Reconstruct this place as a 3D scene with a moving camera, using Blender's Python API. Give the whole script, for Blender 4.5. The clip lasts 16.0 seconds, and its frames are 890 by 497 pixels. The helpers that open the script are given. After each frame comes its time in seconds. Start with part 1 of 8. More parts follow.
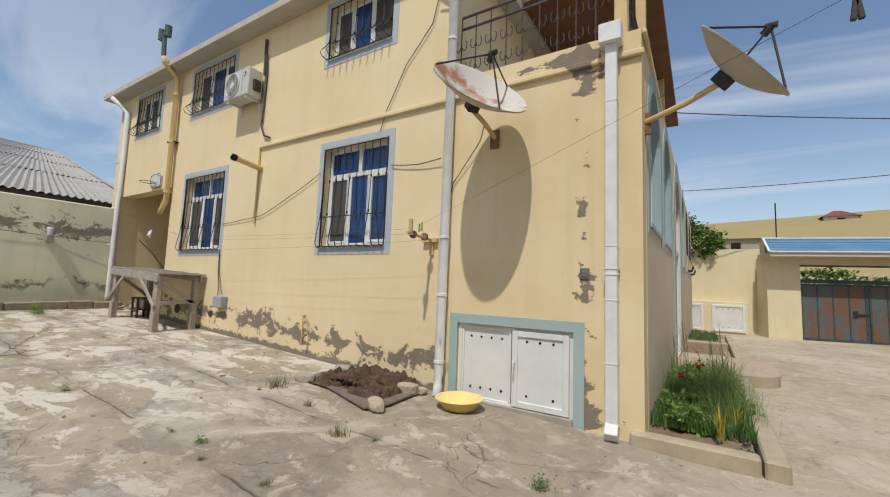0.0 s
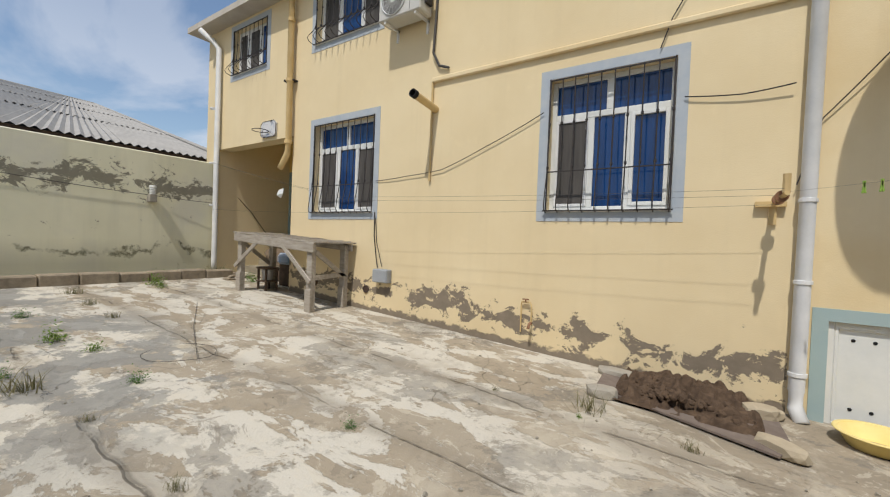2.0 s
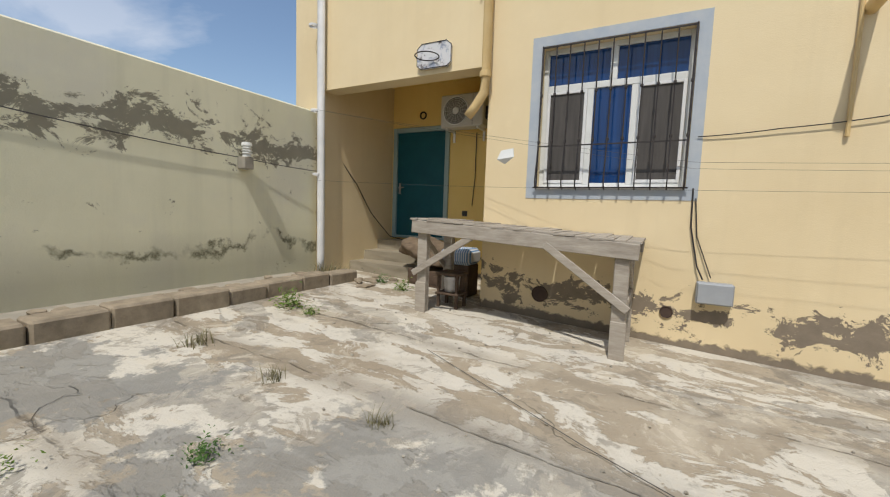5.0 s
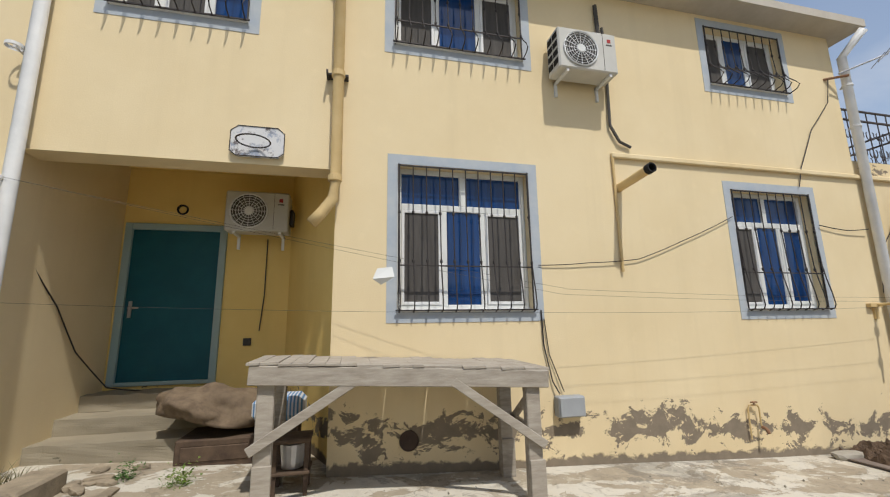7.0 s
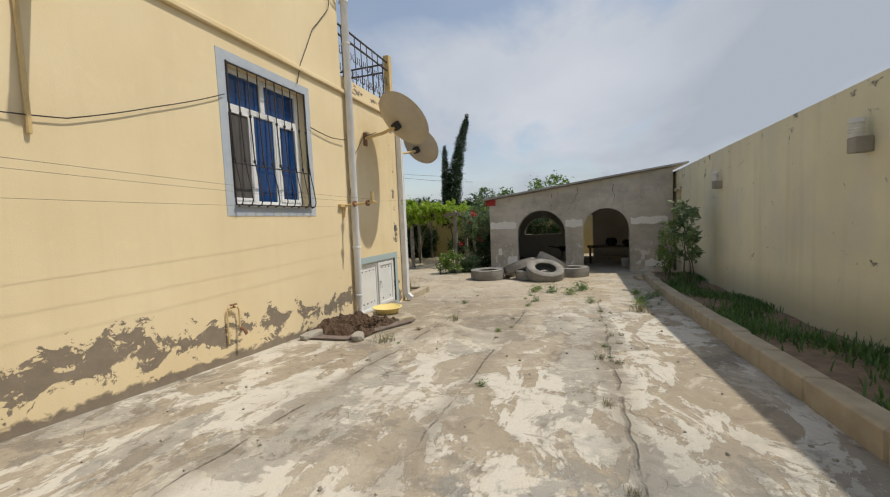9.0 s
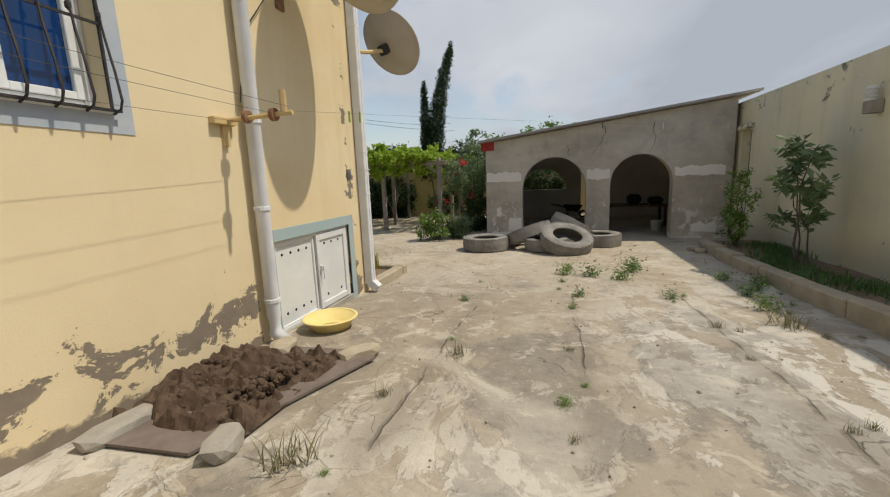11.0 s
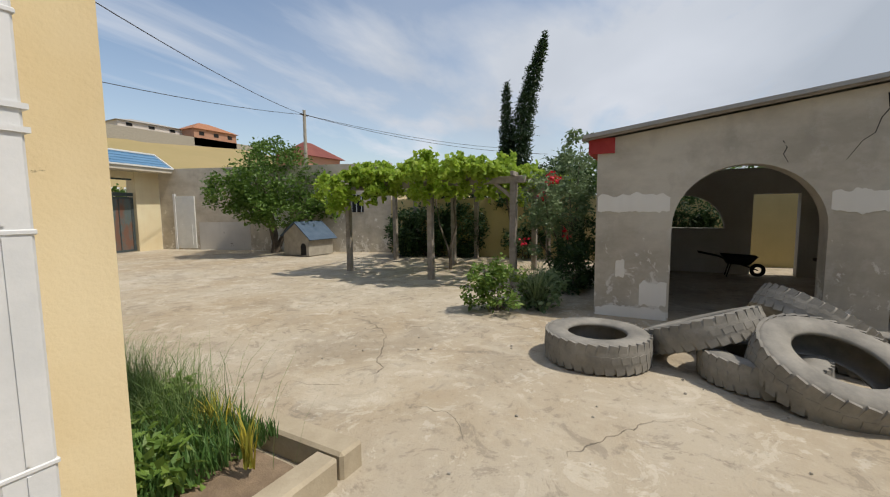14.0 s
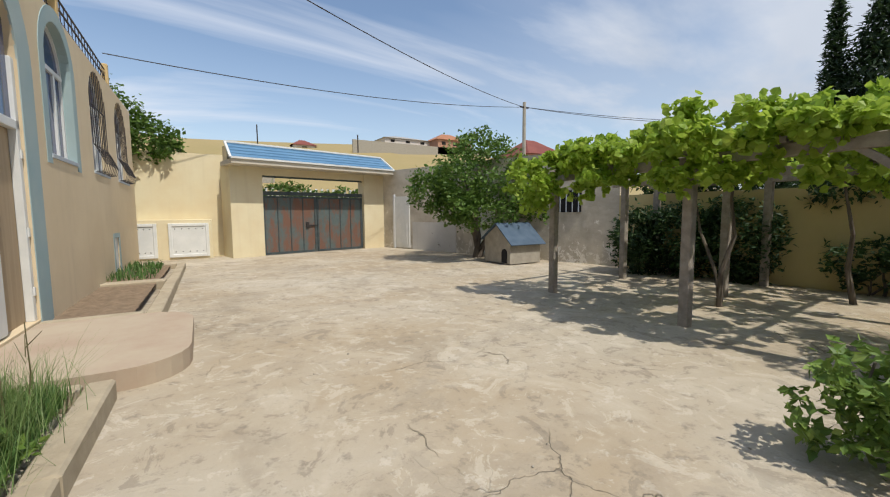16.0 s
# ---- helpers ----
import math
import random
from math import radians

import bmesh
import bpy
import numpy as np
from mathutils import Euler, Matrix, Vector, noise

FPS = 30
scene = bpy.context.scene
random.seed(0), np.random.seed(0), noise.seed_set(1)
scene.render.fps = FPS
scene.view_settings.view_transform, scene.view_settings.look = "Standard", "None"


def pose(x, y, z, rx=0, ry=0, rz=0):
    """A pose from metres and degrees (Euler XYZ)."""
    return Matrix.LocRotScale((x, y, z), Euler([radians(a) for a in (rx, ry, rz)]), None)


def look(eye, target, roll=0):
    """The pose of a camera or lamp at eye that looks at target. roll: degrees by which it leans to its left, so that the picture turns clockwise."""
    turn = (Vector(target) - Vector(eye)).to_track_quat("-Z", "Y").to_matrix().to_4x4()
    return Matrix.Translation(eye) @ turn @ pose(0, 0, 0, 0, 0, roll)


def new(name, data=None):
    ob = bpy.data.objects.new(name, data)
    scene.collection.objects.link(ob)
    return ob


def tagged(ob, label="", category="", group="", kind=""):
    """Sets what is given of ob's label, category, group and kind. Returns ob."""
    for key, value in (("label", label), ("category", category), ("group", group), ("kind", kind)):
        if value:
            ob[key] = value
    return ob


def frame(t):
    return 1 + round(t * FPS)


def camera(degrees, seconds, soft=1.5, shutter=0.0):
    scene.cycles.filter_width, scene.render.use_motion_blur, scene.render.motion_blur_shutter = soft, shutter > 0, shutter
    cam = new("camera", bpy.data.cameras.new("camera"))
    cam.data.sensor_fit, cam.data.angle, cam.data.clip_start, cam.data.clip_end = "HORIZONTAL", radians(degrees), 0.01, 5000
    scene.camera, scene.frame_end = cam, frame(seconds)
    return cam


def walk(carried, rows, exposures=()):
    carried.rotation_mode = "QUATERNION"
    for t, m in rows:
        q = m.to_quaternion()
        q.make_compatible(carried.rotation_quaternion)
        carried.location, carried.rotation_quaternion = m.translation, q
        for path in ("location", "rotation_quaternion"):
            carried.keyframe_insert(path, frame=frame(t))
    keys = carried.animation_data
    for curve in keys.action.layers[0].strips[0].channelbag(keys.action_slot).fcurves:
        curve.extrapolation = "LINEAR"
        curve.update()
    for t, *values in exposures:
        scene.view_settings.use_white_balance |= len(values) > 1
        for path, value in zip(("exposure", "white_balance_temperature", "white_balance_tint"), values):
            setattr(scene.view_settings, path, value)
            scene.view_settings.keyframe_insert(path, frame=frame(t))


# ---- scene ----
cam = camera(95.4, 16.0, 1.15)
PATH = [
    (0, (0.064, -0.205, 1.513), (-0.999, 1.479, 1.698), 2.1),
    (0.5, (-0.81, -0.302, 1.559), (-1.941, 1.343, 1.678), 2.6),
    (1, (-1.687, -0.399, 1.599), (-2.775, 1.276, 1.701), 3.1),
    (1.5, (-2.549, -0.466, 1.627), (-3.603, 1.232, 1.68), 3.0),
    (2, (-3.423, -0.642, 1.651), (-4.546, 1.013, 1.615), 2.2),
    (2.5, (-4.269, -0.829, 1.673), (-5.459, 0.777, 1.623), 2.3),
    (3, (-5.143, -0.905, 1.695), (-6.363, 0.677, 1.605), 2.6),
    (3.5, (-5.996, -0.953, 1.71), (-7.221, 0.625, 1.618), 2.7),
    (3.7, (-6.325, -0.94, 1.713), (-7.6, 0.597, 1.599), 2.7),
    (5.8, (-9.683, -0.304, 1.819), (-10.122, 1.636, 1.609), 1.0),
    (6, (-9.932, -0.242, 1.833), (-10.218, 1.727, 1.63), 0.6),
    (6.5, (-10.334, -0.017, 1.911), (-10.281, 1.983, 1.914), -0.3),
    (7, (-10.423, -0.007, 1.968), (-9.971, 1.908, 2.33), -0.9),
    (7.5, (-10.379, -0.04, 1.915), (-9.343, 1.654, 2.15), -1.1),
    (8, (-10.191, 0.035, 1.878), (-8.67, 1.331, 1.798), -0.8),
    (8.5, (-9.727, 0.221, 1.814), (-7.928, 1.079, 1.647), -1.6),
    (9, (-9.047, 0.503, 1.774), (-7.157, 1.144, 1.644), -2.5),
    (9.2, (-8.747, 0.632, 1.764), (-6.848, 1.243, 1.623), -3.2),
    (11.3, (-5.372, 1.906, 1.605), (-3.476, 2.434, 1.248), -2.2),
    (11.5, (-5.061, 2.026, 1.607), (-3.155, 2.532, 1.272), -2.5),
    (12, (-4.26, 2.221, 1.6), (-2.345, 2.682, 1.257), -2.5),
    (12.5, (-3.448, 2.335, 1.569), (-1.548, 2.812, 1.169), -1.1),
    (13, (-2.651, 2.453, 1.539), (-0.773, 3.031, 1.169), -0.1),
    (13.5, (-1.852, 2.549, 1.504), (-0.01, 3.293, 1.276), -0.1),
    (14, (-1.09, 2.768, 1.479), (0.669, 3.703, 1.293), -0.5),
    (14.5, (-0.414, 3.054, 1.516), (1.211, 4.211, 1.363), -0.2),
    (15, (0.189, 3.423, 1.516), (1.62, 4.814, 1.382), 0.0),
    (15.5, (0.802, 3.918, 1.494), (2.014, 5.503, 1.363), -0.4),
    (16, (1.381, 4.445, 1.435), (2.407, 6.154, 1.263), -0.4),
]
walk(cam, [(t, look(eye, target, roll)) for t, eye, target, roll in PATH], [(0, -0.10, 6500, 10), (7, 0.0, 6500, 10), (9, -0.08, 6850, 10), (12.5, -0.06, 6950, 10), (16, 0.14, 6600, 10)])

# ---- light ----
SUN = Vector((0.12, -0.58, 1.0)).normalized()
world = bpy.data.worlds.new("sky")
scene.world = world
world.use_nodes = True
wn, wl = world.node_tree.nodes, world.node_tree.links
wn.clear()
sky = wn.new("ShaderNodeTexSky")
sky.sky_type, sky.sun_disc = "NISHITA", False
sky.sun_elevation = math.asin(SUN.z)
sky.sun_rotation = math.atan2(SUN.x, SUN.y)
sky.air_density, sky.dust_density, sky.ozone_density = 1.1, 1.0, 1.5
coord = wn.new("ShaderNodeTexCoord")
split = wn.new("ShaderNodeSeparateXYZ")
wl.new(coord.outputs["Generated"], split.inputs[0])


def wmath(op, a, b, clamp=False):
    n = wn.new("ShaderNodeMath")
    n.operation, n.use_clamp = op, clamp
    for i, v in enumerate((a, b)):
        if isinstance(v, (int, float)):
            n.inputs[i].default_value = v
        else:
            wl.new(v, n.inputs[i])
    return n.outputs[0]


# thin streaky cloud on a layer far overhead
height = wmath("ADD", wmath("MAXIMUM", split.outputs[2], 0.0), 0.12)
flat = wn.new("ShaderNodeCombineXYZ")
wl.new(wmath("DIVIDE", split.outputs[0], height), flat.inputs[0])
wl.new(wmath("DIVIDE", split.outputs[1], height), flat.inputs[1])
turned = wn.new("ShaderNodeMapping")
turned.inputs["Rotation"].default_value = (0, 0, radians(-28))
turned.inputs["Scale"].default_value = (0.42, 0.95, 1)
turned.inputs["Location"].default_value = (3.1, 1.4, 0.3)
wl.new(flat.outputs[0], turned.inputs[0])
cloud = wn.new("ShaderNodeTexNoise")
cloud.inputs["Scale"].default_value, cloud.inputs["Detail"].default_value = 0.8, 7
cloud.inputs["Roughness"].default_value, cloud.inputs["Distortion"].default_value = 0.55, 0.5
wl.new(turned.outputs[0], cloud.inputs["Vector"])
ramp = wn.new("ShaderNodeValToRGB")
ramp.color_ramp.elements[0].position, ramp.color_ramp.elements[1].position = 0.455, 0.585
wl.new(cloud.outputs["Fac"], ramp.inputs[0])
# more veil towards the horizon
veil = wmath("MULTIPLY", wmath("SUBTRACT", 0.38, split.outputs[2], True), 1.6, True)
cover = wmath("ADD", wmath("MULTIPLY", ramp.outputs[0], 0.85), wmath("MULTIPLY", veil, 0.5), True)
mixer = wn.new("ShaderNodeMix")
mixer.data_type = "RGBA"
wl.new(sky.outputs[0], mixer.inputs[6])
# the layer is thicker and greyer towards the east and south-east
bank = wmath("ADD", wmath("MULTIPLY", split.outputs[0], 0.9), wmath("MULTIPLY", split.outputs[1], -0.55))
lump = wn.new("ShaderNodeTexNoise")
lump.inputs["Scale"].default_value, lump.inputs["Detail"].default_value = 0.55, 5
lump.inputs["Roughness"].default_value, lump.inputs["Distortion"].default_value = 0.5, 0.6
wl.new(turned.outputs[0], lump.inputs["Vector"])
grey = wmath("MULTIPLY", wmath("ADD", bank, wmath("MULTIPLY", wmath("SUBTRACT", lump.outputs["Fac"], 0.53), 3.4)), 0.9, True)
cover = wmath("ADD", cover, wmath("MULTIPLY", grey, 0.6), True)
cover = wmath("SUBTRACT", cover, wmath("MULTIPLY", wmath("SUBTRACT", wmath("MULTIPLY", split.outputs[0], -1.0), 0.25, True), wmath("MULTIPLY", split.outputs[2], 1.7)), True)
wl.new(cover, mixer.inputs[0])
tone = wn.new("ShaderNodeMix")
tone.data_type = "RGBA"
wl.new(grey, tone.inputs[0])
tone.inputs[6].default_value, tone.inputs[7].default_value = (5.1, 5.5, 6.25, 1), (3.1, 3.55, 4.25, 1)
wl.new(tone.outputs[2], mixer.inputs[7])
back = wn.new("ShaderNodeBackground")
back.inputs["Strength"].default_value = 0.137
wl.new(mixer.outputs[2], back.inputs[0])
wout = wn.new("ShaderNodeOutputWorld")
wl.new(back.outputs[0], wout.inputs[0])

sun = new("sun", bpy.data.lights.new("sun", "SUN"))
sun.data.energy, sun.data.angle, sun.data.color = 3.3, radians(0.9), (1.0, 0.95, 0.87)
sun.matrix_world = look(SUN * 60, (0, 0, 0))
scene.view_settings.exposure = 0.0

# ---- materials ----
class Mat:
    """A small wrapper to write node materials shortly."""

    def __init__(self, name, rough=0.8, metal=0.0, spec=0.3):
        self.m = bpy.data.materials.new(name)
        self.m.use_nodes = True
        self.n, self.l = self.m.node_tree.nodes, self.m.node_tree.links
        self.b = self.n["Principled BSDF"]
        self.b.inputs["Roughness"].default_value = rough
        self.b.inputs["Metallic"].default_value = metal
        self.b.inputs["Specular IOR Level"].default_value = spec
        self.geo = self.n.new("ShaderNodeNewGeometry")
        self.pos = self.geo.outputs["Position"]

    def put(self, socket, v):
        if isinstance(v, (int, float)):
            socket.default_value = v
        elif isinstance(v, tuple):
            socket.default_value = (*v, 1) if len(v) == 3 else v
        else:
            self.l.new(v, socket)

    def math(self, op, a, b=0.0, clamp=False):
        n = self.n.new("ShaderNodeMath")
        n.operation, n.use_clamp = op, clamp
        self.put(n.inputs[0], a), self.put(n.inputs[1], b)
        return n.outputs[0]

    def xyz(self, v=None):
        n = self.n.new("ShaderNodeSeparateXYZ")
        self.l.new(v or self.pos, n.inputs[0])
        return n.outputs

    def scaled(self, sx, sy, sz, v=None):
        n = self.n.new("ShaderNodeVectorMath")
        n.operation = "MULTIPLY"
        self.l.new(v or self.pos, n.inputs[0])
        n.inputs[1].default_value = (sx, sy, sz)
        return n.outputs[0]

    def noise(self, scale, detail=4, rough=0.55, v=None, distort=0.0):
        n = self.n.new("ShaderNodeTexNoise")
        n.inputs["Scale"].default_value, n.inputs["Detail"].default_value = scale, detail
        n.inputs["Roughness"].default_value, n.inputs["Distortion"].default_value = rough, distort
        self.l.new(v or self.pos, n.inputs["Vector"])
        return n.outputs["Fac"]

    def cells(self, scale, feature="F1", v=None):
        n = self.n.new("ShaderNodeTexVoronoi")
        n.feature = feature
        n.inputs["Scale"].default_value = scale
        self.l.new(v or self.pos, n.inputs["Vector"])
        return n.outputs["Distance"]

    def step(self, v, lo, hi):
        n = self.n.new("ShaderNodeMapRange")
        n.inputs[1].default_value, n.inputs[2].default_value = lo, hi
        self.put(n.inputs[0], v)
        return n.outputs[0]

    def mix(self, f, a, b):
        n = self.n.new("ShaderNodeMix")
        n.data_type = "RGBA"
        self.put(n.inputs[0], f), self.put(n.inputs[6], a), self.put(n.inputs[7], b)
        return n.outputs[2]

    def rnd(self):
        return self.n.new("ShaderNodeObjectInfo").outputs["Random"]

    def island(self):
        return self.geo.outputs["Random Per Island"]

    def col(self, c):
        self.put(self.b.inputs["Base Color"], c)
        return self

    def rough(self, v):
        self.put(self.b.inputs["Roughness"], v)
        return self

    def bump(self, h, strength=0.3, dist=0.02):
        n = self.n.new("ShaderNodeBump")
        n.inputs["Strength"].default_value, n.inputs["Distance"].default_value = strength, dist
        self.l.new(h, n.inputs["Height"])
        self.l.new(n.outputs[0], self.b.inputs["Normal"])
        return self


def simple(name, c1, c2, scale=6.0, rough=0.7, metal=0.0, spec=0.3, bump=0.15, stretch=(1, 1, 1), lo=0.35, hi=0.65):
    """Two tones of one surface with grain at two scales."""
    m = Mat(name, rough, metal, spec)
    v = m.scaled(*stretch)
    big = m.noise(scale, 5, 0.6, v)
    fine = m.noise(scale * 11, 3, 0.6, v)
    f = m.math("ADD", m.math("MULTIPLY", m.step(big, lo, hi), 0.7), m.math("MULTIPLY", fine, 0.3))
    m.col(m.mix(f, c1, c2))
    m.rough(m.math("ADD", m.math("MULTIPLY", fine, 0.2), rough - 0.1))
    if bump:
        m.bump(m.math("ADD", big, m.math("MULTIPLY", fine, 0.5)), bump, 0.01)
    return m.m


YELLOW, YELLOW2 = (0.755, 0.63, 0.405), (0.70, 0.57, 0.35)
BARE, BARE2 = (0.17, 0.14, 0.105), (0.29, 0.24, 0.18)


def plaster(name, c1, c2, bare1=BARE, bare2=BARE2, peel=0.0, peel_top=0.0, slope=0.0, patches=0.0, streak=0.045, spots=()):
    """Painted render: mottled paint, rain streaks, fine grain; peeled in an uneven band over the ground and in stray patches."""
    m = Mat(name, 0.9, 0, 0.2)
    big = m.noise(0.7, 5, 0.6)
    mid = m.noise(5, 4, 0.6)
    fine = m.noise(70, 3, 0.6)
    runs = m.noise(1.0, 3, 0.5, m.scaled(5, 5, 0.25))
    c = m.mix(m.step(big, 0.35, 0.7), c1, c2)
    c = m.mix(m.math("MULTIPLY", m.step(runs, 0.55, 0.85), streak * 4), c, tuple(v * 0.72 for v in c2))
    c = m.mix(m.math("MULTIPLY", m.step(mid, 0.6, 0.8), 0.18), c, tuple(min(1, v * 1.18) for v in c1))
    h = m.math("MULTIPLY", fine, 0.25)
    if peel or patches:
        s = m.xyz()
        warp = m.noise(1.5, 8, 0.68, m.scaled(1.0, 1.0, 1.7), 0.6)
        lumps = m.noise(6.5, 5, 0.6, None, 0.4)
        over = m.math("ADD", s[2], m.math("MULTIPLY", s[0], slope))
        mask = None
        if peel:
            edge = m.math("SUBTRACT", 1.0, m.math("MULTIPLY", m.math("ABSOLUTE", m.math("SUBTRACT", over, peel_top - peel * 0.5)), 1.5 / peel))
            sm = m.math("ADD", m.math("MULTIPLY", edge, 0.22), m.math("ADD", m.math("MULTIPLY", warp, 0.5), m.math("MULTIPLY", m.noise(4.2, 8, 0.72, m.scaled(1, 1, 1.3), 0.5), 0.62)))
            mask = m.step(sm, 0.748, 0.758)
            mask = m.math("MULTIPLY", mask, m.step(m.math("ADD", over, m.math("MULTIPLY", warp, -0.35)), peel_top - 0.08, peel_top - 0.11))
            # bare strip right at the foot
            mask = m.math("MAXIMUM", mask, m.step(m.math("ADD", over, m.math("MULTIPLY", lumps, -0.22)), -0.02, -0.05))
        if patches:
            pv = m.math("ADD", m.math("MULTIPLY", warp, 0.7), m.math("MULTIPLY", lumps, 0.3))
            for axis, at, reach, gain in spots:
                pv = m.math("ADD", pv, m.math("MULTIPLY", m.step(m.math("ABSOLUTE", m.math("SUBTRACT", s[axis], at)), reach, 0.0), gain))
            pm = m.step(pv, 0.74 - patches, 0.755 - patches)
            mask = pm if mask is None else m.math("MAXIMUM", mask, pm)
        bare = m.mix(m.noise(9, 5, 0.6), bare1, bare2)
        c = m.mix(mask, c, bare)
        h = m.math("ADD", h, m.math("MULTIPLY", m.math("SUBTRACT", 1.0, mask), 1.2))
        h = m.math("ADD", h, m.math("MULTIPLY", m.math("MULTIPLY", mid, mask), 1.2))
    m.col(c)
    m.bump(m.math("ADD", h, m.math("MULTIPLY", mid, 0.25)), 0.5, 0.012)
    return m.m


M_HOUSE = plaster("house_render", YELLOW, YELLOW2, peel=0.75, peel_top=0.72, slope=0.052)
M_HOUSE_UP = plaster("house_render_upper", YELLOW, YELLOW2)
M_TERRACE = plaster("house_render_terrace", YELLOW, (0.66, 0.51, 0.28), patches=0.085, streak=0.07, spots=((0, -1.02, 0.3, 0.16), (2, 4.22, 0.16, 0.15), (2, 0.1, 0.35, 0.06)))
M_EAST = plaster("house_render_east", (0.68, 0.56, 0.38), (0.62, 0.5, 0.33), streak=0.06)
# deeper yellow than the house: porch shade and bounced light put into the colour
M_PORCH = plaster("porch_render", (0.86, 0.65, 0.25), (0.80, 0.58, 0.2), peel=0.5, peel_top=0.62, slope=0.052)


def mildewed(name, c1, c2, band_z, band_h, band_amount, foot=0.5, slope=0.045, rings=1.0):
    """Old limewashed yard wall: greenish paint, a mildew band of black flakes, rain runs, cracks and a crumbling foot."""
    m = Mat(name, 0.95, 0, 0.15)
    s = m.xyz()
    big, mid, fine = m.noise(0.5, 5, 0.6), m.noise(3.2, 6, 0.66), m.noise(60, 3, 0.6)
    runs = m.noise(1.0, 4, 0.55, m.scaled(3.5, 3.5, 0.3))
    c = m.mix(m.step(big, 0.36, 0.64), c1, c2)
    c = m.mix(m.math("MULTIPLY", m.step(m.noise(0.9, 4, 0.5), 0.5, 0.68), 0.5), c, (0.62, 0.60, 0.53))
    c = m.mix(m.math("MULTIPLY", m.step(runs, 0.5, 0.78), 0.26), c, tuple(v * 0.55 for v in c2))
    over = m.math("ADD", s[2], m.math("MULTIPLY", m.noise(0.45, 3), 0.5))
    band = m.math("SUBTRACT", 1.0, m.math("MULTIPLY", m.math("ABSOLUTE", m.math("SUBTRACT", over, band_z + 0.25)), 1.0 / band_h), True)
    flakes = m.step(m.math("ADD", m.math("MULTIPLY", m.noise(2.6, 8, 0.75, m.scaled(1, 1, 1.4), 0.5), 0.95), m.math("MULTIPLY", band, band_amount)), 0.605, 0.64)
    c = m.mix(m.math("MULTIPLY", flakes, 0.85), c, m.mix(mid, (0.10, 0.09, 0.07), (0.24, 0.22, 0.17)))
    low = m.math("ADD", s[2], m.math("MULTIPLY", s[0], slope))
    ring = m.math("ABSOLUTE", m.math("SUBTRACT", m.math("ADD", low, m.math("MULTIPLY", m.noise(1.1, 6, 0.65), -1.3)), foot - 0.62))
    c = m.mix(m.math("MULTIPLY", m.math("MULTIPLY", m.step(ring, 0.07, 0.0), rings), m.math("MULTIPLY", m.step(low, foot + 0.55, foot + 0.25), m.step(m.noise(1.6, 4), 0.42, 0.52))), c, (0.12, 0.115, 0.07))
    c = m.mix(m.math("MULTIPLY", m.step(low, foot + 0.25, foot - 0.25), 0.5), c, (0.30, 0.29, 0.2))
    m.col(c)
    m.bump(m.math("ADD", m.math("MULTIPLY", fine, 0.2), m.math("SUBTRACT", mid, m.math("MULTIPLY", flakes, 0.8))), 0.5, 0.015)
    return m.m


M_YARD = mildewed("yard_wall_limewash", (0.80, 0.77, 0.58), (0.71, 0.69, 0.51), 2.62, 0.55, 0.19, 1.2, 0.0)
M_YARDS = mildewed("south_wall_limewash", (0.80, 0.745, 0.53), (0.71, 0.655, 0.46), 2.95, 0.5, 0.06, 0.55, 0.045, 0.0)
M_GATEWALL = plaster("gate_wall_render", (0.72, 0.65, 0.45), (0.66, 0.55, 0.35), streak=0.06)
M_GREY = plaster("grey_render", (0.57, 0.53, 0.475), (0.46, 0.43, 0.385), (0.36, 0.335, 0.30), (0.46, 0.43, 0.38), patches=0.15, streak=0.06)
M_WHITEWASH = plaster("whitewash", (0.62, 0.6, 0.56), (0.5, 0.48, 0.44))
# darker take on the gate wall's yellow, with its shade in the colour
M_SHADEYELLOW = plaster("shaded_yellow_render", (0.60, 0.49, 0.24), (0.5, 0.41, 0.2), patches=0.06)
M_ACWHITE = simple("aged_cream_enamel", (0.50, 0.49, 0.45), (0.58, 0.57, 0.53), 3, 0.5, bump=0.03)
M_SURROUND = simple("grey_blue_paint", (0.36, 0.41, 0.47), (0.45, 0.48, 0.50), 7, 0.85)
M_TEALPAINT = plaster("faded_teal_paint", (0.29, 0.40, 0.415), (0.39, 0.465, 0.45), BARE, BARE2, patches=0.075, streak=0.05)
M_TEAL = simple("dark_teal_paint", (0.005, 0.075, 0.105), (0.008, 0.10, 0.13), 3, 0.5)
M_WHITE = simple("white_plastic", (0.62, 0.635, 0.615), (0.73, 0.735, 0.71), 3, 0.4, bump=0.05)
M_PIPEW = simple("white_painted_tin", (0.62, 0.63, 0.63), (0.75, 0.75, 0.74), 4, 0.5)
M_IRON = simple("dark_iron", (0.035, 0.033, 0.035), (0.06, 0.05, 0.045), 20, 0.6, 0.3)
M_RUST = simple("rusty_iron", (0.16, 0.07, 0.035), (0.3, 0.17, 0.1), 12, 0.85)
# near-black: shade of rooms and openings put into the colour; also for black parts
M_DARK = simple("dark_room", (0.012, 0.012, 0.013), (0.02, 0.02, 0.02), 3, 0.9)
M_NET = simple("insect_net", (0.06, 0.056, 0.052), (0.10, 0.092, 0.085), 3, 0.85, stretch=(6, 6, 0.6))
M_BLUE = simple("blue_curtain_glass", (0.004, 0.026, 0.095), (0.007, 0.05, 0.18), 2, 0.08, spec=0.6, bump=0.0, stretch=(9, 9, 0.5))
M_TIMBER = simple("weathered_timber", (0.22, 0.19, 0.16), (0.36, 0.32, 0.27), 3, 0.9, bump=0.5, stretch=(3, 3, 3))
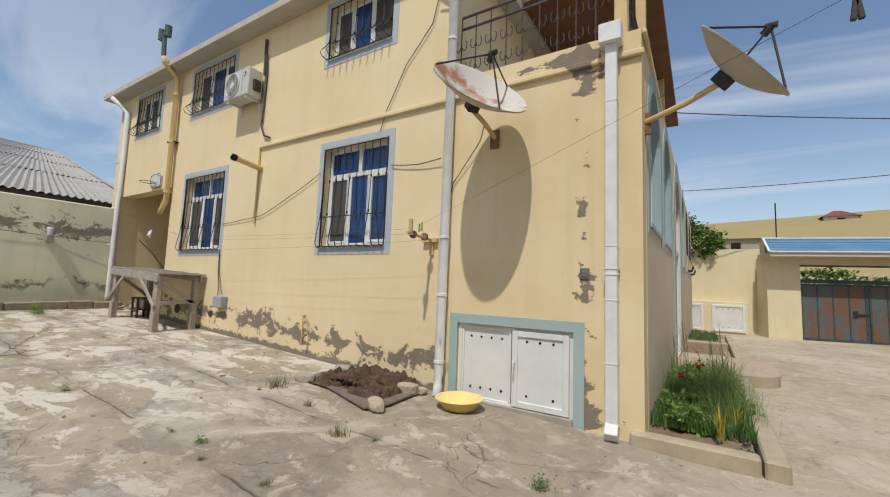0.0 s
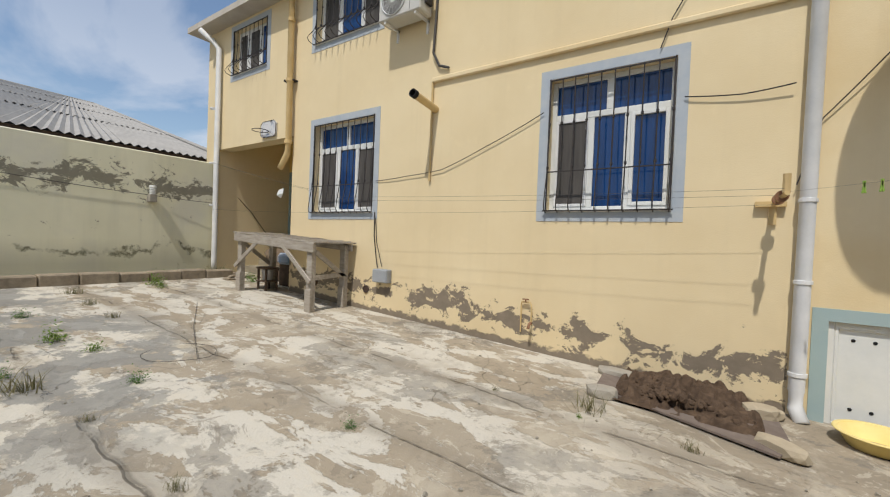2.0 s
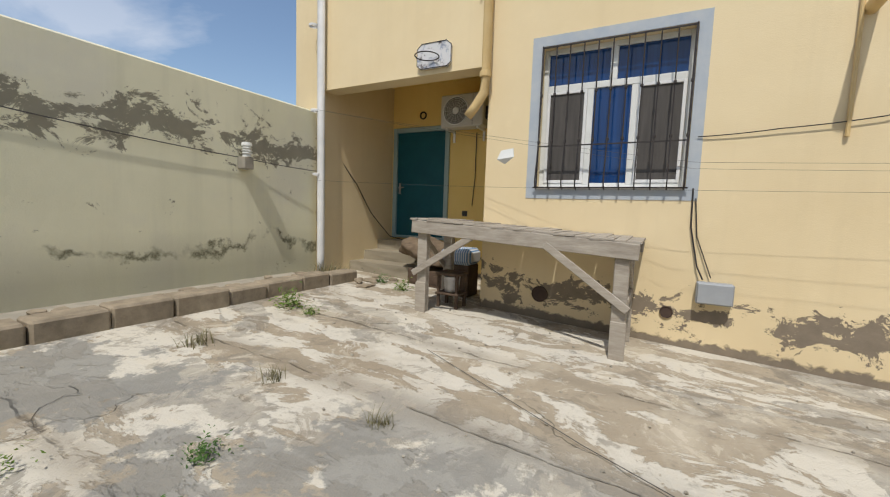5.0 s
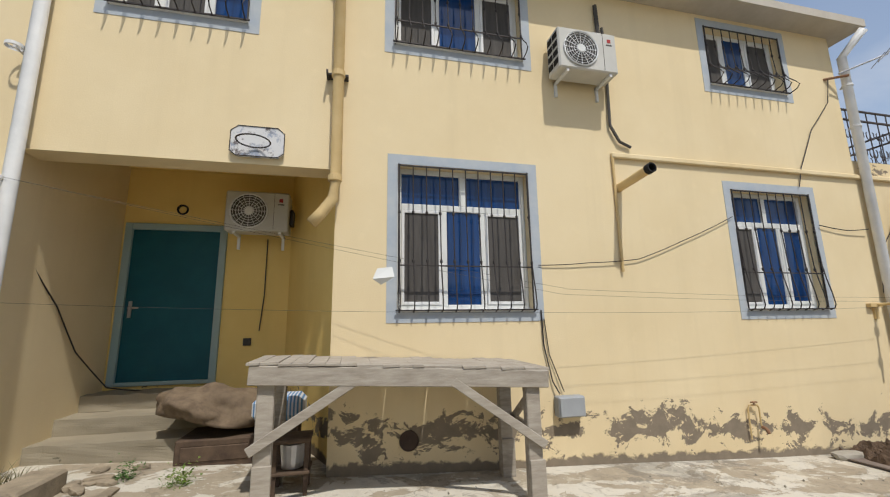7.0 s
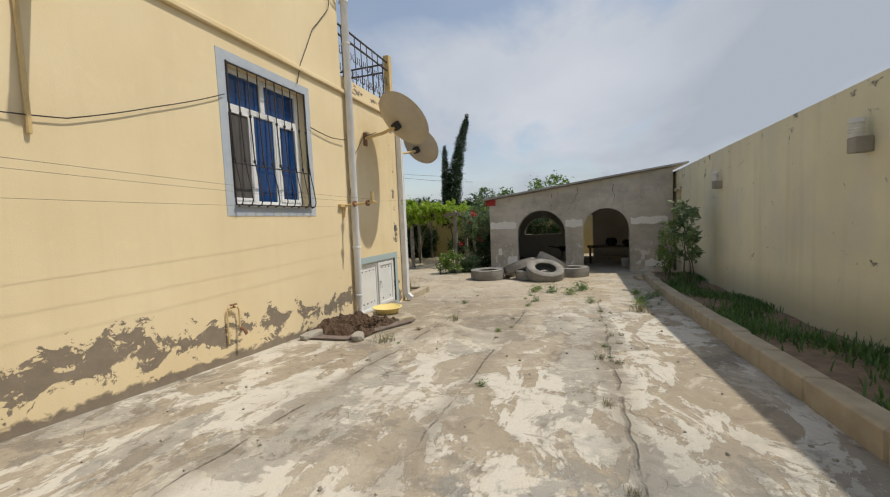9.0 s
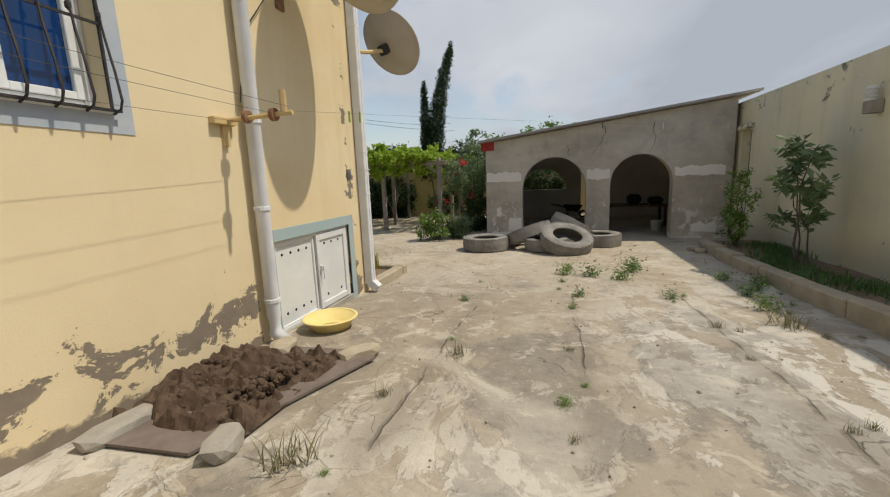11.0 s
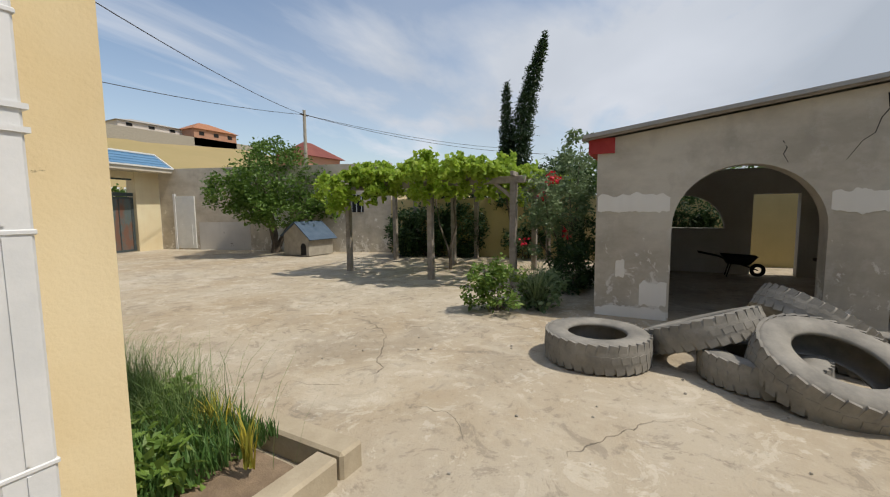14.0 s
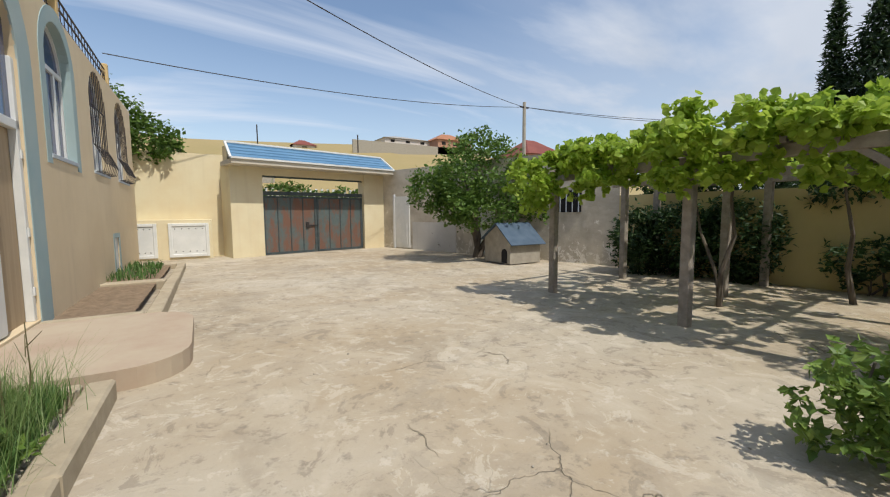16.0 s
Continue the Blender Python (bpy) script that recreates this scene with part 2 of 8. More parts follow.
M_SOFFIT = simple("brown_soffit", (0.14, 0.065, 0.035), (0.2, 0.1, 0.05), 3, 0.7)
M_ASBEST = simple("asbestos_sheet", (0.30, 0.29, 0.27), (0.40, 0.385, 0.36), 1.5, 0.95)
M_BLUETIN = simple("blue_roof_tin", (0.10, 0.22, 0.36), (0.14, 0.28, 0.43), 1.2, 0.45, 0.2)
M_RED = simple("red_paint", (0.33, 0.03, 0.03), (0.42, 0.05, 0.045), 6, 0.6)
M_CONC = simple("concrete_block", (0.27, 0.25, 0.21), (0.4, 0.365, 0.3), 5, 0.95, bump=0.5)
M_SANDKERB = simple("sandy_kerb", (0.34, 0.285, 0.20), (0.47, 0.40, 0.29), 4, 0.95, bump=0.5)
M_SOIL = simple("brown_soil", (0.16, 0.115, 0.075), (0.28, 0.205, 0.135), 8, 1.0, bump=0.8)
M_RUBBER = simple("dusty_rubber", (0.16, 0.152, 0.135), (0.32, 0.30, 0.26), 4, 0.9, bump=0.3)


JOINTS = ((0.24, 0.024), (1.53, 0.016), (2.7, 0.018))


def ground_material():
    m = Mat("worn_concrete", 0.95, 0, 0.2)
    s = m.xyz()
    big = m.noise(0.35, 6, 0.62, m.scaled(0.7, 1.2, 1))
    mid = m.noise(1.9, 9, 0.68, m.scaled(0.75, 1.25, 1), 0.5)
    small = m.noise(8, 6, 0.7)
    fine = m.noise(60, 4, 0.65)
    dust, grey, pale = (0.40, 0.325, 0.225), (0.165, 0.155, 0.135), (0.61, 0.58, 0.505)
    streaky = m.noise(0.8, 6, 0.62, m.scaled(0.35, 1.7, 1), 0.4)
    c = m.mix(m.step(big, 0.38, 0.62), dust, (0.47, 0.415, 0.325))
    west = m.step(s[0], 1.5, -2.5)
    c = m.mix(m.math("MULTIPLY", west, 0.7), c, (0.315, 0.27, 0.205))
    # pale skim on the slabs, flaked off in patches
    slabs = m.math("MAXIMUM", m.step(m.math("ADD", s[0], m.math("MULTIPLY", big, 1.5)), -2.4, -3.2), m.step(m.math("ADD", s[1], mid), 2.0, 1.4))
    skirt = m.math("MULTIPLY", m.step(m.math("ADD", s[1], m.math("MULTIPLY", mid, 1.2)), 2.2, 3.1), m.math("MULTIPLY", m.math("MULTIPLY", m.step(s[0], 0.6, -0.8), m.step(s[0], -5.2, -3.8)), m.step(s[1], 4.6, 4.4)))
    flake = m.step(m.math("ADD", m.math("MULTIPLY", mid, 0.6), m.math("MULTIPLY", streaky, 0.4)), 0.488, 0.500)
    c = m.mix(m.math("MULTIPLY", west, m.math("MULTIPLY", flake, m.math("MULTIPLY", slabs, 0.85))), c, pale)
    c = m.mix(m.math("MULTIPLY", skirt, 0.6), c, m.mix(m.step(streaky, 0.4, 0.6), (0.235, 0.20, 0.15), (0.34, 0.285, 0.21)))
    wear = m.step(m.math("ADD", m.math("MULTIPLY", m.noise(0.55, 8, 0.7, None, 0.7), 0.65), m.math("MULTIPLY", streaky, 0.35)), 0.53, 0.542)
    c = m.mix(m.math("MULTIPLY", wear, m.math("ADD", 0.16, m.math("MULTIPLY", west, 0.42))), c, m.mix(m.step(small, 0.4, 0.6), grey, (0.24, 0.215, 0.175)))
    c = m.mix(m.math("MULTIPLY", m.step(m.noise(4.5, 6, 0.7), 0.60, 0.64), 0.45), c, (0.60, 0.55, 0.46))
    c = m.mix(m.math("MULTIPLY", m.step(small, 0.56, 0.72), 0.35), c, (0.56, 0.5, 0.4))
    c = m.mix(m.math("MULTIPLY", m.step(small, 0.44, 0.30), 0.55), c, (0.17, 0.15, 0.12))
    # open joints between the long slabs
    wave = m.math("MULTIPLY", m.math("SUBTRACT", m.noise(0.9, 4, 0.6), 0.5), 0.3)
    inside = m.math("MULTIPLY", m.step(s[0], 0.8, -1.2), m.step(m.math("SUBTRACT", s[1], 4.3), 0.05, 0.0))
    joint = None
    for jy, jw in JOINTS:
        dist = m.math("ABSOLUTE", m.math("SUBTRACT", m.math("ADD", s[1], wave), jy))
        line = m.math("MULTIPLY", m.step(dist, jw, jw * 0.35), m.step(m.noise(1.3 + jw * 20, 5, 0.65), 0.46, 0.54))
        joint = line if joint is None else m.math("MAXIMUM", joint, line)
        soft = m.math("MULTIPLY", m.step(m.math("ADD", dist, m.math("MULTIPLY", m.noise(2.2, 5), -0.12)), 0.12, -0.02), 0.55)
        c = m.mix(m.math("MULTIPLY", soft, m.math("MULTIPLY", inside, west)), c, (0.25, 0.215, 0.165))
    joint = m.math("MULTIPLY", joint, inside)
    c = m.mix(m.math("MULTIPLY", joint, 0.55), c, (0.10, 0.085, 0.065))
    # crumbs and scabs, light and dark, with crisp edges
    scab = m.noise(2.6, 9, 0.74, None, 0.8)
    c = m.mix(m.math("MULTIPLY", m.step(scab, 0.565, 0.585), 0.42), c, (0.60, 0.545, 0.44))
    c = m.mix(m.math("MULTIPLY", m.step(scab, 0.425, 0.40), 0.45), c, (0.21, 0.18, 0.14))
    splotch = m.noise(0.9, 6, 0.6, m.scaled(1.0, 0.7, 1), 1.0)
    c = m.mix(m.math("MULTIPLY", m.step(splotch, 0.54, 0.66), 0.4), c, (0.60, 0.545, 0.44))
    c = m.mix(m.math("MULTIPLY", m.step(splotch, 0.44, 0.32), 0.4), c, (0.27, 0.225, 0.165))
    c = m.mix(m.math("MULTIPLY", m.step(fine, 0.62, 0.75), 0.3), c, (0.16, 0.14, 0.11))
    # hair cracks
    wob = m.n.new("ShaderNodeVectorMath")
    wob.operation = "ADD"
    nz = m.n.new("ShaderNodeTexNoise")
    nz.inputs["Scale"].default_value, nz.inputs["Detail"].default_value = 1.2, 5
    m.l.new(m.pos, nz.inputs["Vector"])
    m.l.new(m.scaled(0.42, 0.42, 0.0), wob.inputs[0]), m.l.new(m.scaled(0.5, 0.5, 0, nz.outputs["Color"]), wob.inputs[1])
    edge = m.cells(1.0, "DISTANCE_TO_EDGE", wob.outputs[0])
    crack = m.math("MULTIPLY", m.step(edge, 0.0022, 0.0005), m.step(m.noise(0.8, 3), 0.5, 0.58))
    wob2 = m.n.new("ShaderNodeVectorMath")
    wob2.operation = "ADD"
    m.l.new(m.scaled(1.5, 1.5, 0.0), wob2.inputs[0]), m.l.new(m.scaled(1.1, 1.1, 0, nz.outputs["Color"]), wob2.inputs[1])
    crack2 = m.math("MULTIPLY", m.step(m.cells(1.0, "DISTANCE_TO_EDGE", wob2.outputs[0]), 0.006, 0.001), m.step(m.noise(0.55, 4), 0.56, 0.64))
    crack = m.math("MAXIMUM", crack, m.math("MULTIPLY", crack2, 0.3))
    c = m.mix(m.math("MULTIPLY", crack, 0.45), c, (0.09, 0.08, 0.06))
    # damp grey-green weathering of the western slabs
    damp = m.math("MULTIPLY", m.step(m.noise(0.75, 8, 0.68), 0.485, 0.51), m.math("MULTIPLY", m.step(s[0], -5.8, -7.2), m.step(s[1], 1.9, 1.2)))
    c = m.mix(m.math("MULTIPLY", damp, 0.8), c, m.mix(m.noise(6, 5), (0.19, 0.19, 0.175), (0.275, 0.27, 0.25)))
    # open country away from the yard
    far = m.step(m.math("ABSOLUTE", s[1]), 26, 40)
    c = m.mix(far, c, m.mix(m.noise(0.08, 6, 0.6), (0.40, 0.30, 0.15), (0.27, 0.23, 0.10)))
    m.col(c)
    h = m.math("ADD", m.math("MULTIPLY", mid, 0.6), m.math("ADD", m.math("MULTIPLY", small, 0.4), m.math("MULTIPLY", fine, 0.15)))
    h = m.math("SUBTRACT", h, m.math("MULTIPLY", m.math("MAXIMUM", crack, joint), 0.8))
    h = m.math("ADD", h, m.math("MULTIPLY", m.math("MULTIPLY", flake, west), 0.12))
    h = m.math("ADD", h, m.math("MULTIPLY", scab, 0.5))
    m.bump(h, 0.7, 0.035)
    return m.m


M_GROUND = ground_material()


def leaf(name, c1, c2, c3, rough=0.5, through_light=0.3):
    m = Mat(name, rough, 0, 0.35)
    r = m.island()
    c = m.mix(m.step(r, 0.0, 0.6), c1, c2)
    c = m.mix(m.step(r, 0.7, 1.0), c, c3)
    m.col(c)
    t = m.n.new("ShaderNodeBsdfTranslucent")
    m.put(t.inputs[0], m.mix(0.5, c, c3))
    mixs = m.n.new("ShaderNodeMixShader")
    mixs.inputs[0].default_value = through_light
    m.l.new(m.b.outputs[0], mixs.inputs[1]), m.l.new(t.outputs[0], mixs.inputs[2])
    m.l.new(mixs.outputs[0], m.n["Material Output"].inputs[0])
    return m.m


M_VINE = leaf("vine_leaf", (0.20, 0.33, 0.03), (0.32, 0.46, 0.05), (0.47, 0.58, 0.10), 0.5, 0.5)
M_TREE = leaf("tree_leaf", (0.055, 0.115, 0.02), (0.10, 0.18, 0.03), (0.16, 0.26, 0.05), 0.5, 0.35)
# dark foliage, with the shade behind the pergola put into its colour too
M_DARKLEAF = leaf("shrub_leaf", (0.02, 0.05, 0.018), (0.04, 0.085, 0.025), (0.07, 0.12, 0.04))
M_OLEANDER = leaf("oleander_leaf", (0.10, 0.16, 0.065), (0.17, 0.24, 0.11), (0.26, 0.33, 0.17))
M_CYPRESS = leaf("cypress_leaf", (0.018, 0.04, 0.016), (0.03, 0.06, 0.022), (0.05, 0.085, 0.03))
M_BUSH = leaf("bush_leaf", (0.09, 0.17, 0.03), (0.16, 0.26, 0.045), (0.27, 0.36, 0.09))
M_GRASS = leaf("grass_blade", (0.05, 0.12, 0.03), (0.10, 0.20, 0.05), (0.16, 0.25, 0.08))
M_DRYGRASS = leaf("dry_stem", (0.13, 0.13, 0.06), (0.2, 0.18, 0.09), (0.26, 0.24, 0.13))
M_PETAL = leaf("red_petal", (0.5, 0.01, 0.02), (0.6, 0.02, 0.04), (0.7, 0.04, 0.07))
M_BARK = simple("grey_bark", (0.09, 0.075, 0.06), (0.18, 0.15, 0.12), 9, 0.95, bump=0.6, stretch=(3, 3, 0.6))


def shed_material():
    """Rough cement render: brownish-grey trowel blotches, damp streaks, remains of whitewash flaking off low down."""
    m = Mat("shed_render", 0.95, 0, 0.15)
    s = m.xyz()
    big, mid, fine = m.noise(1.1, 6, 0.65, m.scaled(1, 0.8, 1.5)), m.noise(4.5, 6, 0.68), m.noise(70, 3, 0.6)
    c = m.mix(m.step(big, 0.36, 0.62), (0.42, 0.375, 0.30), (0.58, 0.53, 0.435))
    c = m.mix(m.math("MULTIPLY", m.step(m.noise(1.7, 5, 0.6, m.scaled(1, 1.0, 0.5)), 0.52, 0.68), 0.55), c, (0.32, 0.285, 0.23))
    c = m.mix(m.math("MULTIPLY", m.step(mid, 0.56, 0.68), 0.4), c, (0.60, 0.565, 0.5))
    low = m.math("SUBTRACT", 0.62, m.math("MULTIPLY", s[2], 0.34))
    wash = m.step(m.math("ADD", m.noise(3.6, 8, 0.72, m.scaled(1, 1, 0.8), 0.5), m.math("MULTIPLY", low, 0.30)), 0.69, 0.715)
    c = m.mix(m.math("MULTIPLY", wash, 0.9), c, m.mix(mid, (0.80, 0.77, 0.70), (0.66, 0.62, 0.55)))
    m.col(c)
    m.bump(m.math("ADD", m.math("MULTIPLY", fine, 0.25), m.math("ADD", m.math("MULTIPLY", mid, 0.6), m.math("MULTIPLY", wash, 0.4))), 0.6, 0.015)
    return m.m


M_SHED = shed_material()

# ---- building helpers ----
def g(x, y):
    """Height of the ground: it rises to the west and dips a little towards the shed."""
    if x < 0:
        z = -0.05 * max(x, -14.0)
    else:
        z = -0.014 * min(x, 6.0) * min(1.0, max(0.0, (19 - y) / 9))
    d = math.hypot(x - 2, y - 8)
    if d > 40:
        hill = max(0.0, math.cos(math.atan2(x - 16, y - 8)) - 0.15)
        z += hill * 21.5 * min(1.0, max(0.0, (d - 40) / 55)) ** 0.9
    return z


def mesh_of(name, bm, material):
    me = bpy.data.meshes.new(name)
    bmesh.ops.recalc_face_normals(bm, faces=bm.faces[:])
    bm.to_mesh(me)
    bm.free()
    me.materials.append(material)
    return me


def part(name, bm, material, parent=None, label="", smooth=False):
    """Links a bmesh as one mesh object, under a thing or a part when one is given."""
    me = mesh_of(name, bm, material)
    if smooth:
        me.polygons.foreach_set("use_smooth", [True] * len(me.polygons))
    ob = new(name, me)
    if parent:
        ob.parent = parent
        if not parent.parent:
            ob.matrix_parent_inverse = parent.matrix_basis.inverted()
    if label:
        ob["label"] = label
    return ob


def thing(name, label, category, at=(0, 0, 0), group="", kind=""):
    """An Empty at a thing's base, whose parts are made in world places."""
    ob = new(name)
    ob.empty_display_size = 0.1
    ob.matrix_basis = Matrix.Translation(at)
    return tagged(ob, label, category, group, kind)


def setting(name, bm, material, label, category, smooth=False):
    return tagged(part(name, bm, material, None, "", smooth), label, category, "", "structure")


def box(bm, x0, x1, y0, y1, z0, z1, bevel=0.0, m=None, seg=1):
    r = bmesh.ops.create_cube(bm, size=1.0, matrix=(m or Matrix()) @ Matrix.Translation(((x0 + x1) / 2, (y0 + y1) / 2, (z0 + z1) / 2)) @ Matrix.Diagonal((x1 - x0, y1 - y0, z1 - z0, 1)))
    if bevel:
        es = list({e for v in r["verts"] for e in v.link_edges})
        bmesh.ops.bevel(bm, geom=es, offset=bevel, segments=seg, affect="EDGES", profile=0.7)
    return bm


def boxes(*rows, bevel=0.0):
    bm = bmesh.new()
    for r in rows:
        box(bm, *r, bevel=bevel)
    return bm


def tube(bm, points, r, sides=8, r2=None, cap=True):
    """A tube along points, tapering from r to r2."""
    pts = [Vector(p) for p in points]
    rings = []
    up = Vector((0.13, 0.21, 1))
    for i, p in enumerate(pts):
        d = (pts[min(i + 1, len(pts) - 1)] - pts[max(i - 1, 0)]).normalized()
        a = d.cross(up)
        if a.length < 0.15:
            a = d.cross(Vector((1, 0.2, 0)))
        a.normalize()
        b = d.cross(a)
        rr = r if r2 is None else r + (r2 - r) * i / max(1, len(pts) - 1)
        rings.append([bm.verts.new(p + rr * (a * math.cos(2 * math.pi * k / sides) + b * math.sin(2 * math.pi * k / sides))) for k in range(sides)])
    for i in range(len(rings) - 1):
        for k in range(sides):
            bm.faces.new((rings[i][k], rings[i][(k + 1) % sides], rings[i + 1][(k + 1) % sides], rings[i + 1][k]))
    if cap and sides > 2:
        bm.faces.new(rings[0])
        bm.faces.new(rings[-1])
    return bm


def beam(bm, a, b, w, h, bevel=0.004, roll=0.0):
    """A straight timber or bar from a to b."""
    a, b = Vector(a), Vector(b)
    q = (b - a).to_track_quat("Y", "Z").to_matrix().to_4x4()
    m = Matrix.Translation(a) @ q @ pose(0, 0, 0, 0, roll, 0)
    return box(bm, -w / 2, w / 2, 0, (b - a).length, -h / 2, h / 2, bevel, m)


def lathe(bm, profile, m=None, sides=28):
    """Turns a profile of (radius, height) round the z axis."""
    m = m or Matrix()
    rings = [[bm.verts.new(m @ Vector((r * math.cos(2 * math.pi * k / sides), r * math.sin(2 * math.pi * k / sides), z))) for k in range(sides)] for r, z in profile]
    for i in range(len(rings) - 1):
        for k in range(sides):
            bm.faces.new((rings[i][k], rings[i][(k + 1) % sides], rings[i + 1][(k + 1) % sides], rings[i + 1][k]))
    return rings


def holed_wall(bm, u0, u1, z0, z1, holes, thick, m, arch=()):
    """A wall in the plane u, z with rectangular holes through it; the holes numbered in arch get a round head. m carries (u, depth, z) to the world."""
    us = sorted({u0, u1, *[v for h in holes for v in h[:2]]})
    zs = sorted({z0, z1, *[v for h in holes for v in h[2:]]})
    solid = {}
    for i in range(len(us) - 1):
        for j in range(len(zs) - 1):
            cu, cz = (us[i] + us[i + 1]) / 2, (zs[j] + zs[j + 1]) / 2
            solid[i, j] = not any(a < cu < b and c < cz < d for a, b, c, d in holes)
    cache = {}

    def v(u, d, z):
        k = (round(u, 5), d, round(z, 5))
        if k not in cache:
            cache[k] = bm.verts.new(m @ Vector((u, d, z)))
        return cache[k]

    def quad(*c):
        bm.faces.new([v(*p) for p in c])

    for (i, j), s in solid.items():
        if not s:
            continue
        a, b, c, d = us[i], us[i + 1], zs[j], zs[j + 1]
        quad((a, 0, c), (b, 0, c), (b, 0, d), (a, 0, d))
        quad((a, thick, c), (a, thick, d), (b, thick, d), (b, thick, c))
        for ni, nj, p, q in ((i - 1, j, (a, c), (a, d)), (i + 1, j, (b, c), (b, d)), (i, j - 1, (a, c), (b, c)), (i, j + 1, (a, d), (b, d))):
            if not solid.get((ni, nj), False):
                quad((p[0], 0, p[1]), (q[0], 0, q[1]), (q[0], thick, q[1]), (p[0], thick, p[1]))
    for k in arch:
        a, b, c, d = holes[k]
        cu, r = (a + b) / 2, (b - a) / 2
        for side in (-1, 1):
            corner = (cu + side * r, d)
            arc = [(cu + side * r * math.cos(t), d - r + r * math.sin(t)) for t in [math.pi / 2 * n / 10 for n in range(11)]]
            for dep in (0.002, thick - 0.002):
                cv = bm.verts.new(m @ Vector((corner[0], dep, corner[1])))
                av = [bm.verts.new(m @ Vector((p[0], dep, p[1]))) for p in arc]
                for n in range(10):
                    bm.faces.new((cv, av[n], av[n + 1]))
            for n in range(10):
                (p0, q0), (p1, q1) = arc[n], arc[n + 1]
                bm.faces.new([bm.verts.new(m @ Vector(t)) for t in ((p0, 0.002, q0), (p1, 0.002, q1), (p1, thick - 0.002, q1), (p0, thick - 0.002, q0))])
    if arch:
        bmesh.ops.remove_doubles(bm, verts=bm.verts[:], dist=0.003)
    return bm


SOUTH = Matrix.Translation((0, 4.36, 0))  # u = x, depth = +y


def facing_east(x):
    """u = y, depth runs to -x."""
    return Matrix(((0, -1, 0, x), (1, 0, 0, 0), (0, 0, 1, 0), (0, 0, 0, 1)))


def facing_west(x):
    return Matrix(((0, 1, 0, x), (1, 0, 0, 0), (0, 0, 1, 0), (0, 0, 0, 1)))

# ---- the large structure ----
def ground():
    xs = sorted({*np.linspace(-20, 16, 73).round(2).tolist(), *[s * v + o for v in (8, 20, 40, 60, 90, 140, 250, 500, 1200, 2500) for s, o in ((-1, -20), (1, 16))]})
    ys = sorted({*np.linspace(-6, 24, 61).round(2).tolist(), *[s * v + o for v in (6, 12, 20, 28, 36, 46, 58, 72, 90, 140, 250, 500, 1200, 2500) for s, o in ((-1, -6), (1, 24))]})
    bm = bmesh.new()
    vs = [[bm.verts.new((x, y, g(x, y) + (0.012 * noise.noise((x * 0.8, y * 0.8, 0)) if abs(x) < 20 and -6 < y < 24 else 0))) for x in xs] for y in ys]
    for j in range(len(ys) - 1):
        for i in range(len(xs) - 1):
            bm.faces.new((vs[j][i], vs[j][i + 1], vs[j + 1][i + 1], vs[j + 1][i]))
    setting("ground", bm, M_GROUND, "worn pale concrete yard with cracks and dusty patches", "ground", True)


ground()

W1, W2 = (-9.93, -8.34, 2.09, 3.76), (-5.295, -3.88, 2.07, 3.747)
U1, U2, U3 = (-12.95, -11.60, 5.28, 6.32), (-9.98, -8.32, 5.28, 6.32), (-5.36, -3.93, 5.34, 6.32)
HATCH = (-2.58, -1.115, 0.11, 1.06)
EAVE = 6.5

setting("wall_south", holed_wall(bmesh.new(), -10.6, -2.85, -0.4, EAVE, [W1, W2, U2, U3], 0.3, SOUTH), M_HOUSE, "cream yellow rendered house wall, peeling along its foot", "wall")
setting("wall_porch_front", holed_wall(bmesh.new(), -13.49, -10.6, 3.64, EAVE, [U1], 0.3, SOUTH), M_HOUSE_UP, "cream yellow rendered wall over the open porch", "wall")
setting("wall_terrace", holed_wall(bmesh.new(), -2.85, -0.42, -0.4, 4.36, [HATCH], 0.3, SOUTH), M_TERRACE, "yellow rendered wall under the terrace with flaking stains", "wall")
setting("wall_west_end", boxes((-14.1, -13.49, 4.36, 6.6, 0.3, EAVE)), M_HOUSE_UP, "yellow rendered end of the house", "wall")

# porch: slanted right wall, back wall with the door's opening, ceiling
bm = bmesh.new()
q = [(-10.6, 4.66), (-10.3, 4.66), (-11.0, 6.3), (-11.3, 6.3)]
lo, hi = [bm.verts.new((x, y, 0.3)) for x, y in q], [bm.verts.new((x, y, 4.2)) for x, y in q]
for i in range(4):
    bm.faces.new((lo[i], lo[(i + 1) % 4], hi[(i + 1) % 4], hi[i]))
bm.faces.new(hi)
setting("wall_porch_side", bm, M_PORCH, "porch side wall, its yellow deepened for the shade", "wall")
DOOR = (-13.45, -12.17, 1.22, 3.40)
setting("wall_porch_back", holed_wall(bmesh.new(), -13.49, -10.9, 0.3, 4.2, [DOOR], 0.3, Matrix.Translation((0, 6.3, 0))), M_PORCH, "porch back wall, its yellow deepened for the shade", "wall")
setting("ceiling_porch", boxes((-13.49, -10.3, 4.66, 6.6, 4.2, 4.35)), M_PORCH, "porch ceiling, its yellow deepened for the shade", "ceiling")

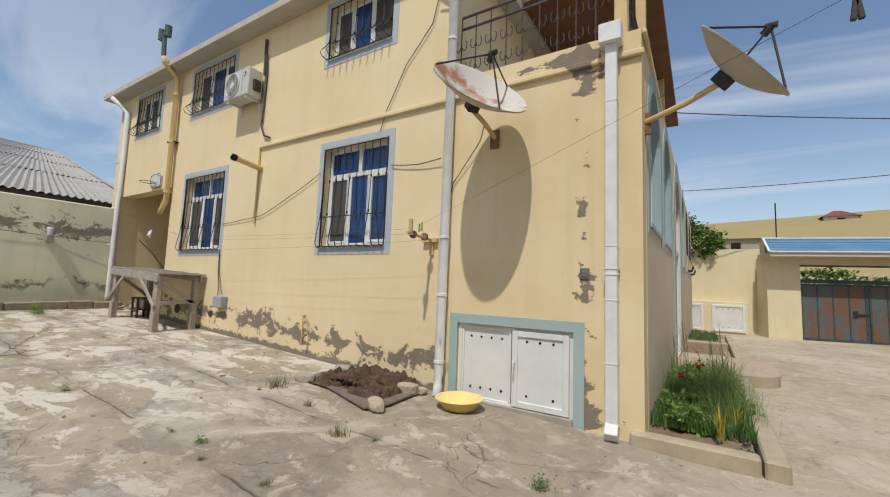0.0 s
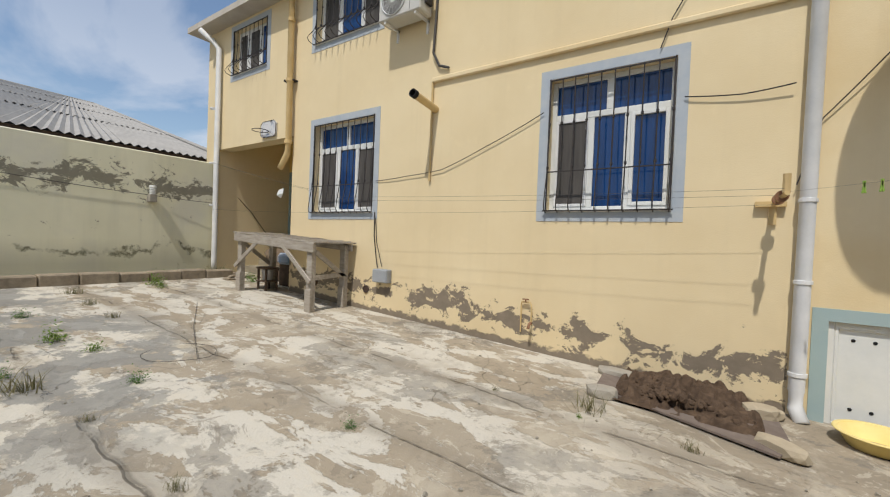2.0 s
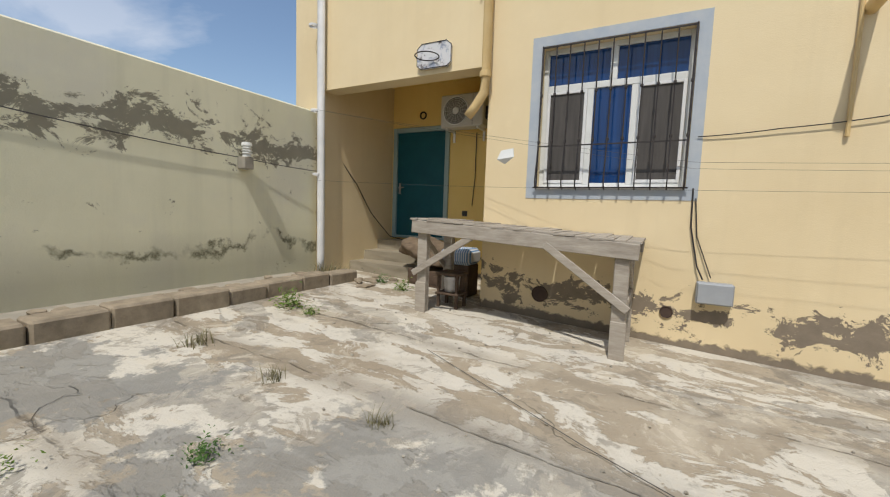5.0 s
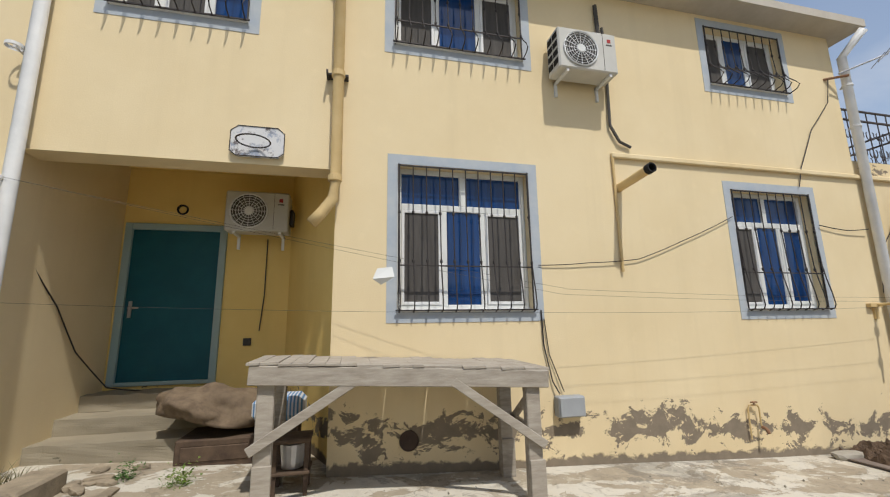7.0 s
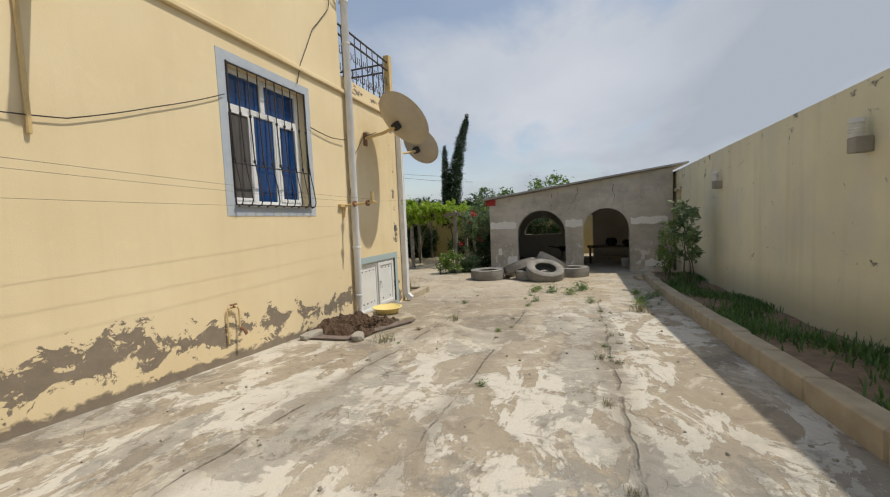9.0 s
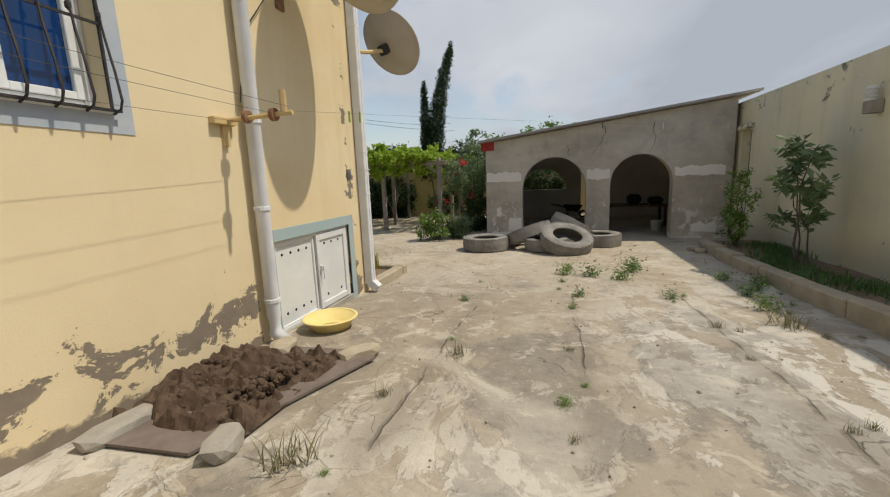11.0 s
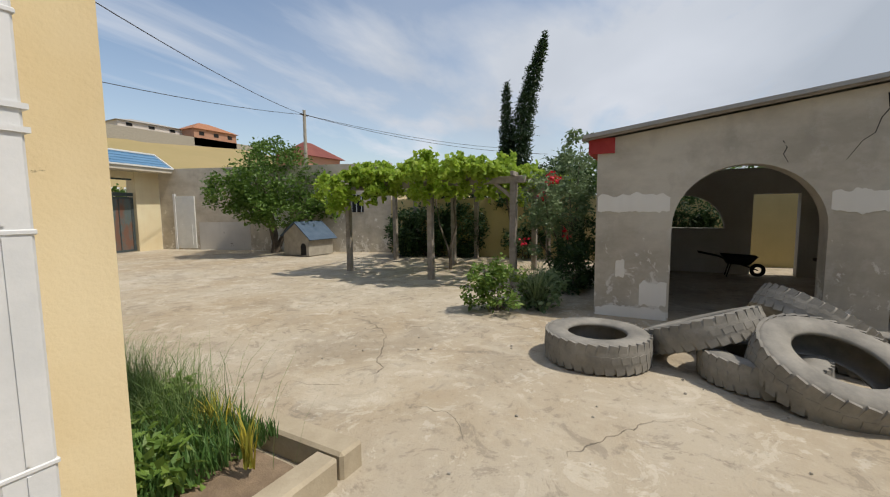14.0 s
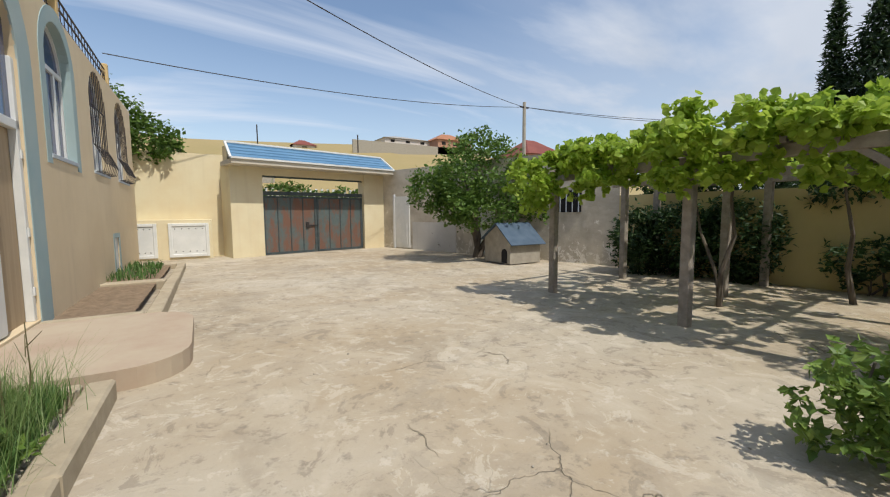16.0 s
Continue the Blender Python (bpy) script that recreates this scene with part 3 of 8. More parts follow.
# east side with round-headed openings; a tall glazed door, windows
EAST = [(9.4, 11.05, 0.2, 4.05), (12.0, 13.25, 2.25, 4.22), (14.4, 15.75, 2.25, 4.25), (16.75, 18.2, 2.25, 4.22), (15.75, 16.25, 0.1, 0.95), (5.0, 6.3, 2.3, 4.15), (6.9, 8.2, 2.3, 4.15)]
EAST_TURN = Matrix.Translation((-0.42, 4.36, 0)) @ Matrix.Rotation(radians(-0.8), 4, "Z") @ Matrix.Translation((0.42, -4.36, 0))
wall_east = setting("wall_east", holed_wall(bmesh.new(), 4.66, 19.1, -0.4, 4.36, EAST, 0.3, facing_east(-0.42), (0, 1, 2, 3, 5, 6)), M_EAST, "dusty yellow rendered wall with arched windows", "wall")
wall_east.matrix_basis = EAST_TURN
setting("wall_upper_east", boxes((-3.15, -2.85, 4.66, 18.6, 4.36, EAVE)), M_HOUSE_UP, "yellow rendered upper wall behind the terrace", "wall")
setting("wall_north_house", boxes((-14.1, -0.55, 18.6, 18.9, -0.4, 4.36), (-14.1, -2.85, 18.6, 18.9, 4.36, EAVE)), M_HOUSE_UP, "yellow rendered rear wall of the house", "wall")
setting("wall_west_house", boxes((-14.1, -13.8, 6.6, 18.6, 0.2, EAVE)), M_HOUSE_UP, "yellow rendered side wall of the house", "wall")
setting("floor_terrace", boxes((-2.85, -0.76, 4.66, 18.6, 4.1, 4.3)), M_CONC, "plain concrete terrace floor", "floor")
# the rooms' darkness is the near-black colour of this floor and ceiling
setting("floor_inside", boxes((-13.8, -3.15, 6.6, 18, 4.1, 4.3), (-10.3, -3.15, 4.66, 6.6, 4.1, 4.3)), M_DARK, "floor between the storeys, coloured near-black for an unlit room", "floor")
setting("ceiling_inside", boxes((-13.8, -3.15, 4.66, 18, EAVE - 0.12, EAVE)), M_DARK, "upper ceiling, coloured near-black for an unlit room", "ceiling")

# roof: boarded eaves and low hipped top
bm = bmesh.new()
x0, x1, y0, y1 = -14.45, -2.55, 4.0, 19.2
a = [bm.verts.new(p) for p in ((x0, y0, EAVE), (x1, y0, EAVE), (x1, y1, EAVE), (x0, y1, EAVE))]
b = [bm.verts.new(p) for p in ((x0, y0, EAVE + 0.13), (x1, y0, EAVE + 0.13), (x1, y1, EAVE + 0.13), (x0, y1, EAVE + 0.13))]
r = [bm.verts.new(p) for p in ((-8.5, 9.5, 8.2), (-8.5, 13, 8.2))]
bm.faces.new(a)
for i in range(4):
    bm.faces.new((a[i], a[(i + 1) % 4], b[(i + 1) % 4], b[i]))
bm.faces.new((b[0], b[1], r[0])), bm.faces.new((b[1], b[2], r[1], r[0])), bm.faces.new((b[2], b[3], r[1])), bm.faces.new((b[3], b[0], r[0], r[1]))
setting("roof_house", bm, simple("eave_board", (0.42, 0.38, 0.32), (0.52, 0.48, 0.42), 3, 0.8), "pale boxed eaves under a low hipped roof", "roof")
setting("roof_terrace", boxes((-2.85, -0.4, 6.2, 13.5, 6.6, 6.72)), M_SOFFIT, "brown boarded roof over the terrace", "roof")

# the yard's walls
setting("wall_yard_west", boxes((-13.85, -13.6, -8, 4.36, 0.2, 3.32), bevel=0.02), M_YARD, "greenish yellow rendered yard wall, blackened and cracked", "wall")
SDOOR = (4.62, 5.1, 0.0, 2.42)
setting("wall_yard_south", holed_wall(bmesh.new(), -13.6, 12.5, -0.5, 3.05, [SDOOR], -0.25, Matrix.Translation((0, -2.3, 0))), M_YARDS, "tall yellow rendered yard wall with rain stains", "wall")
setting("wall_north", boxes((-6, 2.3, 20.57, 20.85, -0.3, 3.5)), M_GATEWALL, "cream yellow yard wall beside the gate", "wall")
bm = boxes((1.9, 2.94, 20.75, 21.75, -0.3, 3.1), (6.99, 7.96, 20.75, 21.2, -0.3, 3.1), (2.94, 6.99, 20.8, 21.1, 2.8, 3.1))
GATE_TURN = Matrix.Translation((5.205, 20.33, 0)) @ Matrix.Rotation(radians(12.5), 4, "Z") @ Matrix.Translation((-4.965, -20.88, 0))
gate_wall = setting("wall_gate", bm, M_GATEWALL, "cream gate piers carrying a lintel", "wall")
gate_wall.matrix_basis = GATE_TURN


def slanted_wall(name, p, q, z0, z1, thick, material, label):
    bm = bmesh.new()
    p, q = Vector((*p, 0)), Vector((*q, 0))
    n = Vector((-(q - p).y, (q - p).x, 0)).normalized() * -thick
    lo = [bm.verts.new(v + Vector((0, 0, z0))) for v in (p, q, q + n, p + n)]
    hi = [bm.verts.new(v + Vector((0, 0, z1))) for v in (p, q, q + n, p + n)]
    for i in range(4):
        bm.faces.new((lo[i], lo[(i + 1) % 4], hi[(i + 1) % 4], hi[i]))
    bm.faces.new(hi)
    return setting(name, bm, material, label, "wall")


slanted_wall("wall_annex", (8.16, 20.85), (11.3, 11.6), -0.4, 3.25, -0.25, M_SHED, "grey rendered outhouse wall, whitewashed low down")
slanted_wall("wall_yard_east", (11.3, 11.6), (12.5, -2.3), -0.6, 1.9, -0.25, M_SHADEYELLOW, "yellow rendered yard wall behind the vines, darkened for shade")

# shed with two arches
SHED_X, ARCHES = 5.19, [(1.03, 2.63, -0.5, 2.03), (-0.96, 0.455, -0.5, 2.005)]
bm = holed_wall(bmesh.new(), -2.2, 3.6, -0.5, 2.3, ARCHES, 0.3, facing_west(SHED_X), (0, 1))
box(bm, SHED_X, SHED_X + 0.3, -2.2, 3.6, 2.3, 2.46)
s = [(SHED_X, -2.2, 2.46), (SHED_X, 3.6, 2.46), (SHED_X, -2.2, 3.17)]
f0 = [bm.verts.new(p) for p in s]
f1 = [bm.verts.new((p[0] + 0.3, p[1], p[2])) for p in s]
bm.faces.new(f0), bm.faces.new(f1), bm.faces.new((f0[1], f0[2], f1[2], f1[1]))
setting("wall_shed_front", bm, M_SHED, "rough grey rendered shed front with two arches", "wall")
BACK = [(1.4, 3.1, 1.0, 1.8), (0.02, 0.88, -0.5, 1.8)]
setting("wall_shed_back", holed_wall(bmesh.new(), -2.2, 3.6, -0.5, 2.4, BACK, 0.25, facing_west(10.6), (0,)), M_WHITEWASH, "pale rendered rear wall with openings", "wall")
setting("wall_shed_north", boxes((SHED_X + 0.3, 10.6, 3.35, 3.6, -0.5, 2.38)), M_SHED, "grey rendered shed side wall", "wall")
bm = bmesh.new()
beam(bm, (7.9, 3.78, 2.50), (7.9, -2.6, 3.27), 5.8, 0.05, 0)
setting("roof_shed", bm, M_ASBEST, "thin sheet roof sloping over the shed", "roof")

# ---- the house front ----
def window(name, o, lower, label, upper_lights=True, belly=0.1, face=4.36):
    """A white plastic window set back in its opening, with a painted surround and an iron grille of bellied bars.
    o: x0, x1, z0, z1. lower: (share of width, fill) from west to east."""
    x0, x1, z0, z1 = o
    w = thing(name, label, "window", ((x0 + x1) / 2, face, z0), kind="structure")
    b = 0.115
    part("surround", boxes((x0 - b, x0, face - 0.006, face + 0.02, z0 - b, z1 + b), (x1, x1 + b, face - 0.006, face + 0.02, z0 - b, z1 + b),
                           (x0, x1, face - 0.006, face + 0.02, z1, z1 + b), (x0, x1, face - 0.006, face + 0.02, z0 - b, z0)), M_SURROUND, w, "grey-blue painted band")
    part("sill", boxes((x0, x1, face - 0.03, face + 0.14, z0, z0 + 0.025), bevel=0.005), M_PIPEW, w)
    y = face + 0.13
    f = 0.06
    part("window_frame", boxes((x0, x0 + f, y, y + 0.06, z0, z1), (x1 - f, x1, y, y + 0.06, z0, z1), (x0 + f, x1 - f, y, y + 0.06, z1 - f, z1), (x0 + f, x1 - f, y, y + 0.06, z0 + 0.02, z0 + f + 0.02), bevel=0.006), M_WHITE, w)
    zt = z1 - f
    if upper_lights:
        zt = z0 + 0.70 * (z1 - z0)
        part("transom", boxes((x0 + f, x1 - f, y - 0.004, y + 0.06, zt, zt + 0.075), bevel=0.006), M_WHITE, w)
        xm = (x0 + x1) / 2
        part("upper_mullion", boxes((xm - 0.04, xm + 0.04, y - 0.002, y + 0.06, zt + 0.075, z1 - f), bevel=0.006), M_WHITE, w)
        for a, c in ((x0 + f, xm - 0.04), (xm + 0.04, x1 - f)):
            part("pane", boxes((a, c, y + 0.03, y + 0.036, zt + 0.075, z1 - f)), M_BLUE, w, "deep blue tinted pane")
    u = x0 + f
    wide = x1 - x0 - 2 * f
    for k, (share, fill) in enumerate(lower):
        v = u + share * wide
        if k:
            part("mullion", boxes((u - 0.035, u + 0.035, y - 0.003, y + 0.06, z0 + f, zt), bevel=0.006), M_WHITE, w)
        a, c = u + (0.035 if k else 0), v - (0.035 if k < len(lower) - 1 else 0)
        if fill == "net":
            part("net_frame", boxes((a, a + 0.035, y - 0.012, y + 0.02, z0 + f + 0.02, zt), (c - 0.035, c, y - 0.012, y + 0.02, z0 + f + 0.02, zt), (a + 0.035, c - 0.035, y - 0.012, y + 0.02, zt - 0.035, zt), (a + 0.035, c - 0.035, y - 0.012, y + 0.02, z0 + f + 0.02, z0 + f + 0.055), bevel=0.004),
                 M_PIPEW, w, "grey net frame")
            part("net", boxes((a + 0.035, c - 0.035, y + 0.004, y + 0.008, z0 + f + 0.055, zt - 0.035)), M_NET, w, "dull grey insect net")
        else:
            s = 0.045 if fill == "sash" else 0.0
            if s:
                part("sash", boxes((a, a + s, y - 0.015, y + 0.03, z0 + f + 0.02, zt), (c - s, c, y - 0.015, y + 0.03, z0 + f + 0.02, zt), (a + s, c - s, y - 0.015, y + 0.03, zt - s, zt), (a + s, c - s, y - 0.015, y + 0.03, z0 + f + 0.02, z0 + f + 0.02 + s), bevel=0.005), M_WHITE, w)
            part("pane", boxes((a + s, c - s, y + 0.016, y + 0.022, z0 + f + 0.02, zt - s)), M_BLUE, w, "deep blue tinted pane")
        u = v
    # grille
    n = max(9, round((x1 - x0) / 0.145))
    gy = face - 0.015
    bm = bmesh.new()
    for z in (z1 - 0.02, z0 + 0.30 * (z1 - z0)):
        beam(bm, (x0 + 0.01, gy - (0 if z > z0 + 0.5 * (z1 - z0) else 0.02), z), (x1 - 0.01, gy - (0 if z > z0 + 0.5 * (z1 - z0) else 0.02), z), 0.014, 0.014, 0)
    beam(bm, (x0 - 0.02, gy - 0.03, z0 + 0.015), (x1 + 0.02, gy - 0.03, z0 + 0.015), 0.016, 0.016, 0)
    for x in (x0 + 0.012, x1 - 0.012):
        beam(bm, (x, gy, z0), (x, gy, z1), 0.014, 0.014, 0)
    grille = part("grille", bm, M_IRON, w, "black iron rails of the grille")
    first = None
    for i in range(n):
        x = x0 + 0.02 + (x1 - x0 - 0.04) * i / (n - 1)
        if first is None:
            bm = bmesh.new()
            hgt = z1 - z0
            tube(bm, [(x, gy, z1 - 0.01), (x, gy, z0 + 0.66 * hgt), (x, gy - 0.02, z0 + 0.36 * hgt), (x, gy - 0.25 * belly - 0.02, z0 + 0.25 * hgt), (x, gy - 0.8 * belly, z0 + 0.14 * hgt), (x, gy - belly, z0 + 0.07), (x, gy - 0.8 * belly, z0 + 0.02), (x, gy - 0.2 * belly, z0 - 0.005)], 0.0075, 6)
            for zk in (z0 + 0.66 * hgt, z0 + 0.33 * hgt):
                lathe(bm, [(0.001, -0.03), (0.016, -0.012), (0.016, 0.012), (0.001, 0.03)], Matrix.Translation((x, gy - (0.0 if zk > z0 + hgt / 2 else 0.02), zk)), 6)
            first = part("bar", bm, M_IRON, grille)
            base_x = x
        else:
            o2 = new("bar", first.data)
            o2.parent = grille
            o2.location = (x - base_x, 0, 0)
    return w


window("window_1", W1, ((0.34, "net"), (0.32, "pane"), (0.34, "net")), "white plastic window with blue panes, grey nets and iron bars")
window("window_2", W2, ((0.34, "net"), (0.32, "pane"), (0.34, "sash")), "white plastic window with blue panes and iron bars, one net")
window("window_3", U1, ((0.3, "net"), (0.4, "net"), (0.3, "pane")), "upstairs window with dark nets behind bellied iron bars", False, 0.2)
window("window_4", U2, ((0.32, "net"), (0.36, "pane"), (0.32, "net")), "upstairs window with one blue pane behind bellied iron bars", False, 0.2)
window("window_5", U3, ((0.3, "net"), (0.32, "pane"), (0.38, "net")), "small upstairs window with blue pane and bellied iron bars", False, 0.2)

# string course
setting("trim_string_course", boxes((-7.155, -0.39, 4.31, 4.36, 4.05, 4.12), (-0.418, -0.37, 4.36, 9.0, 4.30, 4.36), bevel=0.012), M_TERRACE, "thin yellow moulding along the wall", "trim")
setting("trim_plinth", boxes((-2.58, -1.12, 4.343, 4.371, -0.3, 0.135), bevel=0.008), M_CONC, "rough concrete sill under the cellar doors", "trim")


def downpipe(label, points, r, material, straps, sides=14, shoe=True):
    t = thing("downpipe", label, "downpipe", points[-1])
    part("pipe", tube(bmesh.new(), points, r, sides), material, t, "", True)
    for z in straps:
        p = points[-2] if z < points[-2][2] else points[1]
        x = points[1][0] + (points[-2][0] - points[1][0]) * (points[1][2] - z) / max(0.01, points[1][2] - points[-2][2])
        bm = bmesh.new()
        lathe(bm, [(r + 0.002, -0.02), (r + 0.010, -0.016), (r + 0.010, 0.016), (r + 0.002, 0.02)], Matrix.Translation((x, points[1][1], z)), sides)
        box(bm, x - 0.012, x + 0.012, points[1][1], 4.37, z - 0.012, z + 0.012)
        part("strap", bm, material, t)
    return t


YP = 4.27
downpipe("white round downpipe beside the cellar doors, shoe at foot", [(-2.66, 3.98, 6.42), (-2.75, YP, 6.1), (-2.79, YP, 0.40), (-2.79, YP, 0.24), (-2.75, YP - 0.09, 0.13)], 0.062, M_PIPEW, (5.6, 4.9, 2.15, 1.4, 0.55))
downpipe("white round downpipe with an offset under the eaves", [(-13.78, 3.98, 6.42), (-13.62, YP - 0.05, 6.2), (-13.45, YP, 6.0), (-13.42, YP, 0.95), (-13.42, YP, 0.72)], 0.06, M_PIPEW, (4.6, 3.3, 2.3))

# square tin downpipe at the corner
t = thing("square_downpipe", "white square tin downpipe with folded joints and shoe", "downpipe", (-0.708, 4.28, 0.05))
for z0, z1 in ((0.16, 0.78), (0.78, 1.42), (1.42, 1.98), (1.98, 3.55), (3.55, 4.2)):
    bm = boxes((-0.770, -0.650, 4.235, 4.355, z0 + 0.012, z1 + 0.02), bevel=0.008)
    box(bm, -0.774, -0.646, 4.231, 4.358, z0 + 0.005, z0 + 0.02, 0.003)
    box(bm, -0.716, -0.708, 4.230, 4.24, z0 + 0.03, z1)
    part("length", bm, M_PIPEW, t)
bm = bmesh.new()
beam(bm, (-0.711, 4.295, 0.19), (-0.703, 4.18, 0.09), 0.125, 0.11, 0.006)
part("shoe", bm, M_PIPEW, t)
bm = bmesh.new()
box(bm, -0.828, -0.598, 4.17, 4.36, 4.2, 4.42, 0.01)
part("hopper", bm, M_PIPEW, t)
part("strap", boxes((-0.780, -0.640, 4.228, 4.36, 1.69, 1.705), (-0.780, -0.640, 4.228, 4.36, 1.75, 1.765)), M_PIPEW, t)

# ochre waste pipe with cowls above the eaves
M_OCHREPIPE = simple("ochre_painted_pipe", (0.56, 0.40, 0.18), (0.64, 0.48, 0.24), 4, 0.6)
t = thing("waste_pipe", "ochre painted waste pipe rising past the eaves", "pipe", (-10.6, 4.26, 3.05))
part("pipe", tube(bmesh.new(), [(-10.83, 4.24, 3.0), (-10.74, 4.24, 3.10), (-10.62, 4.25, 3.28), (-10.60, 4.25, 3.5), (-10.62, 4.25, 6.3), (-10.62, 3.95, 6.55), (-10.62, 3.9, 6.7)], 0.06, 14), M_OCHREPIPE, t, "", True)
for z in (3.5, 4.72, 5.9):
    bm = bmesh.new()
    lathe(bm, [(0.06, -0.04), (0.074, -0.03), (0.074, 0.03), (0.06, 0.04)], Matrix.Translation((-10.61, 4.25, z)), 14)
    part("collar", bm, M_OCHREPIPE, t)
part("bracket", boxes((-10.72, -10.5, 4.25, 4.37, 4.71, 4.73), (-10.74, -10.72, 4.2, 4.37, 4.70, 4.74)), M_IRON, t)
M_COWL = simple("dark_green_cowl", (0.05, 0.08, 0.075), (0.08, 0.11, 0.1), 5, 0.6)
bm = tube(bmesh.new(), [(-10.62, 3.9, 6.68), (-10.68, 3.9, 7.25)], 0.05, 12)
for dx in (-0.12, 0.14):
    tube(bm, [(-10.68 + dx * 1.2, 3.9, 7.16), (-10.68 + dx * 1.2, 3.9, 7.42)], 0.075, 12)
beam(bm, (-10.85, 3.9, 7.22), (-10.48, 3.9, 7.26), 0.09, 0.09)
part("cowl", bm, M_COWL, t, "dark green twin vent cowls")

# short drain stub and its conduit
t = thing("drain_stub", "white plastic drain stub with a dark mouth in the wall", "pipe", (-7.08, 4.36, 3.66))
part("pipe", tube(bmesh.new(), [(-7.08, 4.40, 3.64), (-7.06, 3.80, 3.70)], 0.055, 16, cap=False), M_OCHREPIPE, t, "", True)
bm = bmesh.new()
lathe(bm, [(0.048, 0), (0.062, 0.0), (0.062, 0.07), (0.048, 0.07), (0.044, -0.05)], look((-7.06, 3.83, 3.697), (-7.05, 2.8, 3.8)) @ pose(0, 0, 0, 180), 16)
part("socket", bm, M_DARK, t, "black rubber socket")
t = thing("conduit", "thin ochre conduit running down the wall", "conduit", (-7.14, 4.34, 2.56))
part("tube", tube(bmesh.new(), [(-7.14, 4.335, 4.10), (-7.14, 4.335, 2.56)], 0.018, 8), M_OCHREPIPE, t)


def cable(label, pts, r=0.006, sag=0.0, material=None, name="cable", steps=14):
    """A cable through points, hanging a little between each two."""
    out = []
    for i in range(len(pts) - 1):
        a, b = Vector(pts[i]), Vector(pts[i + 1])
        for k in range(steps + (i == len(pts) - 2)):
            f = k / steps
            p = a.lerp(b, f)
            p.z -= sag * 4 * f * (1 - f) * (b - a).length
            out.append(p)
    ob = part(name, tube(bmesh.new(), out, r, 5), material or M_IRON)
    return tagged(ob, label, name)


def air_conditioner(label, x, y, z, w=0.82, h=0.56, d=0.3):
    """Outdoor unit standing on two brackets: case, fan grille rings, side louvres, badge panel. x, y, z: west front lower corner."""
    t = thing("air_conditioner", label, "air conditioner", (x + w / 2, y + d, z - 0.1))
    case = part("case", boxes((x, x + w, y, y + d, z, z + h), bevel=0.018), M_ACWHITE, t)
    cx, cz, r = x + 0.37 * w, z + h / 2, 0.225
    # dark disc on the closed case, coloured as the shade inside the fan opening
    bm = bmesh.new()
    lathe(bm, [(0.0005, 0), (r, 0)], Matrix.Translation((cx, y - 0.003, cz)) @ pose(0, 0, 0, 90), 28)
    part("fan_opening", bm, M_NET, case, "flat dark disc for the shade in the fan opening")
    bm = bmesh.new()
    for rr in (0.06, 0.095, 0.13, 0.165, 0.2, 0.232):
        ring = [(cx + rr * math.cos(a), y - 0.012, cz + rr * math.sin(a)) for a in [2 * math.pi * k / 24 for k in range(25)]]
        tube(bm, ring, 0.004 if rr < 0.23 else 0.012, 4, cap=False)
    for k in range(16):
        a = 2 * math.pi * k / 16
        beam(bm, (cx + 0.05 * math.cos(a), y - 0.012, cz + 0.05 * math.sin(a)), (cx + 0.232 * math.cos(a), y - 0.012, cz + 0.232 * math.sin(a)), 0.006, 0.006, 0)
    part("fan_grille", bm, M_PIPEW, case, "pale round fan grille")
    bm = bmesh.new()
    lathe(bm, [(0.0005, 0.012), (0.05, 0.012), (0.055, 0)], Matrix.Translation((cx, y - 0.008, cz)) @ pose(0, 0, 0, 90), 20)
    part("hub", bm, M_WHITE, case)
    part("front_seam", boxes((x + 0.76 * w, x + 0.765 * w, y - 0.004, y, z + 0.03, z + h - 0.02)), M_NET, case)
    part("badge", boxes((x + 0.84 * w, x + 0.90 * w, y - 0.004, y, z + h - 0.14, z + h - 0.09)), M_RED, case, "small red badge")
    part("badge_line", boxes((x + 0.82 * w, x + 0.92 * w, y - 0.004, y, z + h - 0.18, z + h - 0.165)), M_NET, case)
    # dark plates on the case side, coloured as shade in the slots
    for k in range(8):
        part("louvre", boxes((x - 0.004, x, y + 0.03 + 0.13 * (k % 2), y + 0.14 + 0.13 * (k % 2), z + 0.07 + 0.12 * (k // 2), z + 0.15 + 0.12 * (k // 2))), M_DARK, case, "dark plate for the shade in a side louvre")
    for bx in (x + 0.1, x + w - 0.12):
        part("bracket", boxes((bx, bx + 0.035, y + 0.02, y + d + 0.06, z - 0.035, z), (bx, bx + 0.035, y + d + 0.03, y + d + 0.06, z - 0.2, z)), M_PIPEW, t)
    part("valve_cover", boxes((x + w, x + w + 0.05, y + 0.1, y + 0.25, z + 0.12, z + 0.34), bevel=0.01), M_IRON, t, "dark valve cover")
    return t


air_conditioner("white air conditioner on brackets below the eaves", -8.0, 4.0, 5.03)
air_conditioner("white air conditioner on the porch wall above a sack", -12.07, 5.72, 3.22, 0.8, 0.55, 0.28)
cable("grey pipe loop under the upper air conditioner", [(-7.13, 4.32, 5.95), (-7.1, 4.33, 5.6), (-7.12, 4.33, 5.0), (-7.14, 4.32, 4.5), (-7.02, 4.32, 4.28), (-6.85, 4.33, 4.22)], 0.02, 0, M_NET)
cable("ochre refrigerant line on the wall under the eaves", [(-7.2, 4.33, 6.3), (-7.18, 4.33, 5.55)], 0.03, 0, M_NET)

cable("thin cable down the porch wall from the air conditioner", [(-11.62, 6.28, 3.22), (-11.62, 6.28, 2.4), (-11.66, 6.28, 1.9)], 0.008, 0, M_NET)
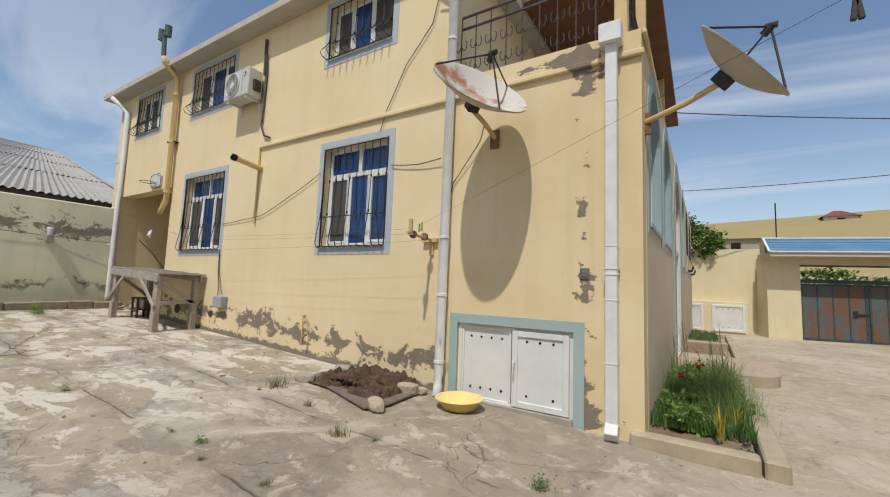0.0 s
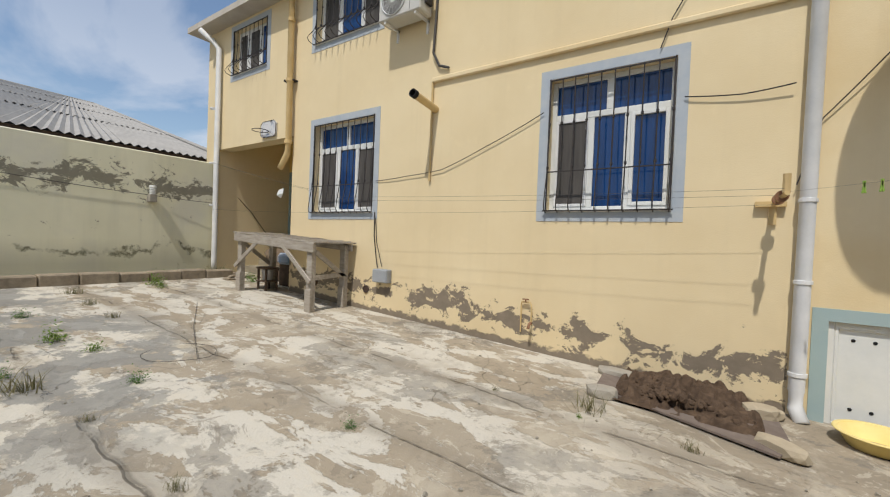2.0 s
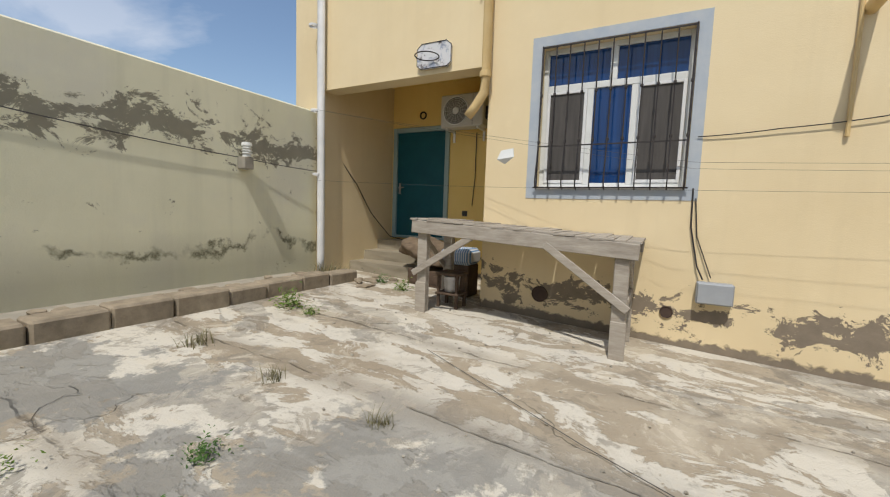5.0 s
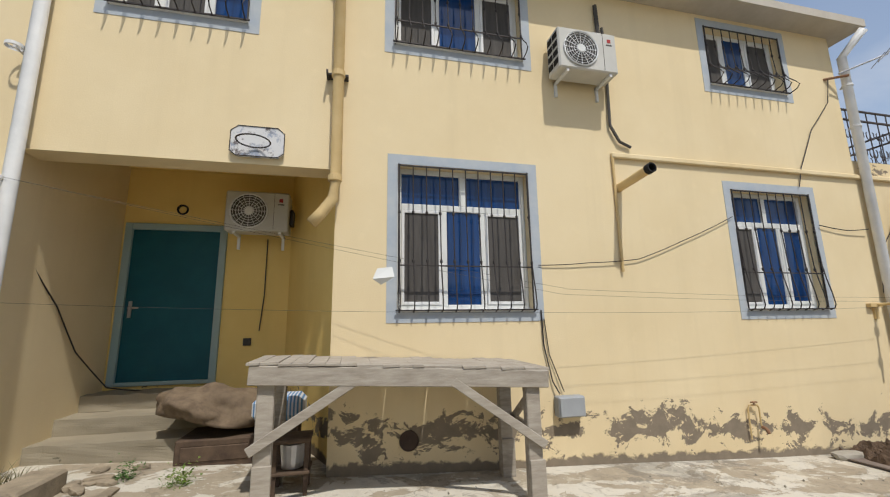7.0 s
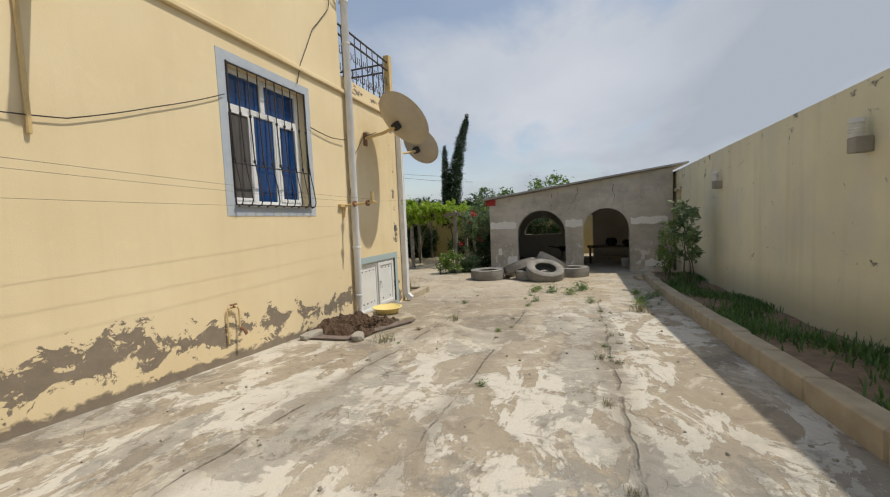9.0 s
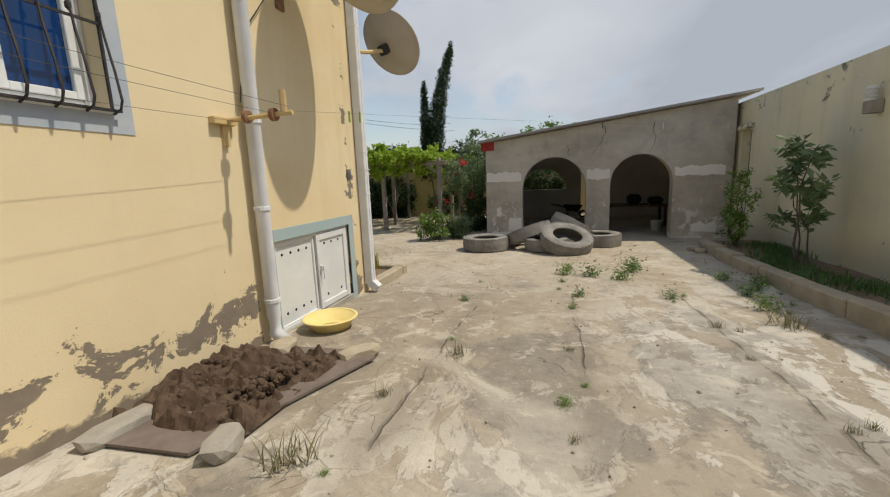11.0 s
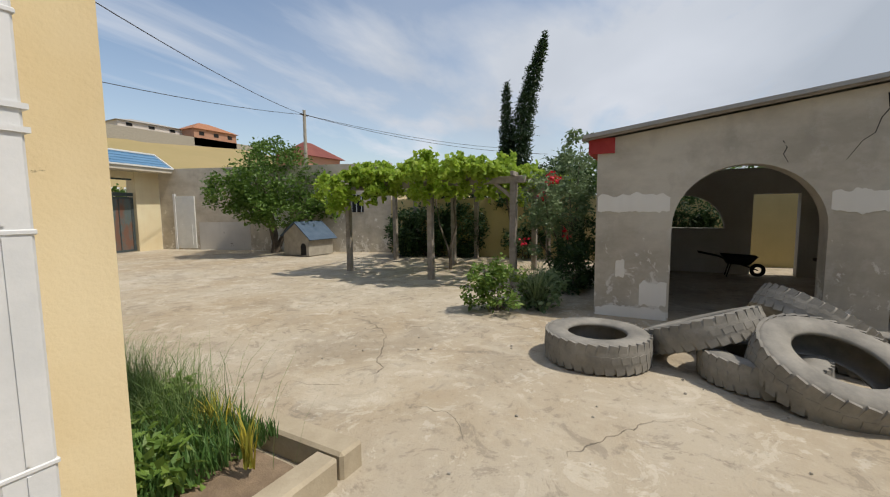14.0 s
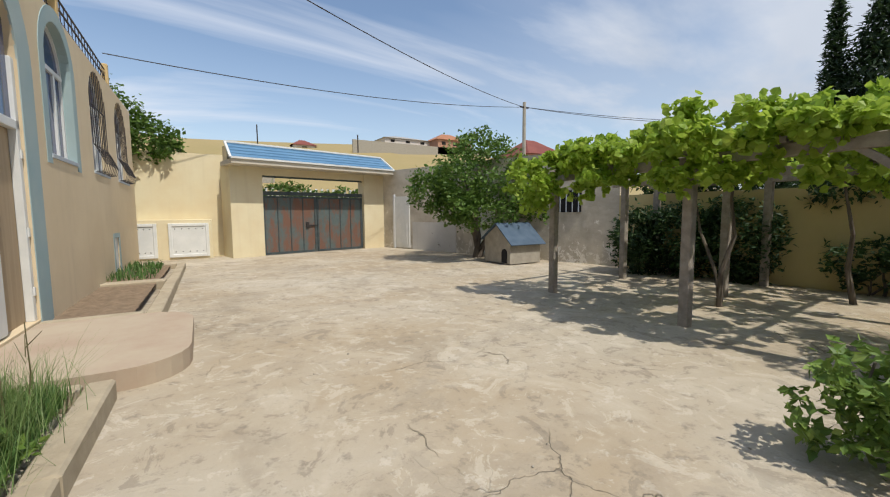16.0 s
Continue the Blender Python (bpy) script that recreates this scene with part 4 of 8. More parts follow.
tagged(part("wall_socket", boxes((-11.86, -11.76, 6.28, 6.3, 1.7, 1.8), (-11.84, -11.78, 6.274, 6.28, 1.72, 1.78)), M_NET), "small grey socket plate on the porch wall", "socket")

# junction box, holes, tap
t = thing("junction_box", "grey plastic junction box low on the wall", "junction box", (-8.01, 4.36, 0.93))
part("case", boxes((-8.17, -7.85, 4.24, 4.36, 0.93, 1.15), bevel=0.012), simple("grey_plastic", (0.27, 0.29, 0.31), (0.33, 0.35, 0.37), 4, 0.5), t)
part("lid", boxes((-8.16, -7.86, 4.225, 4.24, 0.94, 1.14), bevel=0.006), simple("grey_lid", (0.31, 0.33, 0.35), (0.36, 0.38, 0.4), 4, 0.5), t)
for x, z, r in ((-9.80, 0.80, 0.1), (-8.42, 0.78, 0.065)):
    bm = bmesh.new()
    lathe(bm, [(r, -0.012), (r, 0.012), (r * 0.9, 0.014), (r * 0.86, 0.006), (0.001, 0.005)], Matrix.Translation((x, 4.352, z)) @ pose(0, 0, 0, 90), 18)
    tagged(part("vent_hole", bm, simple("vent_ring", (0.05, 0.035, 0.03), (0.09, 0.06, 0.045), 5, 0.8)), "round dark vent hole low in the wall", "vent")
t = thing("garden_tap", "white pipe tap standing out of the wall foot", "tap", (-5.45, 4.3, 0.3))
part("pipe", tube(bmesh.new(), [(-5.55, 4.33, 0.5), (-5.55, 4.33, 0.86), (-5.54, 4.32, 0.90), (-5.42, 4.31, 0.90), (-5.40, 4.31, 0.86), (-5.40, 4.31, 0.62)], 0.010, 8), M_OCHREPIPE, t)
part("spout", tube(bmesh.new(), [(-5.40, 4.30, 0.64), (-5.40, 4.25, 0.63), (-5.40, 4.22, 0.58)], 0.02, 8), M_RUST, t, "rusty brass spout")
part("handle", boxes((-5.52, -5.44, 4.285, 4.315, 0.93, 0.945), (-5.485, -5.475, 4.295, 4.305, 0.9, 0.93)), M_RUST, t)

# clothes-line arm with spools
t = thing("line_bracket", "rusty iron clothes-line arm with wooden peg", "bracket", (-3.02, 4.36, 2.05))
part("plate", boxes((-3.16, -2.92, 4.30, 4.37, 2.1, 2.15), (-3.05, -2.99, 4.33, 4.37, 1.93, 2.1)), M_OCHREPIPE, t)
part("arm", tube(bmesh.new(), [(-3.02, 4.36, 2.13), (-2.98, 3.72, 2.16)], 0.02, 8), M_OCHREPIPE, t)
for y in (4.13, 3.88):
    bm = bmesh.new()
    lathe(bm, [(0.02, -0.02), (0.05, -0.018), (0.05, 0.018), (0.02, 0.02)], Matrix.Translation((-3.0, y, 2.15)) @ pose(0, 0, 0, 90), 14)
    part("spool", bm, M_RUST, t)
part("peg", tube(bmesh.new(), [(-2.98, 3.80, 2.17), (-2.98, 3.80, 2.33)], 0.03, 8), simple("ochre_wood", (0.5, 0.36, 0.17), (0.6, 0.45, 0.24), 8, 0.8), t)
t = thing("corner_bracket", "iron antenna bracket on the upper corner", "bracket", (-3.0, 4.3, 6.0))
part("arm", tube(bmesh.new(), [(-3.1, 4.36, 5.72), (-2.8, 4.2, 5.74)], 0.02, 8), M_RUST, t)

# clothes lines and stray wires
for z, y in ((2.20, 3.74), (2.16, 3.88), (2.10, 4.1)):
    cable("thin clothes line stretched along the house", [(-3.0, y, z), (-8.3, 4.0 if y > 4 else y - 0.1, z + 0.08 if y < 4 else z - 0.04), (-13.44, 4.2, 3.3 if y < 4 else 2.2)], 0.0014, 0.005, M_NET, "clothes_line")
cable("thin clothes line from the house to the shed", [(-2.98, 3.74, 2.17), (4.7, -2.2, 2.5)], 0.0008, 0.004, M_NET, "clothes_line")
cable("black cable looping between the windows", [(-8.27, 4.34, 2.62), (-7.6, 4.33, 2.66), (-6.9, 4.33, 2.72), (-6.2, 4.33, 2.98), (-5.35, 4.33, 3.34)], 0.0055, 0.012)
cable("black cable from the window to the junction box", [(-8.27, 4.34, 2.1), (-8.26, 4.34, 1.7), (-8.18, 4.33, 1.3), (-8.12, 4.3, 1.17)], 0.008, 0)
cable("black cable beside the window down to the box", [(-8.24, 4.34, 2.0), (-8.20, 4.34, 1.6), (-8.05, 4.33, 1.19)], 0.006, 0)
cable("black wire hanging from the corner over the wall", [(-3.05, 4.33, 5.7), (-3.15, 4.33, 5.3), (-3.6, 4.33, 4.8), (-3.95, 4.33, 4.15), (-4.05, 4.33, 3.85)], 0.007, 0.01)
cable("black wire from the window to the downpipe", [(-3.8, 4.33, 3.28), (-3.3, 4.32, 3.22), (-2.9, 4.3, 3.25)], 0.007, 0.012)
cable("black wire from the downpipe to the dish", [(-2.86, 4.3, 2.3), (-2.7, 4.33, 2.9), (-2.3, 4.3, 3.4), (-2.15, 4.1, 3.5)], 0.006, 0.01)
cable("black wire from the porch into the yard", [(-13.5, 4.8, 2.6), (-13.47, 5.2, 2.2), (-13.46, 5.6, 1.7), (-13.3, 6.0, 1.25), (-12.6, 6.2, 1.12)], 0.008, 0.01)

# cellar hatch
x0, x1, z0, z1 = HATCH
t = thing("cellar_doors", "white plastic double cellar doors, a painted band round them", "cellar door", ((x0 + x1) / 2, 4.36, z0), kind="")
b = 0.115
part("surround", boxes((x0 - b, x0, 4.35, 4.38, 0.02, z1 + b), (x1, x1 + b, 4.35, 4.38, 0.0, z1 + b), (x0, x1, 4.35, 4.38, z1, z1 + b)), M_TEALPAINT, t, "faded teal painted band")
part("door_frame", boxes((x0, x0 + 0.05, 4.39, 4.46, z0, z1), (x1 - 0.05, x1, 4.39, 4.46, z0, z1), (x0 + 0.05, x1 - 0.05, 4.39, 4.46, z1 - 0.05, z1), (x0 + 0.05, x1 - 0.05, 4.39, 4.46, z0, z0 + 0.04), bevel=0.006), M_WHITE, t)
xm = x0 + 0.5 * (x1 - x0)
for a, c, name in ((x0 + 0.05, xm - 0.01, "west"), (xm + 0.01, x1 - 0.05, "east")):
    y = 4.395 if name == "west" else 4.372
    f = 0.03 if name == "west" else 0.07
    leafd = part("door", boxes((a, a + f, y, y + 0.06, z0 + 0.03, z1 - 0.04), (c - f, c, y, y + 0.06, z0 + 0.03, z1 - 0.04), (a + f, c - f, y, y + 0.06, z1 - 0.04 - f, z1 - 0.04), (a + f, c - f, y, y + 0.06, z0 + 0.03, z0 + 0.03 + f), bevel=0.006), M_WHITE, t)
    part("panel", boxes((a + f, c - f, y + 0.02, y + 0.045, z0 + 0.03 + f, z1 - 0.04 - f)), M_WHITE, leafd)
    # air holes are near-black discs on the panel, their shade painted in
    nh = 4 if name == "west" else 3
    for k in range(nh):
        for zz in (z1 - 0.16, z0 + 0.17):
            if name == "east" and zz < 0.5 and k == 1:
                continue
            hx = a + f + (c - a - 2 * f) * (k + 0.7) / (nh + 0.4)
            bm = bmesh.new()
            lathe(bm, [(0.016, 0.0), (0.012, 0.006), (0.0005, 0.006)], Matrix.Translation((hx, y + 0.0195, zz)) @ pose(0, 0, 0, 90), 10)
            part("air_hole", bm, M_DARK, leafd, "small dark disc for the shade in an air hole")
part("handle", boxes((xm + 0.03, xm + 0.055, 4.335, 4.373, 0.60, 0.66), (xm + 0.035, xm + 0.05, 4.32, 4.335, 0.50, 0.66), bevel=0.004), M_WHITE, t)
# added near-black sheet that stands for the unlit cellar behind the doors
part("backing", boxes((x0, x1, 4.56, 4.60, z0, z1)), M_DARK, t)
part("lock_plate", boxes((xm + 0.028, xm + 0.058, 4.366, 4.374, 0.52, 0.68)), M_PIPEW, t)
tagged(part("meter_plate", boxes((-1.05, -0.95, 4.345, 4.37, 1.645, 1.765), (-1.03, -0.97, 4.338, 4.346, 1.67, 1.74), bevel=0.004), simple("grey_steel", (0.15, 0.145, 0.14), (0.24, 0.23, 0.22), 10, 0.5, 0.5)), "small grey steel cover plate let into the wall", "cover plate")


M_DISHBACK = simple("dull_tan_enamel", (0.42, 0.37, 0.29), (0.5, 0.45, 0.37), 3, 0.6)


def dish(label, centre, normal, d, mount, rusty):
    """Satellite dish: shallow bowl, three feed struts, feed horn, back bracket and wall arm."""
    t = thing("satellite_dish", label, "satellite dish", mount)
    m = look(centre, Vector(centre) + Vector(normal)) @ pose(0, 0, 0, 180)
    r = d / 2
    prof = [(0.001, 0.0)] + [(r * k / 8, 0.16 * d * (k / 8) ** 2) for k in range(1, 9)]
    bm = bmesh.new()
    lathe(bm, prof + [(r + 0.012, 0.16 * d + 0.004)], m, 36)
    mm = Mat("dish_paint", 0.55, 0, 0.4)
    n = mm.noise(2.2, 5, 0.65)
    c = mm.mix(mm.step(n, 0.52 if rusty else 0.66, 0.62 if rusty else 0.8), (0.56, 0.53, 0.47), (0.36, 0.13, 0.05))
    mm.col(mm.mix(mm.math("MULTIPLY", mm.noise(20, 3), 0.3), c, (0.4, 0.37, 0.31)))
    part("reflector", bm, mm.m, t, "", True)
    bm = bmesh.new()
    lathe(bm, [(r + 0.012, 0.16 * d + 0.004), (r + 0.012, 0.16 * d - 0.012)] + [(q * 0.995, z - 0.012) for q, z in reversed(prof)], m, 36)
    part("back_shell", bm, M_DISHBACK, t, "dull tan back of the dish", True)
    feed = m @ Vector((0, -0.06 * d, 0.46 * d))
    for a in (90, 210, 330):
        e = m @ Vector((r * math.cos(radians(a)), r * math.sin(radians(a)), 0.16 * d))
        part("strut", tube(bmesh.new(), [e, feed], 0.01, 6), M_IRON, t)
    bm = bmesh.new()
    tube(bm, [feed, m @ Vector((0, -0.05 * d, 0.38 * d))], 0.035, 10)
    tube(bm, [feed + Vector((0.05, 0, 0.01)), feed + Vector((-0.04, 0.02, 0.02))], 0.028, 8)
    part("feed_horn", bm, M_IRON, t)
    back = m @ Vector((0, 0, -0.02))
    bm = bmesh.new()
    box(bm, -0.07, 0.07, -0.07, 0.07, -0.12, 0.0, 0.01, m)
    part("back_bracket", bm, M_IRON, t)
    part("wall_arm", tube(bmesh.new(), [mount, Vector(mount).lerp(Vector(back), 0.55) + Vector((0, 0, -0.04)), m @ Vector((0, 0, -0.1))], 0.03, 8), M_OCHREPIPE, t)
    part("wall_plate", boxes((mount[0] - 0.06, mount[0] + 0.06, mount[1] - 0.02, mount[1] + 0.02, mount[2] - 0.14, mount[2] + 0.1)), M_RUST, t)
    return t


dish("rust-stained white satellite dish on an arm from the wall", (-2.06, 3.68, 3.62), (0.64, -0.38, 0.67), 1.1, (-2.12, 4.36, 3.42), True)
dish("grey-white satellite dish on an arm from the corner", (0.33, 4.28, 3.6), (0.76, -0.28, 0.59), 0.98, (-0.42, 4.62, 3.4), False)

# terrace railing
M_RAIL = simple("dark_railing", (0.06, 0.05, 0.05), (0.1, 0.085, 0.08), 14, 0.6, 0.3)


def railing(label, p, q, z, h, n):
    t = thing("railing", label, "railing", (*p, z))
    a, b = Vector((*p, z)), Vector((*q, z))
    for zz in (0.06, h * 0.82, h):
        part("rail", beam(bmesh.new(), a + Vector((0, 0, zz)), b + Vector((0, 0, zz)), 0.03, 0.03), M_RAIL, t)
    d = (b - a).normalized()
    mesh = None
    for i in range(n + 1):
        o = a.lerp(b, i / n)
        if mesh is None:
            bm = tube(bmesh.new(), [(0, 0, 0.06), (0, 0, h)], 0.009, 5)
            s = (b - a).length / n * 0.5
            for side in (-1, 1):
                for zc in (h * 0.28, h * 0.6):
                    pts = []
                    for k in range(14):
                        an = k / 13 * 4.4
                        rad = s * 0.85 * (1 - k / 17)
                        c = d * side * (s * 0.5 + rad * math.cos(an + math.pi) * 0.6)
                        pts.append((c.x, c.y, zc + rad * 1.4 * math.sin(an + math.pi)))
                    tube(bm, pts, 0.007, 4)
            ob = part("baluster", bm, M_RAIL, t, "scrolled iron baluster")
            ob.location = o
            mesh = ob.data
        else:
            ob = new("baluster", mesh)
            ob.parent = t
            ob.matrix_parent_inverse = t.matrix_basis.inverted()
            ob.location = o
            ob["label"] = "scrolled iron baluster"
    return t


railing("dark scrolled iron railing along the terrace front", (-2.75, 4.5), (-0.69, 4.5), 4.36, 0.98, 9)
railing("dark scrolled iron railing along the terrace side", (-0.64, 4.65), (-0.64, 10.2), 4.36, 0.98, 22)
railing("dark scrolled iron railing at the terrace end", (-0.64, 10.4), (-0.64, 18.7), 4.36, 0.98, 31)
for y in (4.52, 6.4, 10.3, 14.2, 18.8):
    tagged(part("terrace_post", boxes((-0.71, -0.57, y - 0.07, y + 0.07, 4.36, 6.6 if 6 < y < 13 else 5.5), bevel=0.01), M_OCHREPIPE), "slim ochre painted post on the terrace edge", "post")

# backboard over the porch
t = thing("basketball_backboard", "small patterned backboard with a bare hoop over the porch", "backboard", (-11.41, 4.36, 3.7))
bm = bmesh.new()
prof = [(-0.26, 3.76), (-0.2, 3.71), (0.2, 3.71), (0.26, 3.76), (0.26, 3.98), (0.19, 4.04), (-0.19, 4.04), (-0.26, 3.98)]
fr = [bm.verts.new((-11.41 + x, 4.315, z)) for x, z in prof]
bk = [bm.verts.new((-11.41 + x, 4.355, z)) for x, z in prof]
bm.faces.new(fr), bm.faces.new(bk)
for i in range(8):
    bm.faces.new((fr[i], fr[(i + 1) % 8], bk[(i + 1) % 8], bk[i]))
mm = Mat("printed_board", 0.5)
mm.col(mm.mix(mm.step(mm.noise(11, 5, 0.65), 0.5, 0.6), (0.62, 0.62, 0.62), mm.mix(mm.step(mm.noise(6, 2), 0.45, 0.55), (0.12, 0.1, 0.1), (0.3, 0.34, 0.42))))
part("board", bm, mm.m, t)
part("rim_line", tube(bmesh.new(), [(-11.41 + x * 1.02, 4.312, z) for x, z in prof + prof[:1]], 0.005, 5, cap=False), M_IRON, t)
part("hoop", tube(bmesh.new(), [(-11.41 + 0.16 * math.cos(a), 4.14 + 0.16 * math.sin(a), 3.80) for a in [2 * math.pi * k / 20 for k in range(21)]], 0.008, 5, cap=False), M_IRON, t, "bare iron hoop")

# antenna at the eave corner
t = thing("television_antenna", "small aluminium aerial on a mast at the corner", "antenna", (-2.75, 4.1, 6.0))
M_ALU = simple("aluminium", (0.42, 0.43, 0.45), (0.55, 0.55, 0.57), 9, 0.4, 0.8)
part("mast", tube(bmesh.new(), [(-3.0, 4.2, 5.74), (-2.3, 3.95, 6.02)], 0.014, 6), M_ALU, t)
part("boom", tube(bmesh.new(), [(-2.45, 4.0, 5.9), (-2.1, 3.8, 6.25)], 0.01, 6), M_ALU, t)
for k in range(5):
    p = Vector((-2.45, 4.0, 5.9)).lerp(Vector((-2.1, 3.8, 6.25)), k / 4)
    part("element", tube(bmesh.new(), [p + Vector((-0.12, -0.16, 0.03)), p + Vector((0.12, 0.16, 0.0))], 0.006, 5), M_ALU, t)

# ---- porch and western yard ----
t = thing("door_1", "dark teal steel door with a pale frame, shut", "door", (-12.8, 6.3, 1.2), kind="structure")
x0, x1, z0, z1 = DOOR
part("door_frame", boxes((x0, x0 + 0.09, 6.26, 6.36, z0, z1), (x1 - 0.09, x1, 6.26, 6.36, z0, z1), (x0 + 0.09, x1 - 0.09, 6.26, 6.36, z1 - 0.09, z1), (x0 + 0.09, x1 - 0.09, 6.26, 6.36, z0, z0 + 0.05), bevel=0.006), M_TEALPAINT, t, "faded blue-green frame")
leafd = part("door_leaf", boxes((x0 + 0.09, x1 - 0.09, 6.30, 6.35, z0 + 0.05, z1 - 0.09), bevel=0.004), M_TEAL, t)
part("handle_plate", boxes((x0 + 0.14, x0 + 0.18, 6.285, 6.30, 2.1, 2.32)), M_ALU, leafd)
part("door_handle", boxes((x0 + 0.15, x0 + 0.27, 6.25, 6.265, 2.22, 2.24), (x0 + 0.155, x0 + 0.17, 6.25, 6.285, 2.22, 2.24)), M_ALU, leafd, "steel lever handle")
for z in (1.6, 2.9):
    part("hinge", tube(bmesh.new(), [(x1 - 0.09, 6.29, z), (x1 - 0.09, 6.29, z + 0.12)], 0.012, 6), M_TEAL, leafd)
bm = bmesh.new()
lathe(bm, [(0.075, -0.01), (0.075, 0.008), (0.055, 0.01), (0.05, -0.03), (0.001, -0.032)], Matrix.Translation((-12.78, 6.288, 3.62)) @ pose(0, 0, 0, 90), 16)
tagged(part("round_vent", bm, M_DARK), "round dark vent above the porch door", "vent")

M_STEP = plaster("worn_step", (0.33, 0.29, 0.215), (0.25, 0.22, 0.165), (0.13, 0.12, 0.09), (0.2, 0.18, 0.13), patches=0.12)
t = thing("porch_steps", "three worn concrete steps up to the porch door", "steps", (-12.7, 5.7, 0.6), kind="structure")
for xe, ya, yb, za, zb in ((-11.9, 5.05, 6.3, 0.55, 0.83), (-11.95, 5.45, 6.3, 0.83, 1.0), (-12.0, 5.85, 6.3, 1.0, 1.18)):
    bm = boxes((-13.49, xe, ya, yb, za, zb))
    bmesh.ops.subdivide_edges(bm, edges=bm.edges[:], cuts=9, use_grid_fill=True)
    for v in bm.verts:
        k = noise.noise(v.co * 5) * 0.02 + noise.noise(v.co * 14) * 0.008
        v.co += Vector((0, k if v.co.y < ya + 0.02 else 0, k * 0.6 if v.co.z > zb - 0.01 else 0))
    part("step", bm, M_STEP, t)

# long workbench
M_PLANK = Mat("grey_plank", 0.9)
nz = M_PLANK.noise(1.0, 6, 0.65, M_PLANK.scaled(4, 22, 22))
M_PLANK.col(M_PLANK.mix(M_PLANK.step(nz, 0.3, 0.7), M_PLANK.mix(M_PLANK.rnd(), (0.22, 0.19, 0.155), (0.32, 0.28, 0.23)), (0.44, 0.4, 0.34)))
M_PLANK.bump(nz, 0.5, 0.008)
M_PLANK = M_PLANK.m
t = thing("workbench", "long weathered plank workbench with braced legs", "workbench", (-9.95, 3.75, 0.5))


def bench_z(x):
    return 1.553 - 0.049 * (x + 8.72)


legs = [(-8.82, 3.42), (-8.82, 4.10), (-11.05, 3.52), (-11.05, 4.18)]
for x, y in legs:
    bm = bmesh.new()
    beam(bm, (x, y, g(x, y) - 0.01), (x, y, bench_z(x) - 0.04), 0.13, 0.09, 0.008)
    part("leg", bm, M_PLANK, t)
    bm = bmesh.new()
    beam(bm, (x + 0.005, y - 0.055, g(x, y) - 0.01), (x + 0.005, y - 0.055, g(x, y) + 0.36), 0.14, 0.03, 0.004)
    part("leg_splice", bm, M_PLANK, t)
bm = bmesh.new()
beam(bm, (-11.18, 3.455, bench_z(-11.18) - 0.085), (-8.68, 3.355, bench_z(-8.68) - 0.085), 0.045, 0.15, 0.006)
part("front_apron", bm, M_PLANK, t, "broad grey board along the front")
bm = bmesh.new()
beam(bm, (-11.18, 4.22, bench_z(-11.18) - 0.08), (-8.68, 4.15, bench_z(-8.68) - 0.08), 0.04, 0.12, 0.006)
part("back_apron", bm, M_PLANK, t)
for a, b in (((-11.15, 3.44, 1.02), (-10.35, 3.42, 1.52)), ((-8.74, 3.34, 0.92), (-9.55, 3.38, 1.48)), ((-8.76, 4.1, 0.95), (-8.76, 3.45, 1.4)), ((-11.1, 4.15, 1.05), (-11.1, 3.55, 1.5)), ((-8.76, 3.42, 0.98), (-8.76, 4.1, 1.02))):
    bm = bmesh.new()
    beam(bm, a, b, 0.03, 0.075, 0.004)
    part("brace", bm, M_PLANK, t)
rng = random.Random(4)
x = -11.2
while x < -8.68:
    w = rng.uniform(0.09, 0.14)
    bm = bmesh.new()
    f = (x + 11.2) / 2.52
    y0 = 3.44 - 0.1 * f + rng.uniform(-0.02, 0.015)
    beam(bm, (x + w / 2, y0, bench_z(x) + rng.uniform(-0.004, 0.006)), (x + w / 2 + rng.uniform(-0.01, 0.01), 4.24 + rng.uniform(-0.02, 0.03), bench_z(x) + rng.uniform(-0.004, 0.01)), w - 0.001, 0.022, 0.002)
    part("top_board", bm, M_PLANK, t)
    x += w

t.matrix_basis = Matrix.Translation((0, 0.1, 0)) @ t.matrix_basis

# things under and behind the bench
t = thing("wooden_stool", "dark worn wooden stool under the workbench", "stool", (-10.85, 4.0, 0.56))
M_OLDWOOD = simple("dark_old_wood", (0.06, 0.04, 0.03), (0.13, 0.09, 0.06), 7, 0.9, bump=0.4)
gz = g(-10.85, 4.1)
part("seat", boxes((-11.05, -10.72, 3.92, 4.22, gz + 0.42, gz + 0.46), bevel=0.01), M_OLDWOOD, t)
for dx in (-11.03, -10.77):
    for dy in (3.94, 4.17):
        part("leg", boxes((dx, dx + 0.035, dy, dy + 0.035, gz, gz + 0.42)), M_OLDWOOD, t)
part("shelf", boxes((-11.05, -10.72, 3.92, 4.22, gz + 0.17, gz + 0.195), bevel=0.006), M_OLDWOOD, t)
bm = bmesh.new()
lathe(bm, [(0.001, gz + 0.2), (0.09, gz + 0.2), (0.11, gz + 0.4), (0.1, gz + 0.4), (0.085, gz + 0.22), (0.001, gz + 0.215)], Matrix.Translation((-10.88, 4.07, 0)), 16)
tagged(part("paint_tin", bm, M_ALU), "dull grey tin on the stool's shelf", "tin")
mm = Mat("striped_cloth", 0.9)
st = mm.n.new("ShaderNodeTexWave")
st.inputs["Scale"].default_value = 9
mm.l.new(mm.pos, st.inputs["Vector"])
mm.col(mm.mix(mm.step(st.outputs["Fac"], 0.45, 0.55), (0.6, 0.62, 0.66), (0.12, 0.25, 0.45)))
bm = boxes((-11.35, -10.85, 4.55, 4.95, 1.02, 1.26), bevel=0.06)
